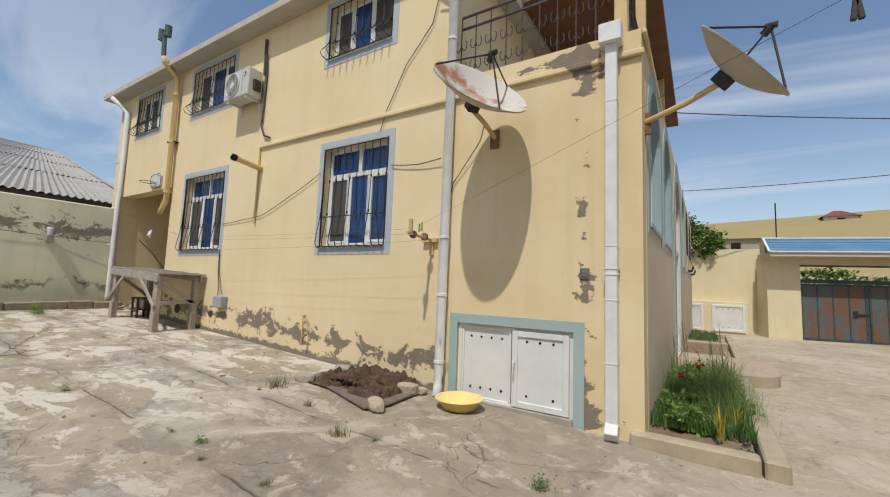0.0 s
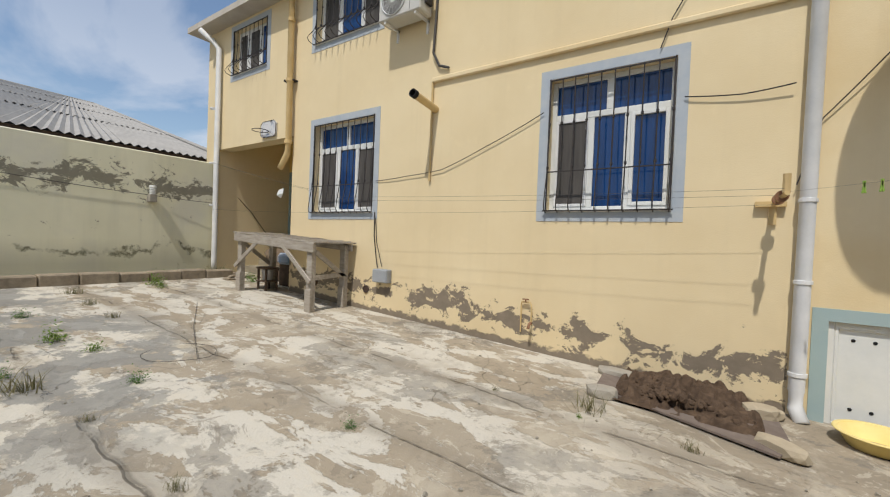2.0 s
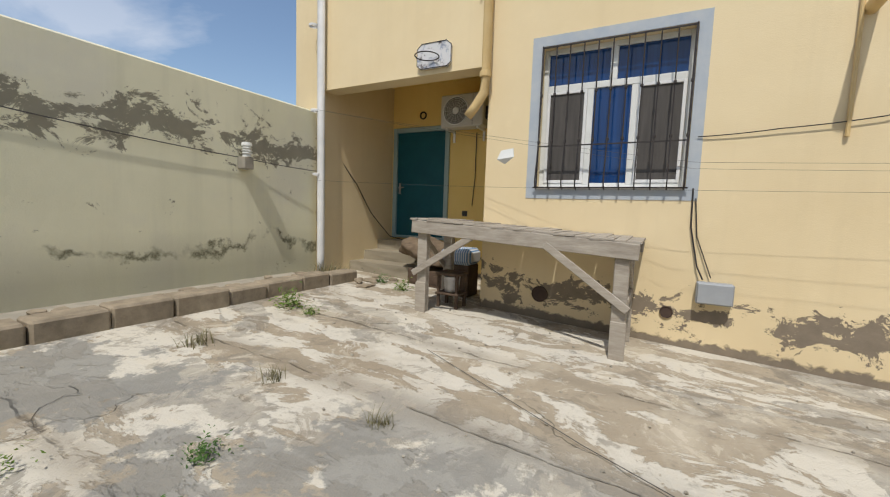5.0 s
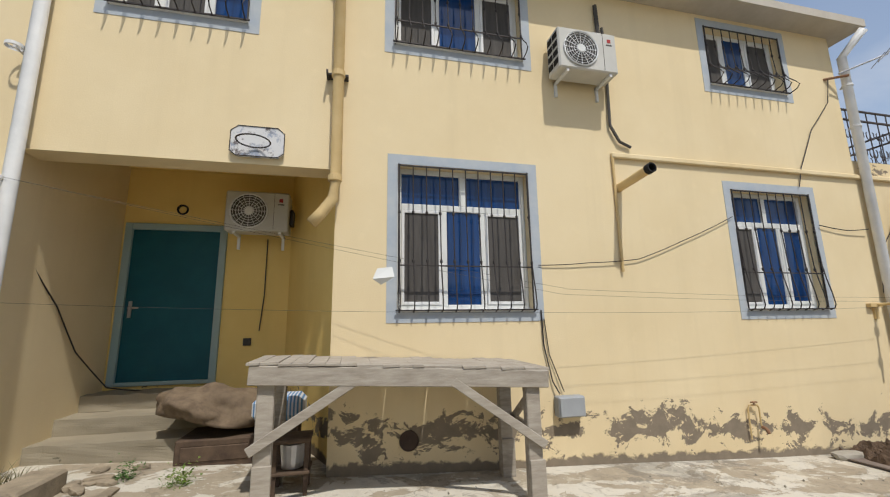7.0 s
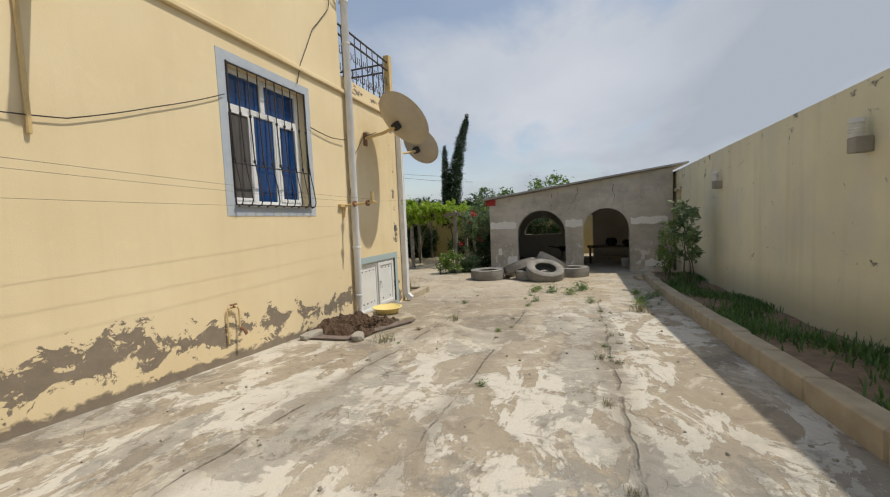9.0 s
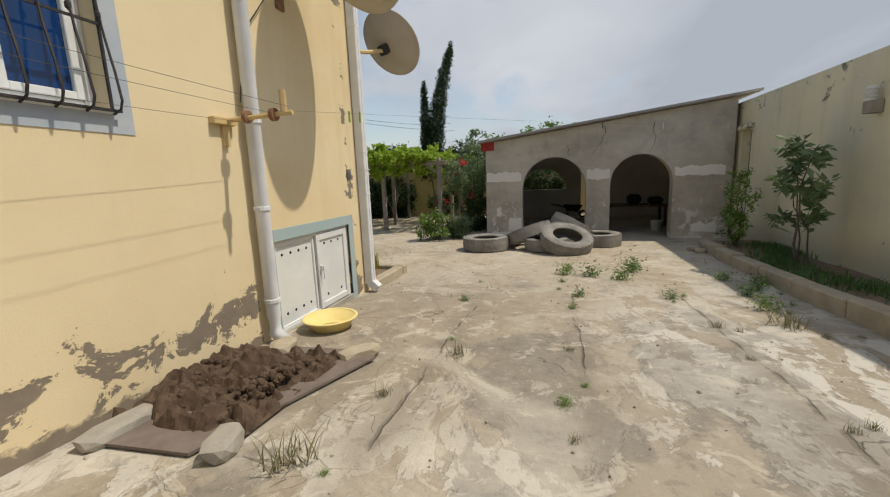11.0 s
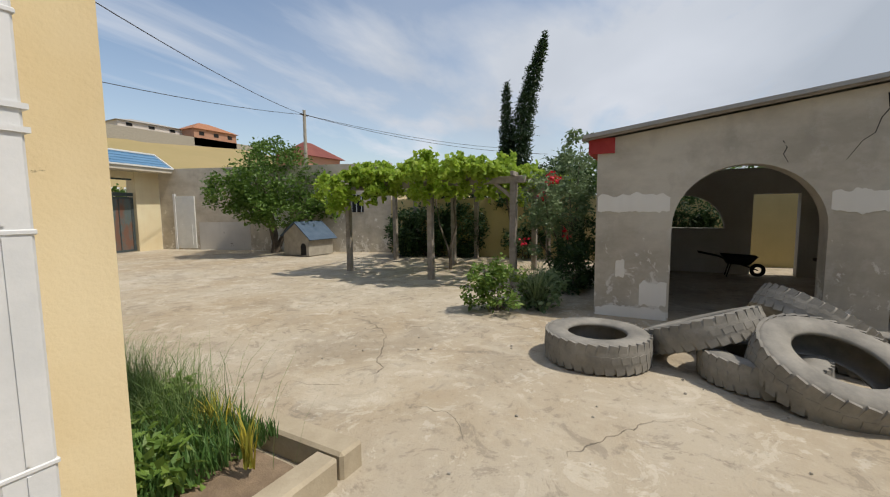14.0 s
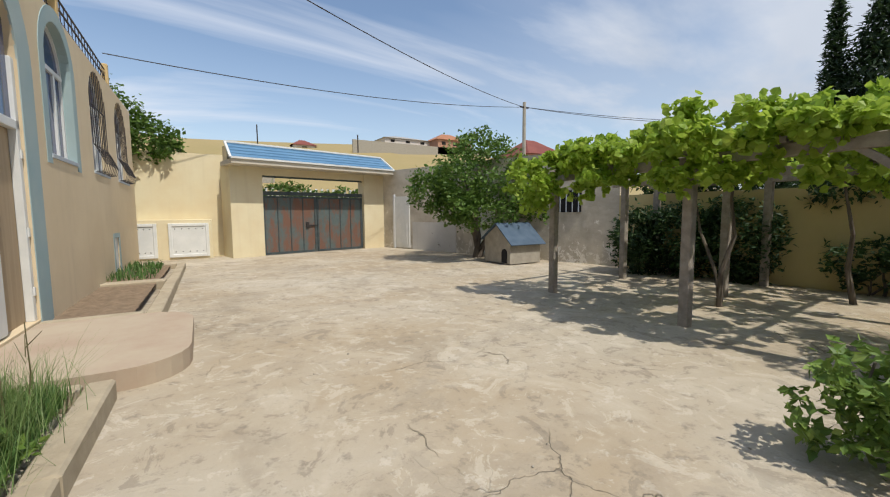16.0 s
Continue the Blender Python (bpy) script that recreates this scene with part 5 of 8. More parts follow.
t = thing("folded_mattress", "blue and white striped folded mattress on a crate", "mattress", (-11.1, 4.75, 0.6))
part("cloth", bm, mm.m, t)
part("crate", boxes((-11.3, -10.9, 4.6, 4.95, 0.56, 1.02), bevel=0.01), M_OLDWOOD, t, "dark wooden crate")

# slumped sack by the steps
bm = bmesh.new()
bmesh.ops.create_icosphere(bm, subdivisions=4, radius=1.0)
for vv in bm.verts:
    n = noise.noise(vv.co * 1.7) * 0.22 + noise.noise(vv.co * 4) * 0.08
    vv.co = Vector((vv.co.x * (0.58 + n * 0.7), vv.co.y * (0.4 + n * 0.7), max(-0.35, vv.co.z) * (0.26 + n * 0.35)))
    vv.co = pose(-11.8, 5.2, 1.06, 0, 12, 10) @ vv.co
sack = tagged(part("sack", bm, simple("sackcloth", (0.11, 0.08, 0.055), (0.22, 0.165, 0.11), 9, 1.0, bump=0.5), None, "", True), "slumped brown sackcloth sack beside the porch steps", "sack")
tagged(part("wooden_crate", boxes((-12.1, -11.35, 4.85, 5.45, 0.56, 0.84), (-12.05, -11.4, 4.84, 4.86, 0.62, 0.78), bevel=0.015), M_OLDWOOD), "dark wooden crate under the sack", "crate")

# hanging rag and pegs on the line
for x, y, z in ((-10.12, 3.8, 2.48),):
    bm = bmesh.new()
    vs = [bm.verts.new(p) for p in ((x - 0.06, y, z), (x + 0.08, y, z + 0.02), (x + 0.1, y - 0.03, z - 0.08), (x - 0.02, y + 0.01, z - 0.15), (x - 0.1, y - 0.02, z - 0.1))]
    bm.faces.new(vs)
    r = bmesh.ops.extrude_face_region(bm, geom=bm.faces[:])
    bmesh.ops.translate(bm, verts=[q for q in r["geom"] if isinstance(q, bmesh.types.BMVert)], vec=(0, 0.012, 0))
    tagged(part("rag", bm, M_WHITE), "small white rag pegged to the clothes line", "rag")
M_GREENPEG = simple("green_plastic", (0.2, 0.34, 0.05), (0.28, 0.42, 0.08), 5, 0.5)
M_YELPEG = simple("yellow_plastic", (0.7, 0.5, 0.03), (0.8, 0.58, 0.06), 5, 0.5)
for f, m in ((0.05, M_GREENPEG), (0.06, M_GREENPEG), (0.44, M_NET), (0.62, M_WHITE), (0.80, M_YELPEG), (0.9, M_WHITE)):
    x, y, z = -2.98 + 7.68 * f, 3.74 - 5.94 * f, 2.17 + 0.33 * f - 0.155 * f * (1 - f)
    bm = bmesh.new()
    beam(bm, (x, y, z - 0.07), (x + 0.012, y, z + 0.02), 0.012, 0.012, 0.002)
    beam(bm, (x + 0.016, y, z - 0.07), (x + 0.004, y, z + 0.02), 0.012, 0.012, 0.002)
    tagged(part("clothes_peg", bm, m), "plastic clothes peg clipped on the line", "peg", "pegs on the line")

# insulators on brackets along the yard walls
for p, out in (((-13.6, 3.0, 2.35), (1, 0)), ((-3.69, -2.3, 2.4), (0, 1)), ((0.95, -2.3, 2.33), (0, 1))):
    t = thing("wall_lamp", "small ribbed wall lamp with a grey base", "wall lamp", p)
    c = Vector(p) + Vector((out[0] * 0.11, out[1] * 0.11, 0))
    part("base", boxes((min(p[0], c.x) - 0.07 * abs(out[1]), max(p[0], c.x) + 0.05 + 0.02 * abs(out[1]), min(p[1], c.y) - 0.07 * abs(out[0]), max(p[1], c.y) + 0.05 + 0.02 * abs(out[0]), p[2] - 0.1, p[2] + 0.06), bevel=0.01), M_CONC, t)
    bm = bmesh.new()
    lathe(bm, [(0.001, 0.06), (0.055, 0.06), (0.055, 0.1), (0.07, 0.105), (0.05, 0.12), (0.07, 0.14), (0.05, 0.155), (0.07, 0.175), (0.05, 0.19), (0.07, 0.21), (0.06, 0.25), (0.001, 0.26)], Matrix.Translation((c.x, c.y, p[2])), 14)
    part("ribbed_glass", bm, M_WHITE, t)
cable("grey wire sagging along the yard wall", [(-13.57, -1.5, 2.75), (-13.57, 0.6, 2.55), (-13.57, 3.0, 2.4), (-13.5, 4.3, 2.35)], 0.006, 0.008, M_NET)

# neighbour's house with a corrugated roof behind the western wall
t = thing("neighbour_house", "low house with grey corrugated hipped roof behind the wall", "house", (-20, 0, 0.5))
part("wall", boxes((-65, -15.5, -8, 5.4, 0.5, 3.66)), simple("brown_boarding", (0.07, 0.06, 0.05), (0.12, 0.1, 0.085), 3, 0.9), t)
cor = [(-15.2, -9), (-15.2, 5.6), (-66, 9), (-66, -9)]
ridge = ((-41, 3.8, 10.6), (-41, 9.2, 10.5))


def corrugated(bm, a, b, c, d, pitch=0.18, amp=0.03):
    """A corrugated slope: eave a-b, ridge d-c, waves running up the slope."""
    a, b, c, d = Vector(a), Vector(b), Vector(c), Vector(d)
    n = int((b - a).length / pitch) * 4
    up = (b - a).cross(d - a).normalized()
    if up.z < 0:
        up = -up
    lo, hi = [], []
    for i in range(n + 1):
        f = i / n
        w = up * amp * math.sin(i * math.pi / 2)
        lo.append(bm.verts.new(a.lerp(b, f) + w)), hi.append(bm.verts.new(d.lerp(c, f) + w))
    for i in range(n):
        bm.faces.new((lo[i], lo[i + 1], hi[i + 1], hi[i]))


def slope(pa, pb, rc, rd):
    bm = bmesh.new()
    rows = 4
    for k in range(rows):
        f0, f1 = k / rows, (k + 1) / rows
        l = Vector((0, 0, 0.02 * (k)))
        A, B, C, D = (Vector(q) for q in (pa, pb, rc, rd))
        corrugated(bm, A.lerp(D, f0) + l, B.lerp(C, f0) + l, B.lerp(C, f1 + 0.02 * (k < rows - 1)) + l, A.lerp(D, f1 + 0.02 * (k < rows - 1)) + l)
    return bm


E3 = [(x, y, 3.68) for x, y in cor]
roof = part("roof", slope(E3[0], E3[1], ridge[1], ridge[0]), M_ASBEST, t)
part("roof_slope", slope(E3[1], E3[2], ridge[1], ridge[1]), M_ASBEST, roof)
part("roof_slope", slope(E3[2], E3[3], ridge[0], ridge[1]), M_ASBEST, roof)
part("roof_slope", slope(E3[3], E3[0], ridge[0], ridge[0]), M_ASBEST, roof)
part("fascia", boxes((-15.35, -15.25, -9, 5.5, 3.5, 3.66)), M_OLDWOOD, t, "dark fascia board")
for a, b in ((E3[1], ridge[1]), (ridge[0], ridge[1]), (E3[0], ridge[0])):
    part("ridge_cap", tube(bmesh.new(), [Vector(a) + Vector((0, 0, 0.06)), Vector(b) + Vector((0, 0, 0.06))], 0.07, 8), M_ASBEST, t)

# fine soil heap on a sheet, with loose stones
t = thing("soil_heap", "heap of dark clotted soil on an old sheet by the wall", "soil heap", (-3.6, 3.85, 0.2))
bm = bmesh.new()
vs = [bm.verts.new((x, y, g(x, y) + 0.02)) for x, y in ((-4.45, 4.25), (-4.4, 3.55), (-3.0, 3.15), (-2.9, 3.45), (-2.95, 4.2))]
bm.faces.new(vs)
r = bmesh.ops.extrude_face_region(bm, geom=bm.faces[:])
bmesh.ops.translate(bm, verts=[q for q in r["geom"] if isinstance(q, bmesh.types.BMVert)], vec=(0, 0, 0.018))
part("sheet", bm, simple("old_grey_sheet", (0.13, 0.1, 0.085), (0.22, 0.18, 0.15), 5, 0.9), t, "worn grey-brown sheet")
bm = bmesh.new()
N = 44
grid = {}
for i in range(N):
    for j in range(N):
        u, w = i / (N - 1), j / (N - 1)
        x, y = -4.25 + 1.2 * u, 3.38 + 0.92 * w
        e = max(0.0, 1 - (abs(u - 0.5) * 2) ** 2.6) * max(0.0, 1 - (max(0, 0.62 - w) / 0.62) ** 2.2)
        h = 0.2 * e * (0.6 + 0.7 * noise.noise((x * 2.1, y * 2.1, 3))) + 0.11 * noise.noise((x * 8, y * 8, 1)) * (e > 0.03) + 0.045 * noise.noise((x * 20, y * 20, 5)) * (e > 0.03)
        grid[i, j] = bm.verts.new((x, y, g(x, y) + 0.03 + max(-0.02, h)))
for i in range(N - 1):
    for j in range(N - 1):
        bm.faces.new((grid[i, j], grid[i + 1, j], grid[i + 1, j + 1], grid[i, j + 1]))
part("soil", bm, simple("dark_clotted_soil", (0.055, 0.036, 0.024), (0.135, 0.09, 0.058), 14, 1.0, bump=1.0), t, "dark brown clotted soil")


def rock_mesh(seed, sx, sy, sz):
    bm = bmesh.new()
    bmesh.ops.create_icosphere(bm, subdivisions=2, radius=1.0)
    for v in bm.verts:
        n = 1 + 0.28 * noise.noise(v.co * 1.3 + Vector((seed, 0, 0))) + 0.1 * noise.noise(v.co * 4)
        p = v.co * n
        p = Vector((max(-0.8, min(0.8, p.x)), max(-0.8, min(0.8, p.y)), max(-0.7, min(0.7, p.z))))
        v.co = Vector((p.x * sx, p.y * sy, p.z * sz))
    return bm


clods = random.Random(8)
bm = bmesh.new()
for k in range(300):
    x, y = clods.uniform(-4.15, -3.1), clods.uniform(3.5, 4.25)
    bmesh.ops.create_icosphere(bm, subdivisions=1, radius=clods.uniform(0.018, 0.05), matrix=pose(x, y, g(x, y) + 0.03 + 0.13 * max(0, 1 - abs(x + 3.65) / 0.6), clods.uniform(0, 90), clods.uniform(0, 90)) @ Matrix.Diagonal((1, clods.uniform(0.6, 1), clods.uniform(0.5, 0.9), 1)))
tagged(part("loose_soil", bm, bpy.data.materials["dark_clotted_soil"], t), kind="stuff")
for x, y, rz, s, lab in ((-4.3, 3.42, 25, (0.17, 0.1, 0.08), "grey concrete block by the soil heap"), (-2.98, 3.3, -40, (0.22, 0.1, 0.075), "flat buff stone by the soil heap"), (-3.06, 3.98, 10, (0.17, 0.12, 0.1), "rough buff stone against the wall"), (-4.3, 4.15, 0, (0.26, 0.1, 0.07), "grey broken block at the wall foot"), (-2.95, 4.12, 20, (0.1, 0.08, 0.06), "small buff stone against the wall")):
    ob = part("stone", rock_mesh(x * 3, *s), M_CONC if "grey" in lab else M_SANDKERB)
    ob.matrix_basis = pose(x, y, g(x, y) + s[2] * 0.66, 0, 0, rz)
    tagged(ob, lab, "stone", "stones round the soil heap")

# yellow basin
t = thing("washing_basin", "yellow plastic washing basin on the concrete", "basin", (-2.31, 3.98, 0.115))
m = Matrix.Translation((-2.31, 3.98, g(-2.31, 3.98) + 0.005)) @ Matrix.Diagonal((1.06, 1.06, 0.76, 1))
bm = bmesh.new()
lathe(bm, [(0.001, 0.0), (0.165, 0.0), (0.18, 0.012), (0.235, 0.15), (0.258, 0.155), (0.232, 0.156), (0.175, 0.02), (0.16, 0.012), (0.001, 0.01)], m, 40)
part("bowl", bm, simple("yellow_basin", (0.74, 0.58, 0.21), (0.80, 0.66, 0.28), 5, 0.45, bump=0.03), t, "", True)
bm = bmesh.new()
lathe(bm, [(0.234, 0.150), (0.262, 0.152), (0.266, 0.158), (0.262, 0.166), (0.236, 0.165), (0.232, 0.158), (0.234, 0.150)], m, 40)
part("rim", bm, bpy.data.materials["yellow_basin"], t, "", True)
bm = bmesh.new()
lathe(bm, [(0.001, 0.022), (0.09, 0.022), (0.12, 0.018)], m, 30)
part("dirt_ring", bm, simple("dried_mud", (0.4, 0.28, 0.12), (0.55, 0.4, 0.17), 20, 0.9), t, "dried mud in the bottom")

# garden hose / stray wire rings on the concrete
cable("thin stray wire coiled on the concrete", [(-7.95 + 0.36 * math.cos(a) * (1 + 0.1 * math.sin(3 * a)), 1.27 + 0.32 * math.sin(a), g(-7.95, 1.3) + 0.014) for a in [0.35 * k for k in range(19)]] + [(-8.83, 1.79, g(-8.83, 1.8) + 0.014), (-10.3, 2.5, g(-10.3, 2.5) + 0.014)], 0.0028, 0, M_NET, "wire", 3)

# ---- east side of the house ----
def arched_window(name, o, label, bars):
    """A round-headed white window set in the east wall, with a faded teal surround. o: y0, y1, z0, z1."""
    y0, y1, z0, z1 = o
    t = thing(name, label, "window", (-0.55, (y0 + y1) / 2, z0), kind="structure")
    r, cy = (y1 - y0) / 2, (y0 + y1) / 2

    def ring(bm, r_out, r_in, xa, xb, zbot):
        pts = lambda rr: [(cy - rr, zbot)] + [(cy - rr * math.cos(a), z1 - r + rr * math.sin(a)) for a in [math.pi * k / 16 for k in range(17)]] + [(cy + rr, zbot)]
        o_, i_ = pts(r_out), pts(r_in)
        for k in range(len(o_) - 1):
            q = [bm.verts.new(p) for p in [(xa, *o_[k]), (xa, *o_[k + 1]), (xa, *i_[k + 1]), (xa, *i_[k]), (xb, *o_[k]), (xb, *o_[k + 1]), (xb, *i_[k + 1]), (xb, *i_[k])]]
            for f in ((0, 1, 2, 3), (4, 5, 6, 7), (0, 1, 5, 4), (3, 2, 6, 7)):
                bm.faces.new([q[n] for n in f])
        return bm

    if not bars:
        part("surround", ring(ring(bmesh.new(), r + 0.2, r, -0.56, -0.542, z0 - 0.1), r + 0.002, r - 0.012, -0.545, -0.66, z0), M_TEALPAINT, t, "faded teal painted band")
    part("window_frame", ring(bmesh.new(), r, r - 0.06, -0.72, -0.66, z0), M_WHITE, t)
    zt = z1 - r - 0.05
    part("transom", boxes((-0.72, -0.655, y0, y1, zt, zt + 0.07), bevel=0.005), M_WHITE, t)
    part("sill", boxes((-0.72, -0.53, y0 - 0.02, y1 + 0.02, z0 - 0.02, z0 + 0.04), bevel=0.005), M_SURROUND, t)
    for f in (0.36, 0.68):
        part("mullion", boxes((-0.72, -0.657, y0 + f * (y1 - y0) - 0.035, y0 + f * (y1 - y0) + 0.035, z0, zt), bevel=0.005), M_WHITE, t)
    bm = bmesh.new()
    vs = [bm.verts.new((-0.69, p, q)) for p, q in [(y0 + 0.05, z0 + 0.03)] + [(cy - (r - 0.05) * math.cos(a), z1 - r + (r - 0.05) * math.sin(a)) for a in [math.pi * k / 16 for k in range(17)]] + [(y1 - 0.05, z0 + 0.03)]]
    bm.faces.new(vs)
    e = bmesh.ops.extrude_face_region(bm, geom=bm.faces[:])
    bmesh.ops.translate(bm, verts=[q for q in e["geom"] if isinstance(q, bmesh.types.BMVert)], vec=(-0.006, 0, 0))
    part("pane", bm, M_BLUE, t, "dark blue glass")
    if bars:
        grille = part("grille", boxes((-0.56, -0.545, y0, y1, zt, zt + 0.014), (-0.56, -0.545, y0, y1, z0 + 0.02, z0 + 0.034)), M_IRON, t, "black iron grille rails")
        for k in range(9):
            y = y0 + 0.05 + (y1 - y0 - 0.1) * k / 8
            top = z1 - r + math.sqrt(max(0.01, r * r - (y - cy) ** 2))
            part("bar", tube(bmesh.new(), [(-0.55, y, top), (-0.54, y, z0 + 0.55), (-0.47, y, z0 + 0.4), (-0.38, y, z0 + 0.18), (-0.42, y, z0 + 0.04), (-0.55, y, z0 + 0.02)], 0.008, 5), M_IRON, grille)
    return t


arched_window("window_6", EAST[1], "arched white window with a teal painted surround", False)
arched_window("window_7", EAST[2], "arched window behind a bellied iron grille", True)
arched_window("window_8", EAST[3], "arched window behind a bellied iron grille", True)
arched_window("window_9", EAST[5], "arched white window with a teal painted surround", False)
arched_window("window_10", EAST[6], "arched white window with a teal painted surround", False)

# tall glazed door
y0, y1, z0, z1 = EAST[0]
t = thing("door_2", "tall arched white door standing ajar, teal surround", "door", (-0.55, 9.7, 0.22), kind="structure")
cy, r = (y0 + y1) / 2, (y1 - y0) / 2
bm = bmesh.new()
pts = lambda rr: [(cy - rr, z0 - 0.2)] + [(cy - rr * math.cos(a), z1 - r + rr * math.sin(a)) for a in [math.pi * k / 16 for k in range(17)]] + [(cy + rr, z0 - 0.2)]
po, pi_ = pts(r + 0.42), pts(r)
for k in range(len(po) - 1):
    q = [bm.verts.new(p) for p in ((-0.54, *po[k]), (-0.54, *po[k + 1]), (-0.54, *pi_[k + 1]), (-0.54, *pi_[k]))]
    bm.faces.new(q)
e = bmesh.ops.extrude_face_region(bm, geom=bm.faces[:])
bmesh.ops.translate(bm, verts=[q for q in e["geom"] if isinstance(q, bmesh.types.BMVert)], vec=(-0.02, 0, 0))
part("surround", bm, M_TEALPAINT, t, "broad faded teal band")
part("door_frame", boxes((-0.66, -0.58, y0, y0 + 0.09, z0, z1 - r), (-0.66, -0.58, y1 - 0.09, y1, z0, z1 - r), (-0.66, -0.58, y0, y1, 2.42, 2.52), bevel=0.006), M_WHITE, t)
for a, b in ((y0 + 0.09, cy - 0.05), (cy + 0.05, y1 - 0.09)):
    part("pane", boxes((-0.63, -0.62, a, b, 2.52, 3.75)), M_BLUE, t, "dark blue glass")
part("mullion", boxes((-0.66, -0.58, cy - 0.05, cy + 0.05, 2.52, 3.9), bevel=0.006), M_WHITE, t)
leafd = part("door_leaf", boxes((-0.64, -0.585, y0 + 0.09, y0 + 0.85, z0 + 0.02, 2.42), bevel=0.006), M_WHITE, t)
part("curtain", boxes((-0.68, -0.66, y0 + 0.85, y1 - 0.09, z0, 2.42)), simple("tan_curtain", (0.36, 0.27, 0.17), (0.44, 0.34, 0.22), 3, 0.9, stretch=(8, 8, 0.4)), t, "tan cloth curtain")
for z in (0.5, 1.2, 2.1):
    part("hinge", boxes((-0.585, -0.565, y1 - 0.06, y1 - 0.02, z, z + 0.1)), M_WHITE, t)

t = thing("door_3", "small white hatch low in the east wall", "hatch", (-0.55, 16.0, 0.2), kind="structure")
part("door_leaf", boxes((-0.62, -0.58, 15.75, 16.25, 0.1, 0.95), bevel=0.01), M_WHITE, t)
part("surround", boxes((-0.56, -0.545, 15.62, 15.75, 0.0, 1.05), (-0.56, -0.545, 16.25, 16.38, 0.0, 1.05), (-0.56, -0.545, 15.75, 16.25, 0.95, 1.05)), M_TEALPAINT, t)

for ob in bpy.data.objects:
    if not ob.parent and ob.name in ("window_6", "window_7", "window_8", "window_9", "window_10", "door_2", "door_3"):
        ob.matrix_basis = EAST_TURN @ Matrix.Translation((0.13, 0, 0)) @ ob.matrix_basis

# raised beds and the rounded door step
def kerb_block(bm, a, b, w, z0, z1):
    a, b = Vector((*a, (z0 + z1) / 2)), Vector((*b, (z0 + z1) / 2))
    return beam(bm, a, b, w, z1 - z0, 0.018)


def bed(label, x1, y0, y1, h, soil_material, south=True, north=True):
    t = thing("planting_bed", label, "planting bed", (0, (y0 + y1) / 2, 0))
    zb = -0.12
    n = max(2, round((y1 - y0) / 1.3))
    if south:
        part("kerb", kerb_block(bmesh.new(), (-0.55, y0 + 0.08), (x1 - 0.2, y0 + 0.08), 0.16, zb, h), M_SANDKERB, t)
    for k in range(n):
        a, b = y0 + (y1 - y0) * k / n, y0 + (y1 - y0) * (k + 1) / n - 0.008
        part("kerb", kerb_block(bmesh.new(), (x1 - 0.09, a), (x1 - 0.09, b), 0.18, zb, h + 0.006 * (k % 2)), M_SANDKERB, t)
    if north:
        part("kerb", kerb_block(bmesh.new(), (-0.55, y1 - 0.07), (x1 - 0.2, y1 - 0.07), 0.14, zb, h), M_SANDKERB, t)
    bm = bmesh.new()
    nx, ny = 10, int((y1 - y0) * 6)
    vs = [[bm.verts.new((-0.56 + (x1 - 0.6 + 0.98) * i / nx * 0.86, y0 + 0.1 + (y1 - y0 - 0.2) * j / ny, h - 0.05 + 0.05 * noise.noise((i * 0.9, j * 0.9, y0)))) for i in range(nx + 1)] for j in range(ny + 1)]
    for j in range(ny):
        for i in range(nx):
            bm.faces.new((vs[j][i], vs[j][i + 1], vs[j + 1][i + 1], vs[j + 1][i]))
    part("soil", bm, soil_material, t, "", True)
    t.matrix_basis = EAST_TURN @ t.matrix_basis
    return t


bed("kerbed bed of tall grass and weeds against the house", 0.68, 4.28, 8.5, 0.15, M_SOIL)
bed("kerbed bed of bare brown soil against the house", 0.78, 10.95, 14.2, 0.17, M_SOIL)
bed("small kerbed bed with low grass against the house", 0.78, 14.35, 17.6, 0.15, M_SOIL)
bm = bmesh.new()
pts2 = [(-0.5, 8.6), (0.72, 8.6)] + [(0.72 + 0.52 * math.sin(a), 9.15 - 0.55 * math.cos(a)) for a in [math.pi / 2 * k / 6 for k in range(7)]] + [(1.24, 10.2)] + [(0.72 + 0.52 * math.cos(a), 10.35 + 0.55 * math.sin(a)) for a in [math.pi / 2 * k / 6 for k in range(7)]] + [(-0.5, 10.92)]
bm.faces.new([bm.verts.new((x, y, 0.17)) for x, y in pts2])
e = bmesh.ops.extrude_face_region(bm, geom=bm.faces[:])
bmesh.ops.translate(bm, verts=[q for q in e["geom"] if isinstance(q, bmesh.types.BMVert)], vec=(0, 0, -0.35))
setting("door_step", bm, simple("worn_pink_step", (0.40, 0.30, 0.22), (0.47, 0.40, 0.30), 1.5, 0.9), "worn rounded door step of pinkish concrete", "step")

# meter cupboards by the north wall
t = thing("garden_cupboard", "low yellow rendered cupboard with two white doors", "cupboard", (0.1, 20.5, 0))
part("body", boxes((-1.25, 1.38, 20.35, 20.8, -0.1, 1.3), bevel=0.015), M_GATEWALL, t)
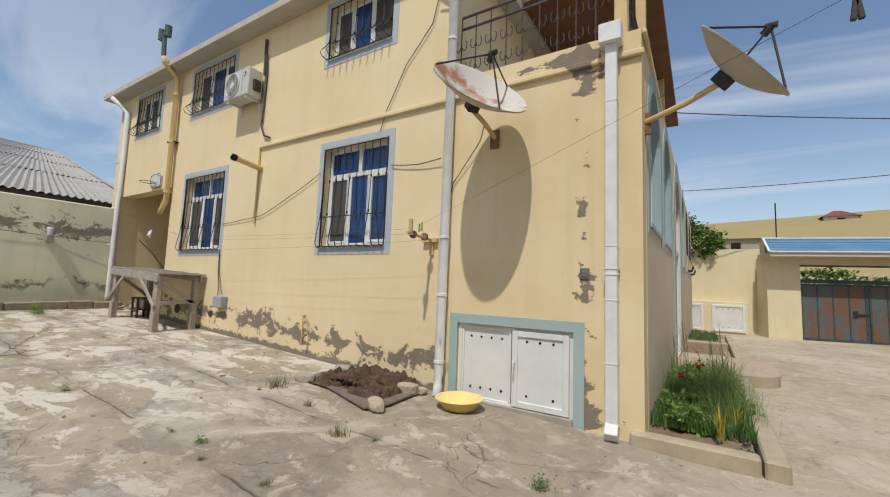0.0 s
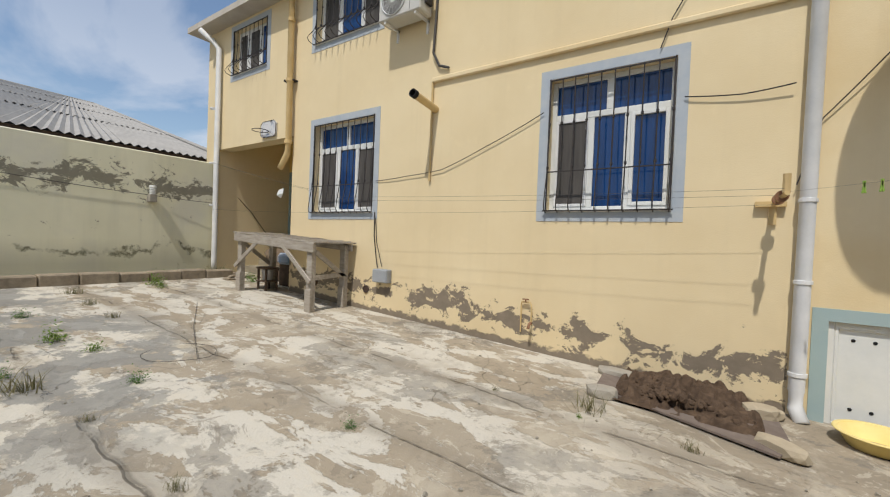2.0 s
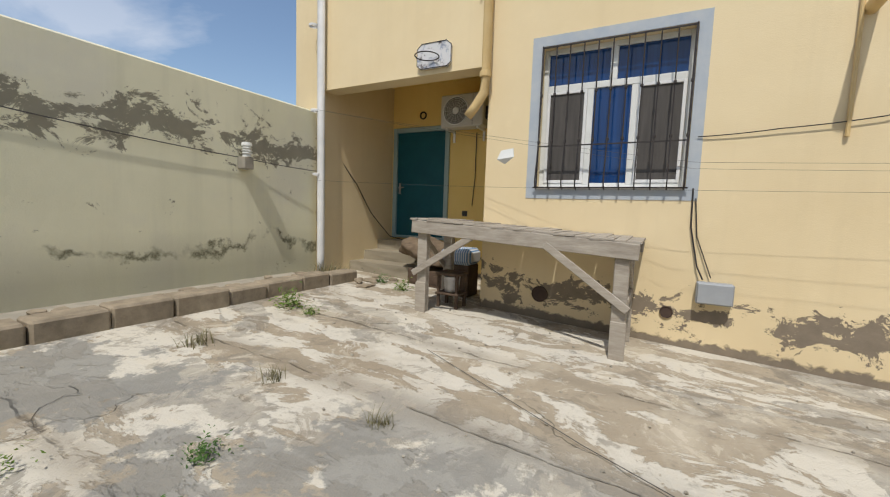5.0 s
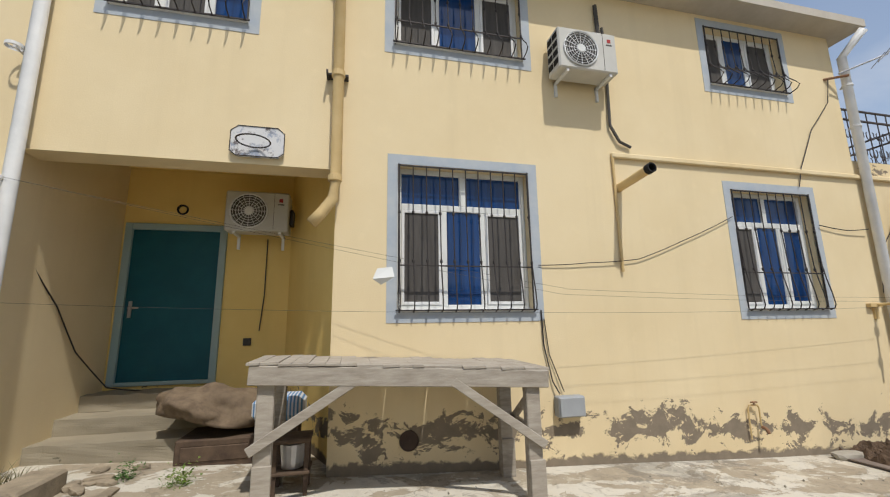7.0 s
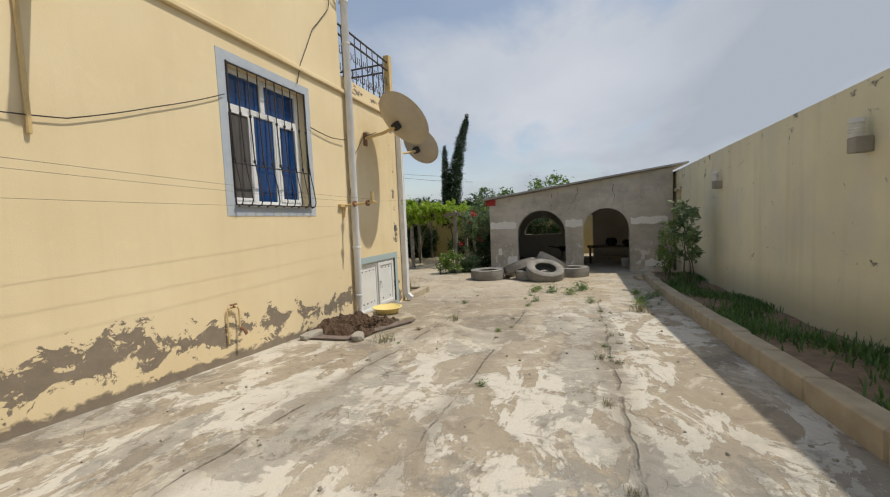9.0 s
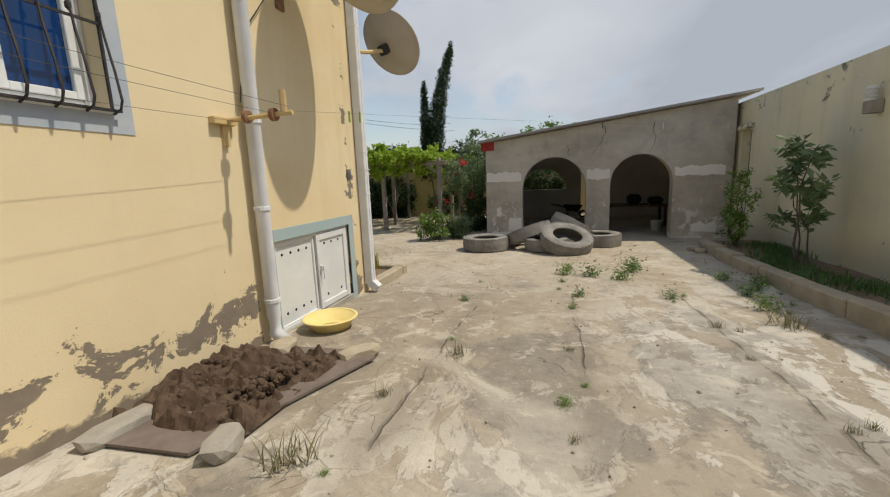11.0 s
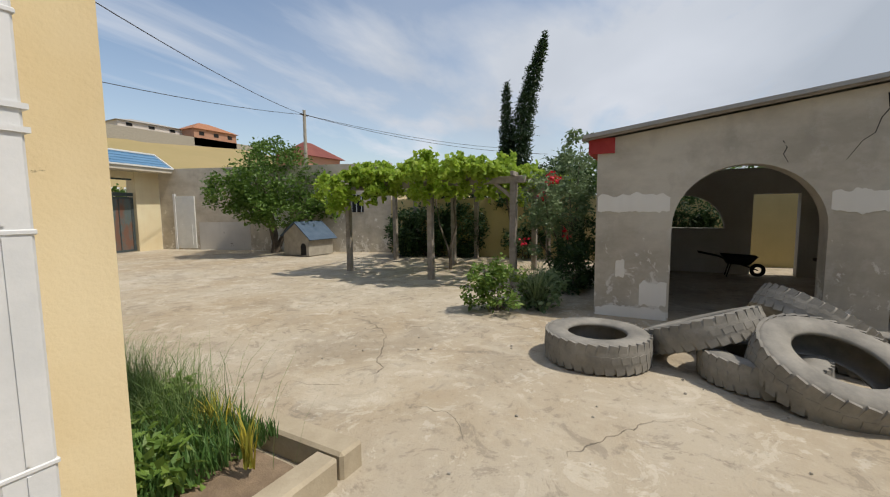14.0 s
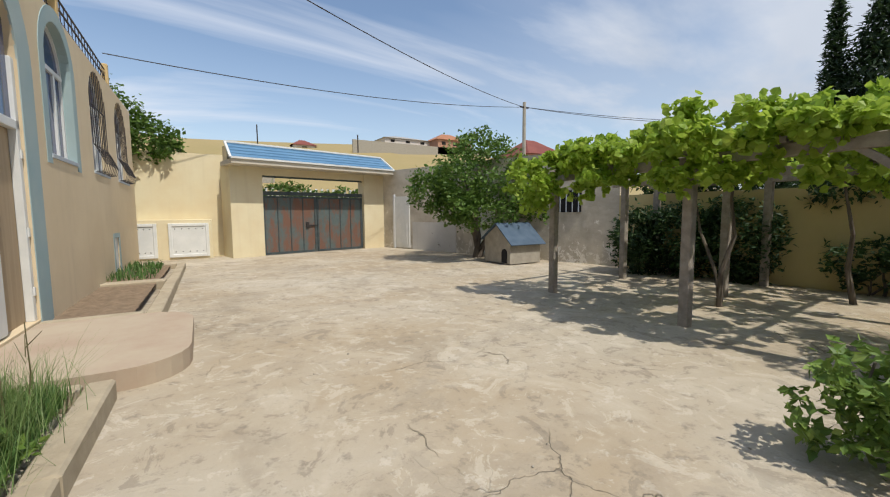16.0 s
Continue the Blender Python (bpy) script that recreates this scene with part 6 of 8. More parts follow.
for a, b in ((-1.1, -0.15), (0.15, 1.28)):
    d = part("door", boxes((a, a + 0.1, 20.30, 20.36, 0.08, 1.18), (b - 0.1, b, 20.30, 20.36, 0.08, 1.18), (a + 0.1, b - 0.1, 20.30, 20.36, 1.08, 1.18), (a + 0.1, b - 0.1, 20.30, 20.36, 0.08, 0.18), bevel=0.01), M_WHITE, t)
    part("panel", boxes((a + 0.1, b - 0.1, 20.325, 20.345, 0.18, 1.08)), M_WHITE, d)
    # near-black squares painted as shaded holes on the solid panel
    for z in (0.26, 1.0):
        for k in range(5):
            x = a + 0.18 + (b - a - 0.36) * k / 4
            part("air_hole", boxes((x - 0.014, x + 0.014, 20.318, 20.326, z - 0.014, z + 0.014)), M_DARK, d)

t.matrix_basis = Matrix.Translation((0.31, -0.23, 0)) @ t.matrix_basis

# steel gate
M_GATE = Mat("rusty_gate_paint", 0.7, 0.2)
nz = M_GATE.noise(2.0, 6, 0.65, M_GATE.scaled(1.6, 1, 0.6))
M_GATE.col(M_GATE.mix(M_GATE.step(nz, 0.43, 0.58), M_GATE.mix(M_GATE.noise(9, 4), (0.085, 0.12, 0.12), (0.14, 0.17, 0.165)), (0.19, 0.105, 0.075)))
M_GATE.bump(nz, 0.2, 0.01)
M_GATE = M_GATE.m
M_GATEBAR = simple("gate_bar_paint", (0.05, 0.07, 0.075), (0.09, 0.11, 0.11), 7, 0.6, 0.2)
t = thing("steel_gate", "double steel gate, grey-green paint over rust, shut", "gate", (4.96, 20.9, 0))
ga, gb, gz0, gz1 = 2.97, 6.96, 0.03, 2.10
for a, b in ((ga, 4.95), (4.97, gb)):
    lf = part("gate_leaf", boxes((a, a + 0.06, 20.86, 20.92, gz0, gz1), (b - 0.06, b, 20.86, 20.92, gz0, gz1), (a + 0.06, b - 0.06, 20.86, 20.92, gz1 - 0.07, gz1), (a + 0.06, b - 0.06, 20.86, 20.92, gz0, gz0 + 0.07)), M_GATEBAR, t)
    for k in range(4):
        xa = a + 0.06 + (b - a - 0.12) * k / 4
        xb = a + 0.06 + (b - a - 0.12) * (k + 1) / 4
        part("sheet", boxes((xa, xb - 0.02, 20.885, 20.895, gz0 + 0.07, gz1 - 0.07)), M_GATE, lf)
        part("rib", boxes((xb - 0.035, xb, 20.862, 20.885, gz0 + 0.07, gz1 - 0.07)), M_GATEBAR, lf)
part("top_rail", boxes((ga, gb, 20.85, 20.93, gz1 + 0.03, gz1 + 0.16)), M_GATEBAR, t)
part("lock", boxes((4.5, 4.62, 20.83, 20.86, 0.95, 1.15), (4.62, 4.95, 20.84, 20.86, 1.0, 1.05)), M_IRON, t)
part("lintel_bar", boxes((ga, gb, 20.86, 20.92, 2.74, 2.8)), M_GATEBAR, t)
t.matrix_basis = GATE_TURN @ t.matrix_basis

# gate canopy of blue tin
t = thing("gate_canopy", "blue tin canopy with white edging over the gate", "canopy", (4.9, 20.4, 3.2))
bm = bmesh.new()
fx0, fx1 = 1.75, 8.0
bx = [bm.verts.new(p) for p in ((fx0, 20.0, 3.32), (fx1, 20.0, 3.32), (fx1 - 0.2, 20.7, 3.88), (fx0 + 0.05, 20.7, 3.88))]
bm.faces.new(bx)
e = bmesh.ops.extrude_face_region(bm, geom=bm.faces[:])
bmesh.ops.translate(bm, verts=[q for q in e["geom"] if isinstance(q, bmesh.types.BMVert)], vec=(0, 0.05, -0.05))
roofp = part("tin_roof", bm, M_BLUETIN, t)
for k in range(5):
    f = (k + 0.5) / 5
    part("tin_fold", beam(bmesh.new(), (fx0 + 0.03, 20.0 + 0.7 * f, 3.325 + 0.56 * f), (fx1 - 0.05 - 0.15 * f, 20.0 + 0.7 * f, 3.325 + 0.56 * f), 0.03, 0.02), M_BLUETIN, roofp)
for a, b in (((fx0, 20.0, 3.33), (fx1, 20.0, 3.33)), ((fx0 + 0.05, 20.7, 3.9), (fx1 - 0.2, 20.7, 3.9)), ((fx0, 20.0, 3.33), (fx0 + 0.05, 20.7, 3.9)), ((fx1, 20.0, 3.33), (fx1 - 0.2, 20.7, 3.9))):
    part("white_edging", beam(bmesh.new(), a, b, 0.07, 0.06), M_WHITE, t)
part("soffit_box", boxes((fx0 + 0.02, fx1 - 0.02, 20.02, 21.2, 3.16, 3.30)), simple("cream_soffit", (0.5, 0.46, 0.38), (0.58, 0.53, 0.44), 3, 0.8), t)
part("ridge_back", boxes((fx0 + 0.1, fx1 - 0.2, 20.72, 21.2, 3.3, 3.8)), M_GATEWALL, t)
t.matrix_basis = Matrix.Translation((0, 0, -0.1)) @ GATE_TURN @ t.matrix_basis

# what shows over the gate: a pale fence and a hedge across the lane
t = thing("lane_fence", "pale picket fence across the lane", "fence", (5, 26, 0.5))
for z in (1.4, 2.3):
    part("rail", boxes((-4, 14, 26.0, 26.06, z, z + 0.08)), M_WHITE, t)
first = None
for k in range(60):
    if first is None:
        first = part("picket", boxes((-4, -3.88, 25.95, 26.0, 0.3, 2.75)), M_WHITE, t)
    else:
        o = new("picket", first.data)
        o.parent, o.matrix_parent_inverse = t, t.matrix_basis.inverted()
        o.location = (0.3 * k, 0, 0)

# outhouse door and whitewash
d = Vector((11.3 - 8.16, 11.6 - 20.85, 0)).normalized()
nrm = Vector((d.y, -d.x, 0))
if nrm.x > 0:
    nrm = -nrm


def on_annex(s, out, z):
    return Vector((8.16, 20.85, 0)) + d * s + nrm * out + Vector((0, 0, z))


def annex_panel(bm, s0, s1, z0, z1, o0, o1):
    q = [on_annex(s, o, z) for s in (s0, s1) for o in (o0, o1) for z in (z0, z1)]
    v = [bm.verts.new(p) for p in q]
    for f in ((0, 1, 3, 2), (4, 5, 7, 6), (0, 1, 5, 4), (2, 3, 7, 6), (0, 2, 6, 4), (1, 3, 7, 5)):
        bm.faces.new([v[k] for k in f])
    return bm


t = thing("door_4", "white panelled outhouse door", "door", on_annex(1.0, 0, 0), kind="structure")
part("door_leaf", annex_panel(bmesh.new(), 0.75, 1.6, 0.05, 2.15, 0.0, 0.05), M_WHITE, t)
part("door_frame", annex_panel(bmesh.new(), 0.66, 0.75, 0.0, 2.24, 0.0, 0.07), M_PIPEW, t)
part("panel", annex_panel(bmesh.new(), 0.88, 1.47, 0.2, 1.0, 0.05, 0.065), M_WHITE, t)
t = thing("door_5", "white outhouse door half hidden by a tree", "door", on_annex(5.2, 0, 0), kind="structure")
part("door_leaf", annex_panel(bmesh.new(), 4.9, 5.7, 0.05, 2.0, 0.0, 0.05), M_WHITE, t)
setting("whitewash_panel", annex_panel(bmesh.new(), 1.75, 4.0, -0.1, 1.1, 0.0, 0.02), plaster("patchy_whitewash", (0.62, 0.6, 0.56), (0.5, 0.49, 0.46), (0.2, 0.19, 0.17), (0.28, 0.26, 0.23), patches=0.12), "patchy whitewashed foot of the outhouse wall", "wall")
t = thing("window_11", "small outhouse window with pale bars", "window", on_annex(7.4, 0, 1.4), kind="structure")
# solid near-black panel coloured as the shaded opening behind the bars
part("window_frame", annex_panel(bmesh.new(), 8.0, 8.7, 1.45, 2.1, 0.0, 0.04), M_DARK, t)
for k in range(4):
    part("bar", annex_panel(bmesh.new(), 8.05 + 0.19 * k, 8.075 + 0.19 * k, 1.45, 2.1, 0.04, 0.06), M_SURROUND, t)

# dog house
M_DOGROOF = simple("dull_blue_tin", (0.05, 0.085, 0.13), (0.09, 0.13, 0.18), 4, 0.6)
t = thing("dog_house", "grey rendered dog house with a blue tin roof", "dog house", (7.9, 12.4, 0))
dz = g(7.9, 12.4) - 0.02
bm = bmesh.new()
prof = [(11.75, dz), (12.95, dz), (12.95, dz + 0.72), (12.35, dz + 1.12), (11.75, dz + 0.62)]
fr, bk = [bm.verts.new((7.35, y, z)) for y, z in prof], [bm.verts.new((8.5, y, z)) for y, z in prof]
bm.faces.new(fr), bm.faces.new(bk)
for i in range(5):
    bm.faces.new((fr[i], fr[(i + 1) % 5], bk[(i + 1) % 5], bk[i]))
part("body", bm, M_CONC, t)
# no opening is cut: a near-black arch on the front paints its shade
bm = bmesh.new()
r, cy = 0.13, 12.0
vs = [(7.345, cy - r, dz + 0.02)] + [(7.345, cy - r * math.cos(a), dz + 0.3 + r * math.sin(a)) for a in [math.pi * k / 10 for k in range(11)]] + [(7.345, cy + r, dz + 0.02)]
bm.faces.new([bm.verts.new(p) for p in vs])
e = bmesh.ops.extrude_face_region(bm, geom=bm.faces[:])
bmesh.ops.translate(bm, verts=[q for q in e["geom"] if isinstance(q, bmesh.types.BMVert)], vec=(0.004, 0, 0))
part("entrance", bm, M_DARK, t, "dark arched sheet for the shade in the entrance")
bm = bmesh.new()
beam(bm, (7.95, 11.62, dz + 0.54), (7.95, 12.37, dz + 1.16), 1.32, 0.035, 0.004)
part("roof", bm, M_DOGROOF, t)
bm = bmesh.new()
beam(bm, (7.95, 13.08, dz + 0.66), (7.95, 12.37, dz + 1.16), 1.32, 0.035, 0.004)
part("roof", bm, M_DOGROOF, t)

t.matrix_basis = Matrix.Translation((1.5, 1.55, 0.06)) @ t.matrix_basis

# ---- shed details ----
M_BANDP = plaster("pale_band", (0.84, 0.81, 0.74), (0.74, 0.70, 0.62), (0.4, 0.37, 0.32), (0.45, 0.42, 0.37), patches=0.07)
bm = bmesh.new()


def ragged(bm, x, y0, y1, z0, z1, seed, n=22):
    """A thin skim of plaster with an uneven outline on the shed's front."""
    top, bot = [], []
    for k in range(n + 1):
        y = y0 + (y1 - y0) * k / n
        half = (z1 - z0) / 2 * min(1.0, 0.82 + 2.5 * min(k, n - k) / n)
        mid = (z0 + z1) / 2
        hi_ = mid + half + 0.06 * noise.noise((y * 7, seed, 0)) + 0.035 * noise.noise((y * 25, seed, 1))
        lo_ = mid - half + 0.03 * noise.noise((y * 6, seed, 5)) + 0.035 * noise.noise((y * 22, seed, 7))
        top.append((y, max(hi_, lo_ + 0.015))), bot.append((y, lo_))
    for k in range(n):
        q = [(x, *top[k]), (x, *top[k + 1]), (x, *bot[k + 1]), (x, *bot[k])]
        f, b2 = [bm.verts.new(p) for p in q], [bm.verts.new((p[0] + 0.012, p[1], p[2])) for p in q]
        bm.faces.new(f)
        for a in range(4):
            bm.faces.new((f[a], f[(a + 1) % 4], b2[(a + 1) % 4], b2[a]))
    return bm


for k, (a, b, za, zb) in enumerate(((2.66, 3.58, 1.44, 1.68), (0.47, 1.02, 1.43, 1.67), (-2.05, -0.99, 1.44, 1.68), (2.66, 3.58, -0.3, 0.08), (2.66, 3.0, 0.12, 0.46), (-1.95, -1.4, 0.1, 0.3), (3.2, 3.32, 0.5, 0.75))):
    tagged(part("plaster_patch", ragged(bmesh.new(), SHED_X - 0.008, a, b, za, zb, k * 3.7), M_BANDP), "pale skim of plaster on the grey shed front", "plaster patch", "", "structure")
bm = bmesh.new()
for (a, b, c, d2) in ARCHES:
    cy, r = (a + b) / 2, (b - a) / 2
    for k in range(20):
        a0, a1 = math.pi * k / 20, math.pi * (k + 1) / 20
        q = [(SHED_X - 0.006, cy - rr * math.cos(an), d2 - r + rr * math.sin(an)) for rr, an in ((r, a0), (r, a1), (r + 0.05 + 0.03 * noise.noise((k, a, 0)), a1), (r + 0.05 + 0.03 * noise.noise((k - 1, a, 0)), a0))]
        f, b2 = [bm.verts.new(p) for p in q], [bm.verts.new((p[0] + 0.01, p[1], p[2])) for p in q]
        bm.faces.new(f)
        bm.faces.new((f[0], f[1], b2[1], b2[0])), bm.faces.new((f[2], f[3], b2[3], b2[2]))
setting("trim_arches", bm, M_SHED, "pale plaster edging round the shed arches", "trim")
for pts in (((1.5, 2.28), (1.46, 2.2), (1.49, 2.12), (1.44, 2.02)), ((0.62, 2.72), (0.6, 2.55), (0.66, 2.46), (0.7, 2.3), (0.8, 2.22), (0.92, 2.02)), ((-0.5, 2.75), (-0.46, 2.55), (-0.54, 2.4), (-0.5, 2.2), (-0.42, 2.05))):
    tagged(part("wall_crack", tube(bmesh.new(), [(SHED_X + 0.002, y, z) for y, z in pts], 0.008, 5, 0.004), M_DARK), "dark crack in the shed render over an arch", "crack", "", "structure")
tagged(part("red_board", boxes((SHED_X - 0.03, SHED_X + 0.02, 3.37, 3.72, 2.27, 2.485), (SHED_X + 0.02, SHED_X + 0.8, 3.6, 3.72, 2.27, 2.485)), M_RED), "red painted board under the shed roof corner", "board")
tagged(part("roof_edge_timber", beam(bmesh.new(), (SHED_X - 0.12, 3.8, 2.47), (SHED_X - 0.12, -2.55, 3.24), 0.06, 0.05), M_TIMBER), "weathered timber along the shed roof edge", "timber")

# south wall door
t = thing("door_6", "dark teal door in the yard wall", "door", (4.7, -2.4, 0), kind="structure")
part("door_leaf", boxes((SDOOR[0] + 0.02, SDOOR[1] - 0.02, -2.5, -2.46, -0.2, SDOOR[3] - 0.02)), M_TEAL, t)
part("lintel", boxes((SDOOR[0] - 0.12, SDOOR[1] + 0.12, -2.3, -2.22, SDOOR[3], SDOOR[3] + 0.1), bevel=0.02), M_YARD, t)

# work table, bucket and wheelbarrow inside
t = thing("work_table", "old dark wooden table inside the shed", "table", (8.0, -0.9, -0.2))
part("tabletop", boxes((7.6, 8.5, -1.5, 0.3, 0.52, 0.57), bevel=0.008), M_OLDWOOD, t)
for x in (7.65, 8.38):
    for y in (-1.44, 0.16):
        part("leg", boxes((x, x + 0.07, y, y + 0.07, -0.1, 0.52)), M_OLDWOOD, t)
for x, y, w, h in ((8.2, -0.6, 0.35, 0.3), (8.1, -1.2, 0.5, 0.22)):
    tagged(part("dark_bundle", boxes((x - w / 2, x + w / 2, y - 0.2, y + 0.2, 0.572, 0.572 + h), bevel=0.08), M_DARK), "dark bundle lying on the shed table", "bundle")
t = thing("paint_bucket", "white plastic bucket on the shed floor", "bucket", (6.72, -0.97, -0.09))
bm = bmesh.new()
lathe(bm, [(0.001, 0), (0.12, 0), (0.15, 0.27), (0.158, 0.275), (0.158, 0.29), (0.14, 0.29), (0.11, 0.02), (0.001, 0.015)], Matrix.Translation((6.72, -0.97, -0.09)), 24)
part("pail", bm, M_WHITE, t, "", True)
# barrow seen against the light: its shaded silhouette is put into the near-black colour
t = barrow = thing("wheelbarrow", "steel wheelbarrow standing in the shed, near-black as a silhouette", "wheelbarrow", (9.9, 1.3, -0.22))
bm = bmesh.new()
q = [(9.6, 0.75, 0.42), (9.6, 1.65, 0.46), (10.15, 1.65, 0.46), (10.15, 0.75, 0.42)]
w = [(9.72, 0.95, 0.14), (9.72, 1.5, 0.18), (10.03, 1.5, 0.18), (10.03, 0.95, 0.14)]
a, b = [bm.verts.new(p) for p in q], [bm.verts.new(p) for p in w]
bm.faces.new(b)
for k in range(4):
    bm.faces.new((a[k], a[(k + 1) % 4], b[(k + 1) % 4], b[k]))
part("tray", bm, M_DARK, t)
bm = bmesh.new()
lathe(bm, [(0.1, -0.05), (0.19, -0.05), (0.2, 0), (0.19, 0.05), (0.1, 0.05), (0.1, -0.05)], pose(9.88, 0.72, 0.0, 0, 90, 0), 20)
part("wheel", bm, M_DARK, t)
for x in (9.68, 10.08):
    part("handle", tube(bmesh.new(), [(9.88 + (x - 9.88) * 0.3, 0.72, 0.0), (x, 1.3, 0.22), (x, 1.75, 0.4), (x, 2.25, 0.5)], 0.018, 6), M_DARK, t)
    part("leg", tube(bmesh.new(), [(x, 1.4, 0.2), (x, 1.5, -0.22)], 0.016, 6), M_DARK, t)

barrow.matrix_basis = Matrix.Translation((10.1, 1.25, -0.07)) @ Matrix.Diagonal((0.75, 0.75, 0.75, 1))

# ---- tyres ----
def tyre(label, m, r=0.5, w=0.29, seed=0):
    """Truck tyre: rounded carcass with bead and open middle, lug blocks round the tread."""
    t = thing("tyre", label, "tyre", (0, 0, 0), "heap of old tyres")
    rim = r * 0.54
    prof = [(rim, -w * 0.36), (rim + 0.015, -w * 0.44), (r * 0.74, -w * 0.5), (r * 0.9, -w * 0.48), (r * 0.965, -w * 0.40), (r * 0.985, -w * 0.2), (r * 0.99, 0), (r * 0.985, w * 0.2), (r * 0.965, w * 0.40), (r * 0.9, w * 0.48), (r * 0.74, w * 0.5), (rim + 0.015, w * 0.44), (rim, w * 0.36), (rim + 0.01, w * 0.33), (r * 0.72, w * 0.42), (r * 0.9, w * 0.3), (r * 0.92, 0), (r * 0.9, -w * 0.3), (r * 0.72, -w * 0.42), (rim + 0.01, -w * 0.33), (rim, -w * 0.36)]
    bm = bmesh.new()
    lathe(bm, prof, None, 44)
    part("carcass", bm, M_RUBBER, t, "", True)
    bm = bmesh.new()
    n = 34
    for k in range(n):
        for row, (z, half) in enumerate(((-w * 0.3, w * 0.155), (0, w * 0.11), (w * 0.3, w * 0.155))):
            a = 2 * math.pi * (k + (0.5 if row == 1 else 0.12 * row) + 0.12 * noise.noise((k * 1.7, row, seed))) / n
            mm_ = pose(0, 0, 0, 0, 0, math.degrees(a)) @ Matrix.Translation((r * 0.985 - 0.006 * (row != 1), 0, z)) @ pose(0, 0, 0, 12 if row == 0 else -12 if row == 2 else 8)
            box(bm, -0.02, 0.004, -math.pi * r / n * 0.78, math.pi * r / n * 0.78, -half, half, 0, mm_)
    part("tread", bm, M_RUBBER, t, "worn lug tread")
    t.matrix_basis = m
    return t


tg = g(2.8, 3.2)
tyre("grey dusty truck tyre lying flat beside the heap", pose(3.2, 3.3, tg + 0.155, 0, 0, 10), 0.52, 0.3)
tyre("dark truck tyre lying flat under a leaning one", pose(3.25, 1.95, g(3.2, 2) + 0.145, 0, 0, 50), 0.48, 0.27)
tyre("large grey truck tyre leaning on the heap", pose(3.0, 1.54, 0.22, 11, -20, 0), 0.55, 0.3)
tyre("dusty truck tyre lying flat at the heap's edge", pose(4.05, 0.82, g(4.0, 0.8) + 0.145, 0, 0, 80), 0.52, 0.28)
tyre("grey truck tyre tilted against the heap", pose(3.6, 2.35, 0.27, -20, 12, 0), 0.53, 0.27)
tyre("grey truck tyre tilted behind the heap", pose(4.1, 1.4, 0.34, 30, 16, 0), 0.52, 0.27)

# ---- pergola ----
t = thing("pergola", "weathered grey timber pergola carrying a grape vine", "pergola", (8.4, 7.6, -0.15))
POSTS = [(6.68, 5.35), (6.83, 7.34), (7.11, 9.97), (9.3, 5.65), (9.39, 8.05), (9.65, 10.27), (11.15, 8.1), (11.2, 5.75), (11.1, 10.4)]
for x, y in POSTS:
    part("post", boxes((x - 0.065, x + 0.065, y - 0.065, y + 0.065, g(x, y) - 0.05, 2.08), bevel=0.012), M_TIMBER, t)
for pts3 in (((6.64, 5.1), (7.14, 10.3)), ((9.28, 5.4), (9.68, 10.6)), ((11.2, 5.5), (11.1, 10.6))):
    part("rail", beam(bmesh.new(), (*pts3[0], 2.08), (*pts3[1], 2.08), 0.1, 0.14, 0.01), M_TIMBER, t)
for pts3 in (((6.5, 5.33), (11.4, 5.75)), ((6.6, 7.3), (11.4, 8.1)), ((6.8, 9.94), (11.4, 10.4)), ((6.55, 6.3), (11.4, 6.9)), ((6.75, 8.6), (11.4, 9.2))):
    part("cross_beam", beam(bmesh.new(), (*pts3[0], 2.19), (*pts3[1], 2.19), 0.07, 0.09, 0.008), M_TIMBER, t)
for x, y in POSTS[:2]:
    part("brace", beam(bmesh.new(), (x, y, 1.70), (x + 0.03, y + 0.42, 2.04), 0.05, 0.07, 0.006), M_TIMBER, t)

# ---- utility pole and wires ----
t = thing("utility_pole", "grey concrete utility pole carrying wires", "utility pole", (17.5, 22.4, 1.0))
part("shaft", tube(bmesh.new(), [(17.5, 22.4, 0.0), (17.5, 22.4, 7.72)], 0.13, 10, 0.09), M_CONC, t)
part("cross_arm", boxes((17.2, 17.8, 22.35, 22.45, 7.40, 7.47)), M_IRON, t)
PT = (17.5, 22.4, 7.45)
for label, pts4, sag in (("overhead wire from the pole to the terrace", [PT, (-0.65, 18.7, 5.75)], 0.02), ("overhead wire from the pole over the yard", [PT, (-0.75, 12.1, 6.55)], 0.02), ("overhead wire from the pole along the lane", [PT, (32, 14, 6.6)], 0.02), ("overhead wire from the pole to a neighbour", [PT, (28, 10, 5.4)], 0.03)):
    cable(label, pts4, 0.014, sag, M_IRON, "overhead_wire", 24)

# ---- hillside beyond the lane ----
M_REDROOF = simple("red_tile_roof", (0.17, 0.05, 0.04), (0.24, 0.08, 0.06), 0.8, 0.8)
M_ORANGEROOF = simple("orange_tile_roof", (0.33, 0.14, 0.07), (0.4, 0.19, 0.1), 0.8, 0.8)
M_BRICK = simple("far_brick", (0.36, 0.19, 0.13), (0.44, 0.26, 0.18), 0.9, 0.9)
M_STUCCO = simple("far_stucco", (0.6, 0.55, 0.5), (0.68, 0.62, 0.56), 0.6, 0.9)


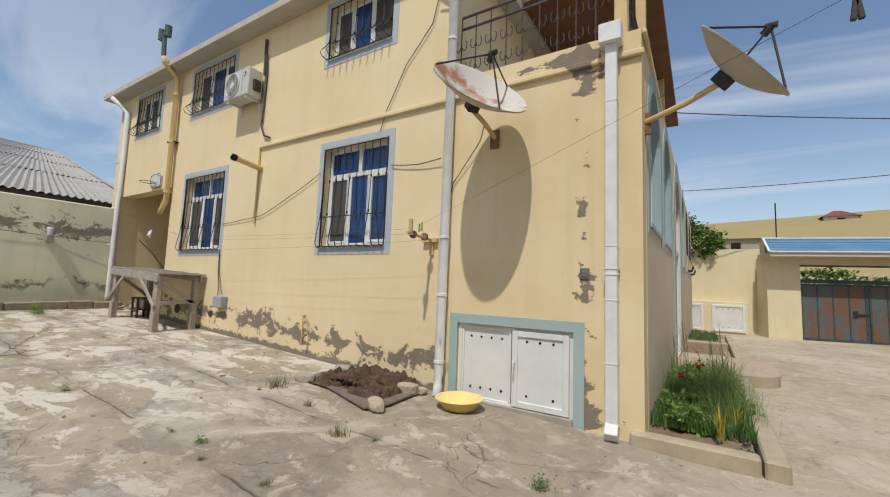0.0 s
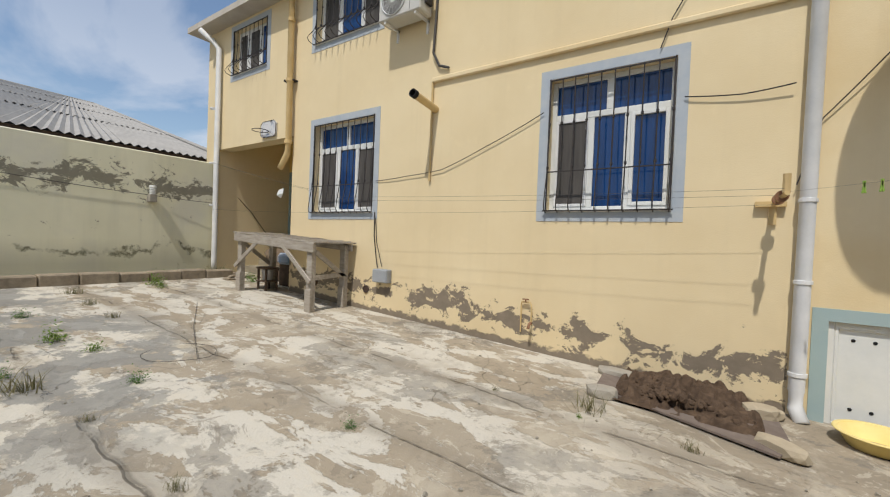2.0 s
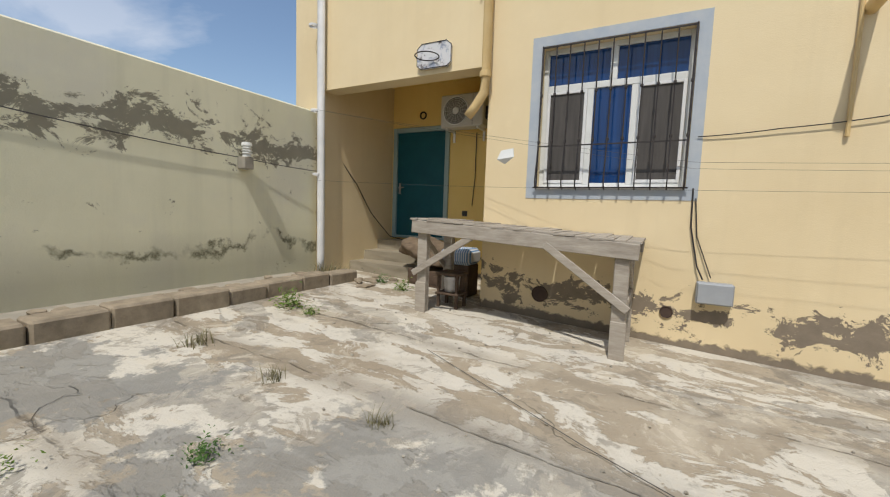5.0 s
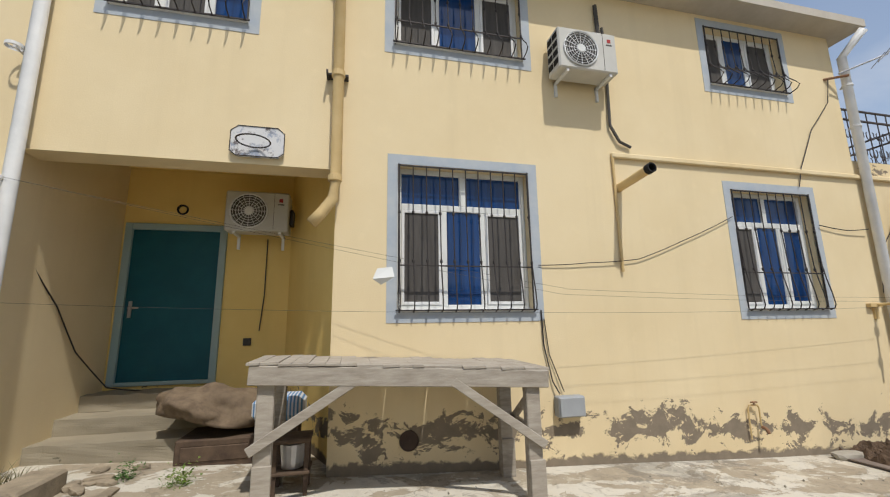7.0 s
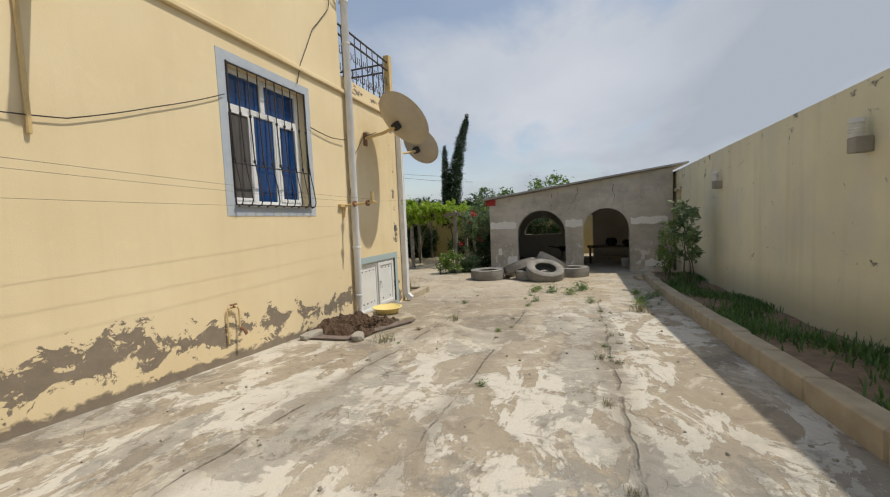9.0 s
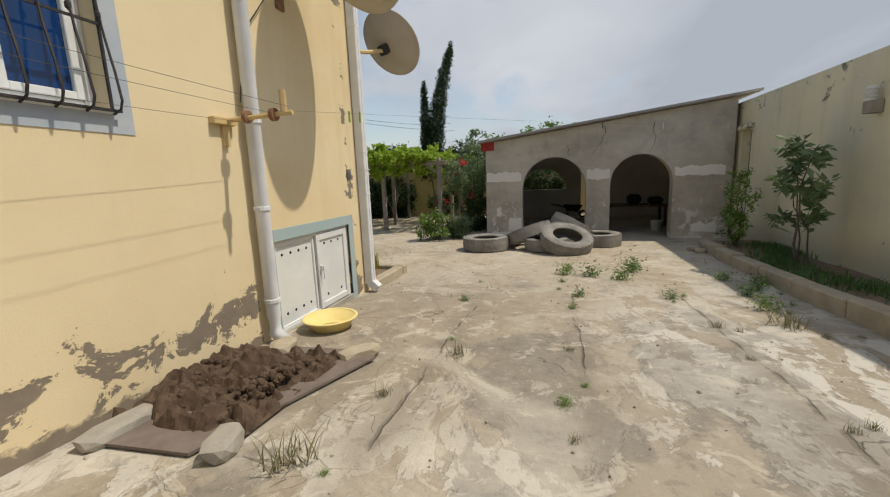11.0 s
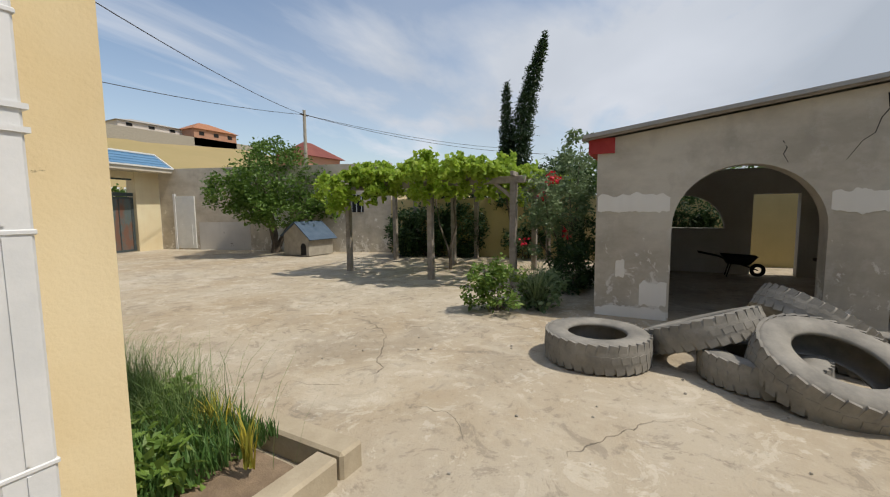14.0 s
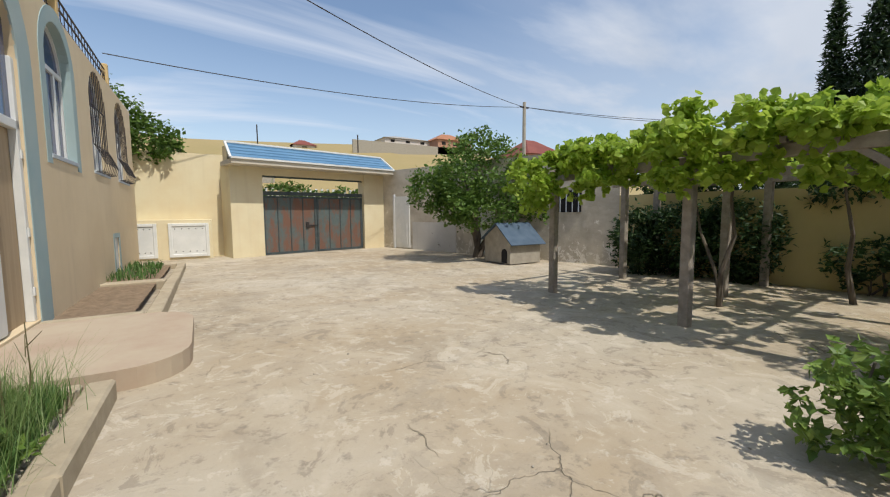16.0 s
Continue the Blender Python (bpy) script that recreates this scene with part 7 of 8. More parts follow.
def hill_house(label, x, y, w, d, h, rh, wall, roof, z=None):
    t = thing("hill_house", label, "house", (x, y, z if z is not None else g(x, y)), "houses on the hillside")
    b = (z if z is not None else g(x, y)) - 1.5
    part("wall", boxes((x - w / 2, x + w / 2, y - d / 2, y + d / 2, b, b + 1.5 + h)), wall, t)
    bm = bmesh.new()
    zt = b + 1.5 + h
    a = [bm.verts.new(p) for p in ((x - w / 2 - 0.4, y - d / 2 - 0.4, zt), (x + w / 2 + 0.4, y - d / 2 - 0.4, zt), (x + w / 2 + 0.4, y + d / 2 + 0.4, zt), (x - w / 2 - 0.4, y + d / 2 + 0.4, zt))]
    r0, r1 = bm.verts.new((x - w * 0.12, y, zt + rh)), bm.verts.new((x + w * 0.12, y, zt + rh))
    bm.faces.new(a)
    bm.faces.new((a[0], a[1], r1, r0)), bm.faces.new((a[1], a[2], r1)), bm.faces.new((a[2], a[3], r0, r1)), bm.faces.new((a[3], a[0], r0))
    part("roof", bm, roof, t)
    for k in range(max(1, int(w / 3))):
        xx = x - w / 2 + w * (k + 0.5) / max(1, int(w / 3))
        wn_ = part("window", boxes((xx - 0.5, xx + 0.5, y - d / 2 - 0.05, y - d / 2 + 0.05, b + 1.5 + h * 0.35, b + 1.5 + h * 0.75)), M_DARK, t)
    return t


hill_house("white house with a dark red hipped roof on the hill", 19.9, 92, 4.2, 4.4, 1.0, 1.3, M_STUCCO, M_REDROOF, 14.3)
hill_house("low pale house with a red roof on the hill", 24.2, 92, 2.6, 4, 0.5, 0.5, M_STUCCO, M_REDROOF, 14.4)
hill_house("low house with an orange hipped roof on the hill", 52, 88, 9, 8, 1.8, 2.0, M_BRICK, M_ORANGEROOF)
hill_house("long low grey-roofed house on the hill", 42, 92, 11, 8, 1.3, 1.2, M_STUCCO, M_ASBEST)
hill_house("unfinished brick house with a ragged tin roof", 27.8, 33, 4.2, 4.2, 5.5, 1.6, M_BRICK, M_REDROOF, 1.0)
hill_house("plain flat-roofed house seen over the yard wall", 6, 66, 8, 7, 2.2, 0.3, M_CONC, M_CONC)
tagged(part("hill_wall", boxes((28, 62, 84, 84.4, g(44, 84) - 2, g(44, 84) + 1.6)), M_CONC), "long grey block wall along the hill", "wall", "", "structure")
tagged(part("hill_mast", tube(bmesh.new(), [(29, 84, 10), (29, 84, 17.2)], 0.12, 6), M_IRON), "thin dark mast on the hill", "mast")
tagged(part("hill_mast", tube(bmesh.new(), [(9, 70, 7), (9, 70, 14.5)], 0.09, 6), M_IRON), "thin dark mast above the gate", "mast")

# ---- plants ----
def leaf_mesh(name, pts, size, material, up=0.3, seed=1, long=1.6, lobes=False):
    """Many small folded leaves at the points given, each a mesh island of its own."""
    r = np.random.RandomState(seed)
    n = len(pts)
    pts = np.asarray(pts, float)
    d = r.normal(size=(n, 3))
    d[:, 2] = d[:, 2] * 0.6 + r.uniform(-0.5, 0.4, n)
    d /= np.linalg.norm(d, axis=1)[:, None]
    nn = r.normal(size=(n, 3))
    nn[:, 2] += up * 4
    s = np.cross(d, nn)
    s /= np.linalg.norm(s, axis=1)[:, None] + 1e-9
    up_ = np.cross(s, d)
    L = size * r.uniform(0.6, 1.3, n)[:, None]
    W = L / long
    if lobes:
        vs = np.stack([pts, pts + d * L * 0.35 + s * W * 0.75 - up_ * L * 0.1, pts + d * L * 0.7 + s * W * 0.55, pts + d * L - up_ * L * 0.12, pts + d * L * 0.7 - s * W * 0.55, pts + d * L * 0.35 - s * W * 0.75 - up_ * L * 0.1], 1)
        f = [(0, 1, 2, 3), (0, 3, 4, 5)]
        k = 6
    else:
        vs = np.stack([pts, pts + d * L * 0.45 + s * W * 0.5 + up_ * L * 0.08, pts + d * L, pts + d * L * 0.45 - s * W * 0.5 + up_ * L * 0.08], 1)
        f = [(0, 1, 2), (0, 2, 3)]
        k = 4
    faces = []
    for i in range(n):
        faces += [tuple(i * k + a for a in q) for q in f]
    me = bpy.data.meshes.new(name)
    me.from_pydata(vs.reshape(-1, 3).tolist(), [], faces)
    me.materials.append(material)
    return me


def blob_points(r, centre, rad, n, hollow=0.5):
    """Points in an ellipsoid, more of them near its skin, clustered to leave gaps."""
    c, rad = np.array(centre), np.array(rad)
    m = max(4, n // 28)
    dirs = r.normal(size=(m, 3))
    dirs /= np.linalg.norm(dirs, axis=1)[:, None]
    cl = c + dirs * rad * (r.uniform(hollow, 1.0, m) ** 0.6)[:, None]
    which = r.randint(0, m, n)
    return cl[which] + r.normal(size=(n, 3)) * rad * 0.14


def leafy(name, blobs, size, material, parent, seed, label="", long=1.6, up=0.3, lobes=False):
    r = np.random.RandomState(seed)
    pts = np.vstack([blob_points(r, *b) for b in blobs])
    me = leaf_mesh(name, pts, size, material, up, seed, long, lobes)
    ob = new(name, me)
    if parent:
        ob.parent = parent
        if not parent.parent:
            ob.matrix_parent_inverse = parent.matrix_basis.inverted()
    if label:
        ob["label"] = label
    return ob


def limbs(parent, base, tops, r0, material, seed):
    rr = random.Random(seed)
    for k, tp in enumerate(tops):
        a, b = Vector(base) + Vector((rr.uniform(-0.12, 0.12), rr.uniform(-0.12, 0.12), 0)), Vector(tp)
        pts = [a.lerp(b, f) + Vector((rr.uniform(-0.08, 0.08), rr.uniform(-0.08, 0.08), 0)) * (0 < f < 1) for f in (0, 0.25, 0.5, 0.75, 1)]
        part("limb" if k else "trunk", tube(bmesh.new(), pts, r0 * (0.7 if k else 1), 7, r0 * 0.25), material, parent)


# broad tree by the dog house
t = thing("tree", "broad green tree with several stems beside the dog house", "tree", (7.75, 14.0, 0))
ob_tree = t
limbs(t, (7.75, 14.0, -0.1), [(7.9, 13.9, 2.6), (6.9, 13.4, 2.3), (8.7, 13.5, 2.3), (7.6, 14.7, 2.6), (8.2, 13.2, 1.9)], 0.09, M_BARK, 3)
leafy("crown", [((7.7, 13.8, 2.5), (1.35, 1.2, 0.95), 3600), ((6.7, 13.4, 2.0), (0.75, 0.8, 0.75), 2000), ((6.15, 13.9, 1.9), (0.6, 0.6, 0.6), 1300), ((9.7, 13.6, 2.1), (0.7, 0.6, 0.7), 1500), ((8.8, 13.0, 2.0), (0.85, 0.8, 0.8), 1500), ((8.0, 12.9, 1.5), (0.9, 0.6, 0.5), 1000), ((6.6, 13.2, 1.5), (0.6, 0.6, 0.5), 1100), ((9.2, 12.6, 1.4), (0.6, 0.5, 0.5), 1000), ((7.9, 14.0, 3.2), (0.7, 0.7, 0.5), 1200), ((7.2, 13.2, 1.3), (1.0, 0.6, 0.45), 900), ((9.3, 13.3, 1.9), (0.7, 0.6, 0.6), 1300)], 0.11, M_TREE, t, 5)

ob_tree.matrix_basis = Matrix.Translation((9.3, 15.55, -0.03)) @ Matrix.Diagonal((1.16, 1.16, 1.13, 1)) @ Matrix.Translation((-7.75, -14.0, 0)) @ ob_tree.matrix_basis

# tree over the north wall
t = thing("tree", "green tree leaning over the north wall", "tree", (-1.2, 21.6, 0))
limbs(t, (-1.4, 21.8, -0.1), [(-1.0, 21.5, 4.5), (-0.2, 21.3, 4.0), (-2.0, 21.5, 4.6)], 0.1, M_BARK, 6)
leafy("crown", [((-1.1, 21.2, 4.5), (1.2, 1.0, 1.0), 2600), ((-0.1, 20.8, 3.9), (0.95, 0.7, 0.75), 1800), ((0.5, 20.7, 3.5), (0.5, 0.4, 0.4), 500), ((-1.9, 20.6, 4.9), (1.2, 0.9, 1.0), 1600)], 0.15, M_TREE, t, 8)

# grape vine over the pergola
t = thing("grape_vine", "bright green grape vine spread over the pergola", "vine", (8.6, 7.6, 0))
limbs(t, (8.45, 7.7, -0.1), [(8.4, 7.5, 2.2), (9.0, 8.5, 2.3)], 0.05, M_BARK, 9)
limbs(t, (10.4, 6.6, -0.1), [(10.2, 6.8, 2.2)], 0.05, M_BARK, 10)
rb = random.Random(12)
blobs = []
for i in range(10):
    for j in range(9):
        x, y = 6.65 + 0.5 * i + rb.uniform(-0.2, 0.2), 5.6 + 0.48 * j + rb.uniform(-0.2, 0.2)
        near = 1.3 if i < 3 else 0.8
        blobs.append(((x, y, 2.27 + rb.uniform(-0.05, 0.12)), (0.40, 0.40, 0.09 + 0.08 * rb.random()), int(85 * near)))
for x, y, z, rx, rz, n in ((6.35, 7.2, 2.2, 0.4, 0.5, 420), (6.3, 9.7, 1.95, 0.38, 0.5, 420), (6.3, 6.4, 2.35, 0.35, 0.25, 260), (6.4, 8.3, 2.15, 0.35, 0.3, 260), (8.0, 7.5, 2.1, 0.5, 0.35, 260), (6.5, 6.0, 2.3, 0.3, 0.25, 200), (7.4, 6.2, 2.0, 0.4, 0.3, 220), (9.2, 6.0, 2.0, 0.4, 0.35, 220), (6.5, 7.5, 2.5, 0.3, 0.2, 200), (7.0, 9.0, 2.5, 0.5, 0.2, 240)):
    blobs.append(((x, y, z), (rx, rx, rz), n))
for k in range(34):
    x, y = rb.uniform(6.45, 9.5), rb.uniform(5.5, 10.2)
    blobs.append(((x, y, 2.42 + rb.uniform(0.0, 0.14)), (0.07, 0.07, 0.16), 14))
    blobs.append(((rb.uniform(6.4, 7.0), rb.uniform(6.0, 10.3), 1.92 + rb.uniform(-0.12, 0.1)), (0.09, 0.09, 0.2), 16))
leafy("foliage", [(c, q, int(n * 1.9)) for c, q, n in blobs], 0.09, M_VINE, t, 13, "", 1.2, 0.12, True)

# cypress
t = thing("cypress", "tall dark cypress with two leaning spires", "cypress tree", (13.5, 7.6, 0))
part("trunk", tube(bmesh.new(), [(13.4, 7.6, -0.3), (13.5, 7.55, 2.5), (13.8, 7.35, 5)], 0.16, 8, 0.06), M_BARK, t)
sp = []
for k in range(26):
    f = k / 25
    sp.append(((13.5 + 0.95 * f ** 2.0 + 0.05 * math.sin(k * 2.1), 7.6 - 0.8 * f ** 2.0, 1.2 + 6.5 * f), ((0.50 + 0.07 * math.sin(k * 1.7)) * (1 - f) ** 0.55 + 0.05, (0.50 + 0.07 * math.sin(k * 1.7)) * (1 - f) ** 0.55 + 0.05, 0.34), int(820 * (1 - f * 0.7))))
for k in range(16):
    f = k / 15
    sp.append(((13.45 + 0.18 * f, 7.86 + 0.1 * f, 1.8 + 4.1 * f), ((0.33 + 0.05 * math.sin(k * 2.3)) * (1 - f) ** 0.55 + 0.04, (0.33 + 0.05 * math.sin(k * 2.3)) * (1 - f) ** 0.55 + 0.04, 0.3), int(620 * (1 - f * 0.7))))
rc = np.random.RandomState(15)
pts = []
for c, rad, n in sp:
    v = rc.normal(size=(n, 3))
    v /= np.linalg.norm(v, axis=1)[:, None]
    pts.append(np.array(c) + v * np.array(rad) * (rc.uniform(0.45, 1.0, n) ** 0.8 + np.abs(rc.normal(size=n)) * 0.12)[:, None])
ob = new("crown", leaf_mesh("crown", np.vstack(pts), 0.15, M_CYPRESS, -0.6, 15, 3.2))
ob.parent, ob.matrix_parent_inverse = t, t.matrix_basis.inverted()

# shrubs along the east wall
for label, blobs2, seed, mat, sz in (
    ("dark dense shrub against the east wall", [((11.1, 9.9, 0.75), (0.7, 0.9, 0.85), 4200), ((11.3, 8.7, 0.8), (0.5, 0.8, 0.9), 3600), ((10.6, 10.6, 0.7), (0.6, 0.5, 0.8), 2500)], 21, M_DARKLEAF, 0.14),
    ("dark shrub behind the pergola posts", [((11.6, 6.6, 0.5), (0.4, 0.7, 0.45), 1500), ((11.8, 5.4, 1.5), (0.6, 0.8, 0.9), 2600), ((11.9, 7.2, 1.9), (0.5, 0.7, 0.5), 1800)], 22, M_DARKLEAF, 0.13),
    ("tall oleander with grey-green leaves beside the shed", [((7.5, 4.55, 1.4), (0.8, 0.5, 0.7), 1500), ((8.0, 4.5, 2.2), (0.75, 0.5, 0.6), 1300), ((6.7, 4.75, 1.7), (0.45, 0.4, 0.5), 420), ((8.2, 4.35, 2.8), (0.5, 0.35, 0.4), 420), ((7.0, 5.0, 1.0), (0.5, 0.45, 0.5), 420), ((8.3, 5.3, 1.7), (0.5, 0.5, 0.6), 500)], 23, M_OLEANDER, 0.10),
    ("dark low shrub in the shade of the shed", [((6.9, 4.25, 0.35), (0.6, 0.4, 0.6), 1900), ((7.7, 4.1, 0.6), (0.5, 0.35, 0.7), 1500)], 37, M_DARKLEAF, 0.10),
    ("dense dark trees rising behind the yellow wall", [((13.0, 9.3, 2.2), (0.6, 1.3, 1.0), 4500), ((13.2, 6.0, 2.2), (0.6, 1.2, 1.0), 4000), ((12.6, 11.0, 2.0), (0.6, 0.8, 0.8), 2500)], 28, M_DARKLEAF, 0.16),
    ("dark green bush behind the shed opening", [((11.4, 2.4, 1.3), (0.35, 1.0, 0.6), 2600), ((11.5, 1.6, 0.8), (0.3, 0.5, 0.5), 900)], 29, M_DARKLEAF, 0.13),
    ("leafy bush at the yard's edge", [((4.72, 4.85, 0.30), (0.42, 0.42, 0.36), 850), ((4.6, 5.1, 0.52), (0.30, 0.28, 0.30), 420), ((4.5, 5.25, 0.3), (0.25, 0.25, 0.25), 220)], 24, M_BUSH, 0.085),
    ("grey-green feathery bush at the yard's edge", [((5.2, 4.4, 0.2), (0.4, 0.35, 0.32), 520)], 25, M_OLEANDER, 0.11),
    ("green hedge across the lane", [((5.2, 25.0, 2.2), (2.0, 0.5, 0.7), 1800), ((8, 25.0, 2.1), (1.2, 0.5, 0.7), 900)], 26, M_TREE, 0.2),
    ("green trees behind the shed", [((16, 1.5, 2.0), (2.0, 3.0, 1.6), 3000), ((22, 2.5, 3.6), (2.0, 1.6, 1.3), 1500), ((14.5, 4.6, 2.3), (1.2, 1.2, 1.1), 1400)], 27, M_TREE, 0.22),
):
    t = thing("shrub", label, "shrub", (blobs2[0][0][0], blobs2[0][0][1], g(*blobs2[0][0][:2])))
    c0 = blobs2[0][0]
    limbs(t, (c0[0], c0[1], g(c0[0], c0[1]) - 0.05), [(b[0][0], b[0][1], b[0][2] + 0.2 * b[1][2]) for b in blobs2] + [(c0[0] + 0.15, c0[1] - 0.1, c0[2])], 0.03, M_BARK, seed)
    leafy("foliage", blobs2, sz, mat, t, seed, "", 2.4 if mat is M_DARKLEAF else 1.8)

# red roses on the oleander side
rr = random.Random(31)
for k, p in enumerate(((6.35, 4.55, 2.1), (6.4, 4.47, 2.06), (6.45, 4.6, 2.02), (6.4, 4.7, 1.75), (6.3, 4.25, 1.05), (6.2, 5.0, 0.9))):
    pts = np.random.RandomState(60 + k).normal(size=(20, 3)) * 0.03 + np.array(p)
    ob = new("rose_bloom", leaf_mesh("rose_bloom", pts, 0.06, M_PETAL, 0.2, 60 + k, 1.1))
    ob.name = "bloom"
    rose = thing("rose_bloom", "red rose bloom on the tall bush", "flower", p, "roses on the bush")
    ob.parent, ob.matrix_parent_inverse = rose, rose.matrix_basis.inverted()

# rose bush and broad-leaved bush in the southern bed
t = thing("rose_bush", "slender rose bush with small dark leaves by the wall", "bush", (3.5, -1.75, 0))
limbs(t, (3.5, -1.75, 0), [(3.4, -1.7, 1.3), (3.6, -1.8, 1.45), (3.3, -1.75, 0.9), (3.75, -1.7, 0.9)], 0.018, M_BARK, 33)
leafy("foliage", [((3.5, -1.75, 0.95), (0.3, 0.28, 0.5), 620), ((3.6, -1.8, 1.4), (0.2, 0.2, 0.25), 200), ((3.4, -1.7, 0.45), (0.36, 0.25, 0.3), 420)], 0.075, M_BUSH, t, 34, "", 1.9)

t = thing("broadleaf_bush", "open broad-leaved bush in the bed by the south wall", "bush", (1.3, -1.8, 0.1))
limbs(t, (1.3, -1.8, 0.05), [(1.1, -1.7, 1.7), (1.6, -1.75, 1.8), (1.3, -1.6, 1.3)], 0.022, M_BARK, 35)
leafy("foliage", [((1.1, -1.7, 1.45), (0.4, 0.3, 0.4), 190), ((1.65, -1.75, 1.6), (0.4, 0.3, 0.4), 210), ((1.35, -1.7, 0.95), (0.35, 0.3, 0.35), 110)], 0.17, M_OLEANDER, t, 36, "", 2.2)

# ---- grass, weeds ----
M_FENNEL = leaf("feathery_weed", (0.10, 0.18, 0.05), (0.17, 0.26, 0.08), (0.27, 0.34, 0.14))
def blades(name, centre_fn, n, h, material, seed, spread=0.35, wide=0.006):
    r = np.random.RandomState(seed)
    vs, fs = [], []
    for i in range(n):
        x, y, z = centre_fn(r)
        a = r.uniform(0, 2 * math.pi)
        hh = h * r.uniform(0.45, 1.2)
        lean = r.uniform(0.05, spread) * hh
        dx, dy = math.cos(a), math.sin(a)
        w = wide * r.uniform(0.7, 1.4)
        b = len(vs)
        vs += [(x - dy * w, y + dx * w, z), (x + dy * w, y - dx * w, z), (x + dx * lean * 0.4 + dy * w * 0.7, y + dy * lean * 0.4 - dx * w * 0.7, z + hh * 0.6), (x + dx * lean * 0.4 - dy * w * 0.7, y + dy * lean * 0.4 + dx * w * 0.7, z + hh * 0.6), (x + dx * lean, y + dy * lean, z + hh)]
        fs += [(b, b + 1, b + 2, b + 3), (b + 3, b + 2, b + 4)]
    me = bpy.data.meshes.new(name)
    me.from_pydata(vs, [], fs)
    me.materials.append(material)
    return me


def stuff(name, me, label, category):
    return tagged(new(name, me), label, category, "", "stuff")


stuff("bed_grass", blades("bed_grass", lambda r: (r.uniform(-0.45, 0.5), r.uniform(4.75, 8.35), 0.13), 9000, 0.14, M_GRASS, 41, 0.6, 0.007), "lush green grass filling the bed by the house", "grass")
stuff("bed_tall_grass", blades("bed_tall_grass", lambda r: (r.uniform(-0.45, 0.42), r.uniform(5.8, 8.35), 0.15), 1500, 0.32, M_FENNEL, 42, 0.6, 0.0022), "tall feathery weeds in the bed", "grass")
stuff("bed_fennel", blades("bed_fennel", lambda r: (0.28 + r.normal() * 0.14, 5.9 + r.normal() * 0.45 if r.uniform() < 0.6 else 7.6 + r.normal() * 0.35, 0.14), 2600, 0.42, M_FENNEL, 49, 1.2, 0.0016), "tall feathery grey-green fennel standing in the bed", "grass")
stuff("bed_low_grass", blades("bed_low_grass", lambda r: (r.uniform(-0.5, 0.5), r.uniform(14.5, 17.4), 0.15), 700, 0.16, M_GRASS, 43, 0.6, 0.01), "low grass in the far bed", "grass")
stuff("south_bed_grass", blades("south_bed_grass", lambda r: (lambda x: (x + r.normal() * 0.1, min(-1.32, max(-2.27, -1.8 + 0.35 * math.sin(x * 1.7) + r.normal() * 0.22)), g(x, -1.8) + 0.12))(r.uniform(-9, 3.3)), 6500, 0.11, M_GRASS, 44, 0.9, 0.008), "short green grass in the south bed", "grass")
stuff("feathery_bush_grass", blades("feathery_bush_grass", lambda r: (5.15 + r.normal() * 0.05, 4.45 + r.normal() * 0.05, 0.0), 420, 0.62, M_OLEANDER, 45, 1.5, 0.006), "pale feathery stems in the bush", "grass")
# dry branching stalks in the near bed
rr = random.Random(46)
for k in range(16):
    x, y = rr.uniform(-0.4, 0.4), rr.uniform(6.6, 8.3)
    t = thing("dry_stalk", "bare brown branching stalk in the bed", "stalk", (x, y, 0.15), "dry stalks in the bed")
    top = Vector((x + rr.uniform(-0.08, 0.08), y + rr.uniform(-0.08, 0.08), 0.15 + rr.uniform(0.55, 0.95)))
    part("stem", tube(bmesh.new(), [(x, y, 0.12), Vector((x, y, 0.15)).lerp(top, 0.5) + Vector((0.02, 0, 0)), top], 0.006, 5, 0.003), M_DRYGRASS, t)
    for q in range(3):
        f = rr.uniform(0.4, 0.8)
        o = Vector((x, y, 0.15)).lerp(top, f)
        part("twig", tube(bmesh.new(), [o, o + Vector((rr.uniform(-0.1, 0.1), rr.uniform(-0.1, 0.1), rr.uniform(0.08, 0.2)))], 0.0035, 4, 0.002), M_DRYGRASS, t)
for k, (x, y, z) in enumerate(((0.02, 6.1, 0.62), (-0.15, 5.9, 0.5), (-0.2, 6.3, 0.42))):
    t = thing("poppy", "red poppy standing in the grass", "flower", (x, y, 0.15), "poppies in the bed")
    part("stem", tube(bmesh.new(), [(x, y, 0.14), (x + 0.02, y, z)], 0.003, 4), M_GRASS, t)
    ob = new("petals", leaf_mesh("petals", np.random.RandomState(80 + k).normal(size=(9, 3)) * 0.012 + np.array((x + 0.02, y, z)), 0.05, M_PETAL, 0.1, 80 + k, 1.0))
    ob.parent, ob.matrix_parent_inverse = t, t.matrix_basis.inverted()
M_YELLEAF = leaf("yellow_leaf", (0.45, 0.36, 0.04), (0.35, 0.36, 0.06), (0.5, 0.42, 0.1))
tagged(new("yellow_plant", blades("yellow_plant", lambda r: (0.2 + r.normal() * 0.015, 4.62 + r.normal() * 0.015, 0.15), 26, 0.3, M_YELLEAF, 47, 0.5, 0.008)), "small plant with yellowed spiky leaves in the bed", "plant")
tagged(new("weed_tuft", blades("weed_tuft", lambda r: (0.36 + r.normal() * 0.04, 5.2 + r.normal() * 0.1, 0.15), 60, 0.2, M_YELLEAF, 48, 0.8, 0.006)), "straw-yellow tuft at the bed's edge", "grass")


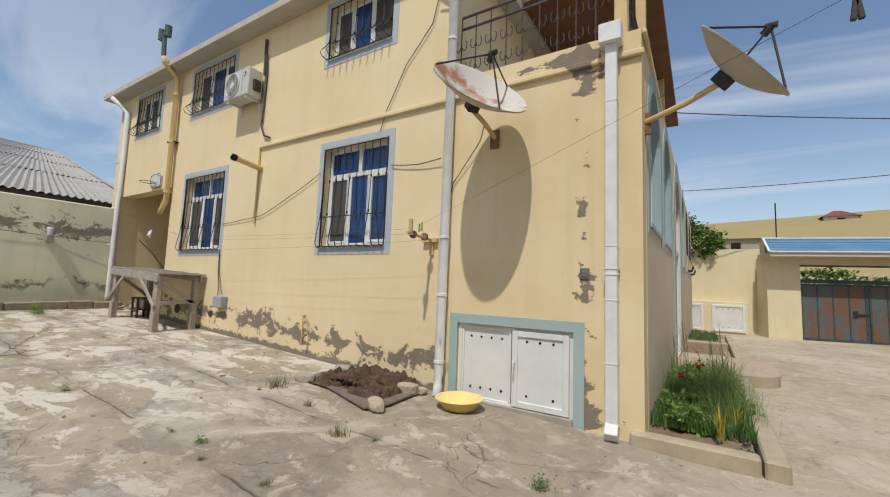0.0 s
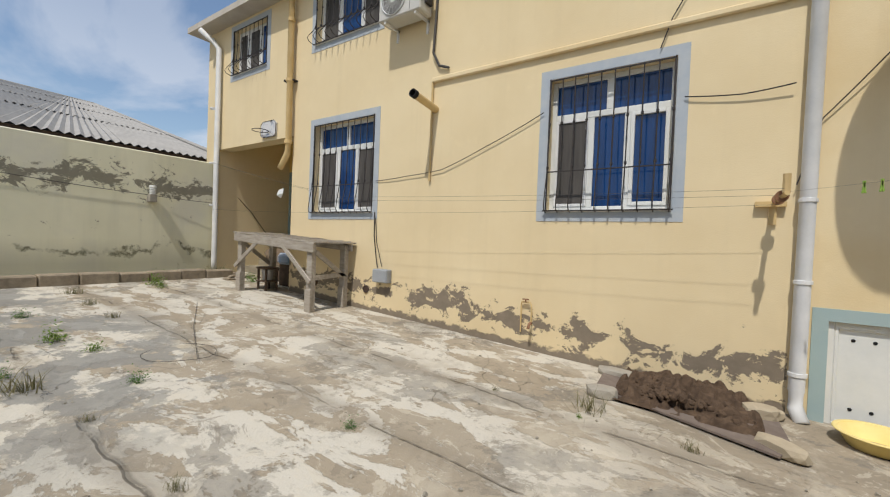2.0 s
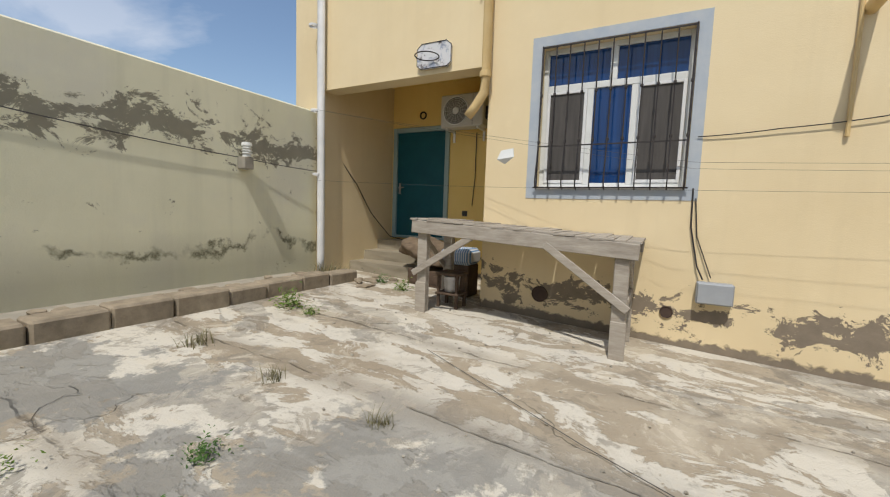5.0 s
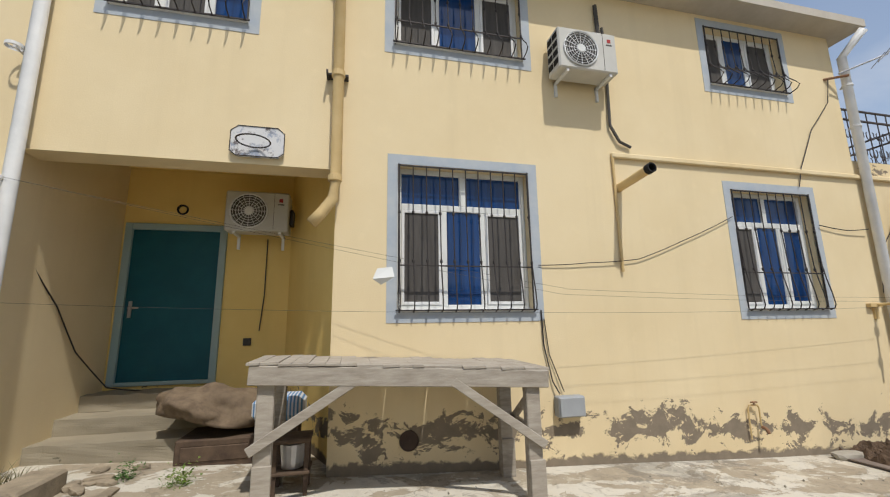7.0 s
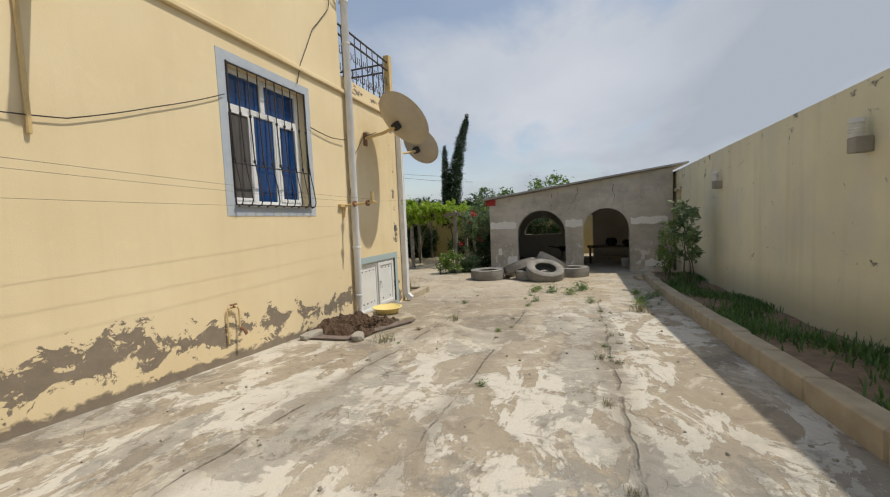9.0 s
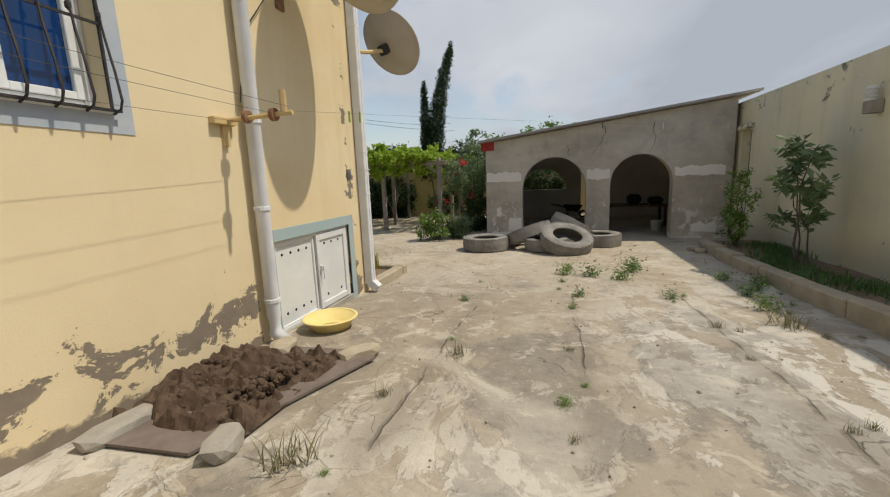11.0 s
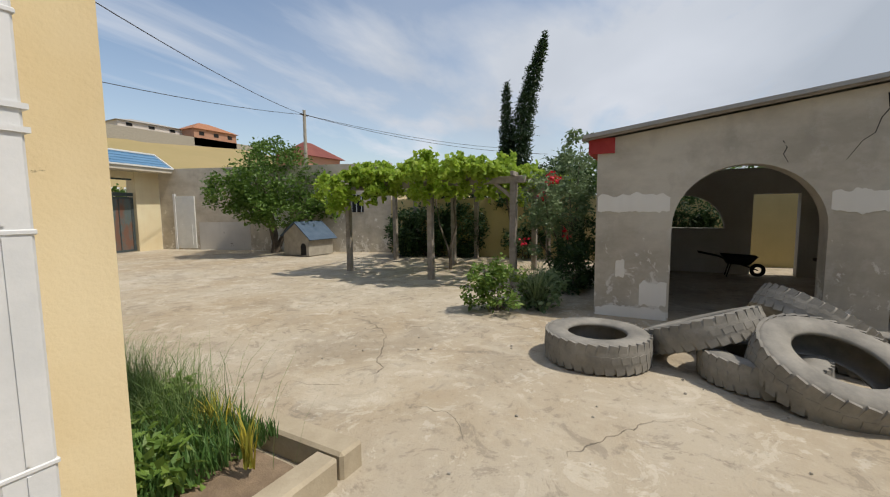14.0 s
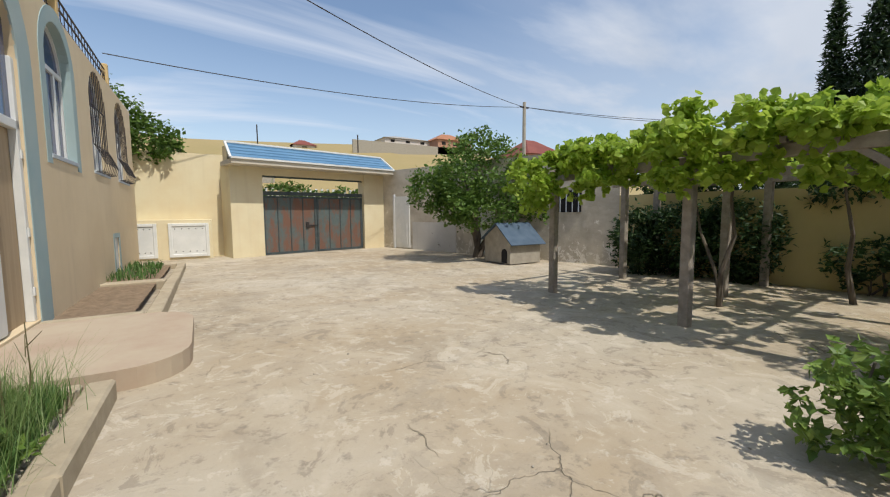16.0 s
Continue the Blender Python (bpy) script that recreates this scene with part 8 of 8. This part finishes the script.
def weed_meshes():
    out = []
    for k in range(4):
        r = np.random.RandomState(50 + k)
        pts = np.column_stack([r.normal(size=220) * 0.055, r.normal(size=220) * 0.045, np.abs(r.normal(size=220)) * 0.06 + 0.005])
        out.append(leaf_mesh("weed", pts, 0.03, M_GRASS if k % 2 else M_BUSH, 0.4, 50 + k, 2.6))
    for k in range(2):
        out.append(blades("weed", lambda r: (r.normal() * 0.05, r.normal() * 0.04, 0), 60, 0.12, M_DRYGRASS, 56 + k, 1.4, 0.003))
    return out


WEEDS = weed_meshes()
rr = random.Random(61)
spots = []
# along the joints of the slabs
for y0, xa, xb, n in ((0.24, -7.0, 0.5, 14), (-0.75, -2.5, 1.5, 6), (1.53, -7.0, 1.0, 8), (2.7, -7.5, 1.0, 5)):
    for k in range(n):
        spots.append((rr.uniform(xa, xb), y0 + rr.gauss(0, 0.12), rr.uniform(0.4, 1.0)))
for x, y, s in ((0.76, 1.19, 2.6), (1.15, 0.57, 2.9), (0.55, 0.78, 2.4), (0.83, 1.6, 2.2), (1.38, 0.47, 2.0), (0.72, -0.6, 2.0), (0.52, -0.98, 2.2), (-0.13, -0.6, 1.8), (-0.77, -0.5, 2.4), (-1.35, -0.43, 2.4), (-0.5, 1.45, 1.5), (-0.96, 2.86, 1.2), (-0.44, 0.36, 1.5), (-2.73, 2.52, 1.3), (1.26, 1.53, 1.6), (0.2, -0.8, 1.6),
                (-11.85, 1.36, 1.6), (-10.85, 1.31, 1.3), (-10.08, 0.1, 1.7), (-10.4, 0.54, 1.3), (-9.1, 0.55, 1.9), (-9.2, -0.24, 1.6), (-11.0, -0.06, 1.5), (-7.76, 0.06, 2.2), (-7.4, 0.72, 1.1), (-9.9, 1.28, 1.2), (-8.52, 0.74, 1.2), (-8.15, 0.04, 1.1), (-12.25, 2.63, 2.6), (-11.85, 2.59, 1.4), (-13.25, 4.25, 2.8), (-13.1, 4.35, 2.2), (-12.36, 4.54, 1.6), (-11.85, 4.33, 1.9), (-4.3, 3.0, 1.9)):
    spots.append((x, y, s))
spots = [(x, y, s * 0.66) for x, y, s in spots]
for k, (x, y, s) in enumerate(spots):
    near_east = x > -1
    me = WEEDS[rr.choice((0, 1, 2, 3)) if (near_east or rr.random() < 0.45) else rr.choice((4, 5))]
    ob = new("weed")
    ob.empty_display_size = 0.05
    ob.matrix_basis = pose(x, y, g(x, y), 0, 0, rr.uniform(0, 360)) @ Matrix.Diagonal((s, s, s, 1))
    new("foliage", me).parent = ob
    tagged(ob, "small weed growing from a crack in the concrete", "weed", "weeds in the concrete joints")

# pebbles and crumbs of plaster on the yard
rr = random.Random(71)
bm = bmesh.new()
for k in range(420):
    x, y = rr.uniform(-12.5, 4.5), rr.uniform(-0.9, 4.2) if rr.random() < 0.6 else rr.uniform(2.5, 9)
    if y > 4.2 and x < 0.7:
        continue
    s = rr.uniform(0.004, 0.013)
    bmesh.ops.create_cube(bm, size=s * 2, matrix=pose(x, y, g(x, y) + s * 0.4, rr.uniform(0, 60), rr.uniform(0, 60), rr.uniform(0, 90)) @ Matrix.Diagonal((1, rr.uniform(0.5, 1), 0.6, 1)))
stuff("pebbles", mesh_of("pebbles", bm, M_CONC), "crumbs of stone and plaster scattered on the concrete", "pebbles")

# low leafy growth among the grass of the near bed
t = thing("ground_cover", "low leafy weeds spread through the bed", "weeds", (0, 6.2, 0.15))
leafy("foliage", [((rr.uniform(-0.4, 0.3), 4.95 + 0.21 * k, 0.2), (0.30, 0.24, 0.13), 260) for k in range(16)], 0.075, M_BUSH, t, 97, "", 2.0)

# ---- kerbs of single blocks ----
rr = random.Random(91)
t = thing("block_ledge", "ledge edged with rough concrete blocks along the west wall", "ledge", (-13.1, 1.5, 0.6), kind="structure")
part("fill", boxes((-13.6, -12.95, -8, 3.85, 0.3, 0.74)), M_CONC, t, "packed earth and concrete behind the blocks")
y = -4.0
while y < 3.9:
    l = rr.uniform(0.42, 0.6)
    bm = bmesh.new()
    box(bm, -0.14, 0.14, 0, l - 0.012, -0.2, 0.11, 0.02)
    ob = part("block", bm, M_CONC, t)
    ob.matrix_basis = pose(-12.86 + rr.uniform(-0.02, 0.02), y, 0.71 + rr.uniform(-0.015, 0.015), 0, rr.uniform(-2, 2), rr.uniform(-1.5, 1.5))
    y += l
M_RUBBLE = simple("brown_rubble", (0.20, 0.165, 0.12), (0.36, 0.30, 0.22), 7, 0.95, bump=0.6)
for ob in t.children:
    if ob.name.startswith("block"):
        ob.data.materials[0] = M_RUBBLE
for k in range(26):
    x, y = (rr.uniform(-13.5, -13.0), rr.uniform(-0.5, 3.8)) if k < 15 else (rr.uniform(-13.4, -12.2), rr.uniform(4.0, 4.95))
    q = (rr.uniform(0.06, 0.15), rr.uniform(0.05, 0.1), rr.uniform(0.02, 0.045))
    ob = part("stone", rock_mesh(k * 2.3, *q), M_RUBBLE)
    ob.matrix_basis = pose(x, y, (0.74 if k < 15 else g(x, y)) + q[2] * 0.6, 0, 0, rr.uniform(0, 180))
    tagged(ob, "flat broken piece of plaster lying by the wall", "stone", "rubble along the west wall")
# crack running down the west wall
tagged(part("wall_crack", tube(bmesh.new(), [(-13.6, -0.36, 1.46), (-13.6, -0.2, 1.36), (-13.6, -0.06, 1.23), (-13.6, 0.1, 1.12), (-13.6, 0.22, 0.99), (-13.6, 0.33, 0.95), (-13.6, 0.44, 0.82), (-13.6, 0.52, 0.74)], 0.012, 5, 0.006), M_DARK), "dark crack running down the yard wall", "crack", "", "structure")
t = thing("bed_kerb", "sandy block kerb of the south bed", "kerb", (-3, -1.2, 0), kind="structure")
x = -13.4
while x < 3.2:
    l = rr.uniform(0.75, 1.0)
    bm = bmesh.new()
    box(bm, 0, l - 0.012, -0.1, 0.1, -0.25, 0.2, 0.02)
    ob = part("block", bm, M_SANDKERB, t)
    ob.matrix_basis = pose(x, -1.2 + rr.uniform(-0.012, 0.012), g(x, 0) + rr.uniform(-0.01, 0.012), 0, math.degrees(0.05) if x < 0 else 2, rr.uniform(-0.6, 0.6))
    x += l
bm = boxes((4.02, 4.22, -2.3, -1.3, -0.3, 0.07), bevel=0.02)
part("end_block", bm, M_SANDKERB, t)
bm = bmesh.new()
xs = np.linspace(-13.5, 4.05, 70)
vs = [[bm.verts.new((x, y, g(x, 0) + 0.11 + 0.04 * noise.noise((x * 2, y * 2, 9)))) for x in xs] for y in np.linspace(-2.3, -1.25, 7)]
for j in range(6):
    for i in range(69):
        bm.faces.new((vs[j][i], vs[j][i + 1], vs[j + 1][i + 1], vs[j + 1][i]))
setting("bed_soil", bm, M_SOIL, "brown soil of the south bed", "soil", True)
for x, y, s, rz in ((3.3, -0.95, (0.16, 0.11, 0.08), 20), (3.05, -1.0, (0.12, 0.1, 0.07), 60), (3.5, -1.05, (0.1, 0.08, 0.06), 5)):
    ob = part("stone", rock_mesh(x * 5, *s), M_SANDKERB)
    ob.matrix_basis = pose(x, y, g(x, y) + s[2] * 0.66, 0, 0, rz)
    tagged(ob, "rough stone at the end of the kerb", "stone")
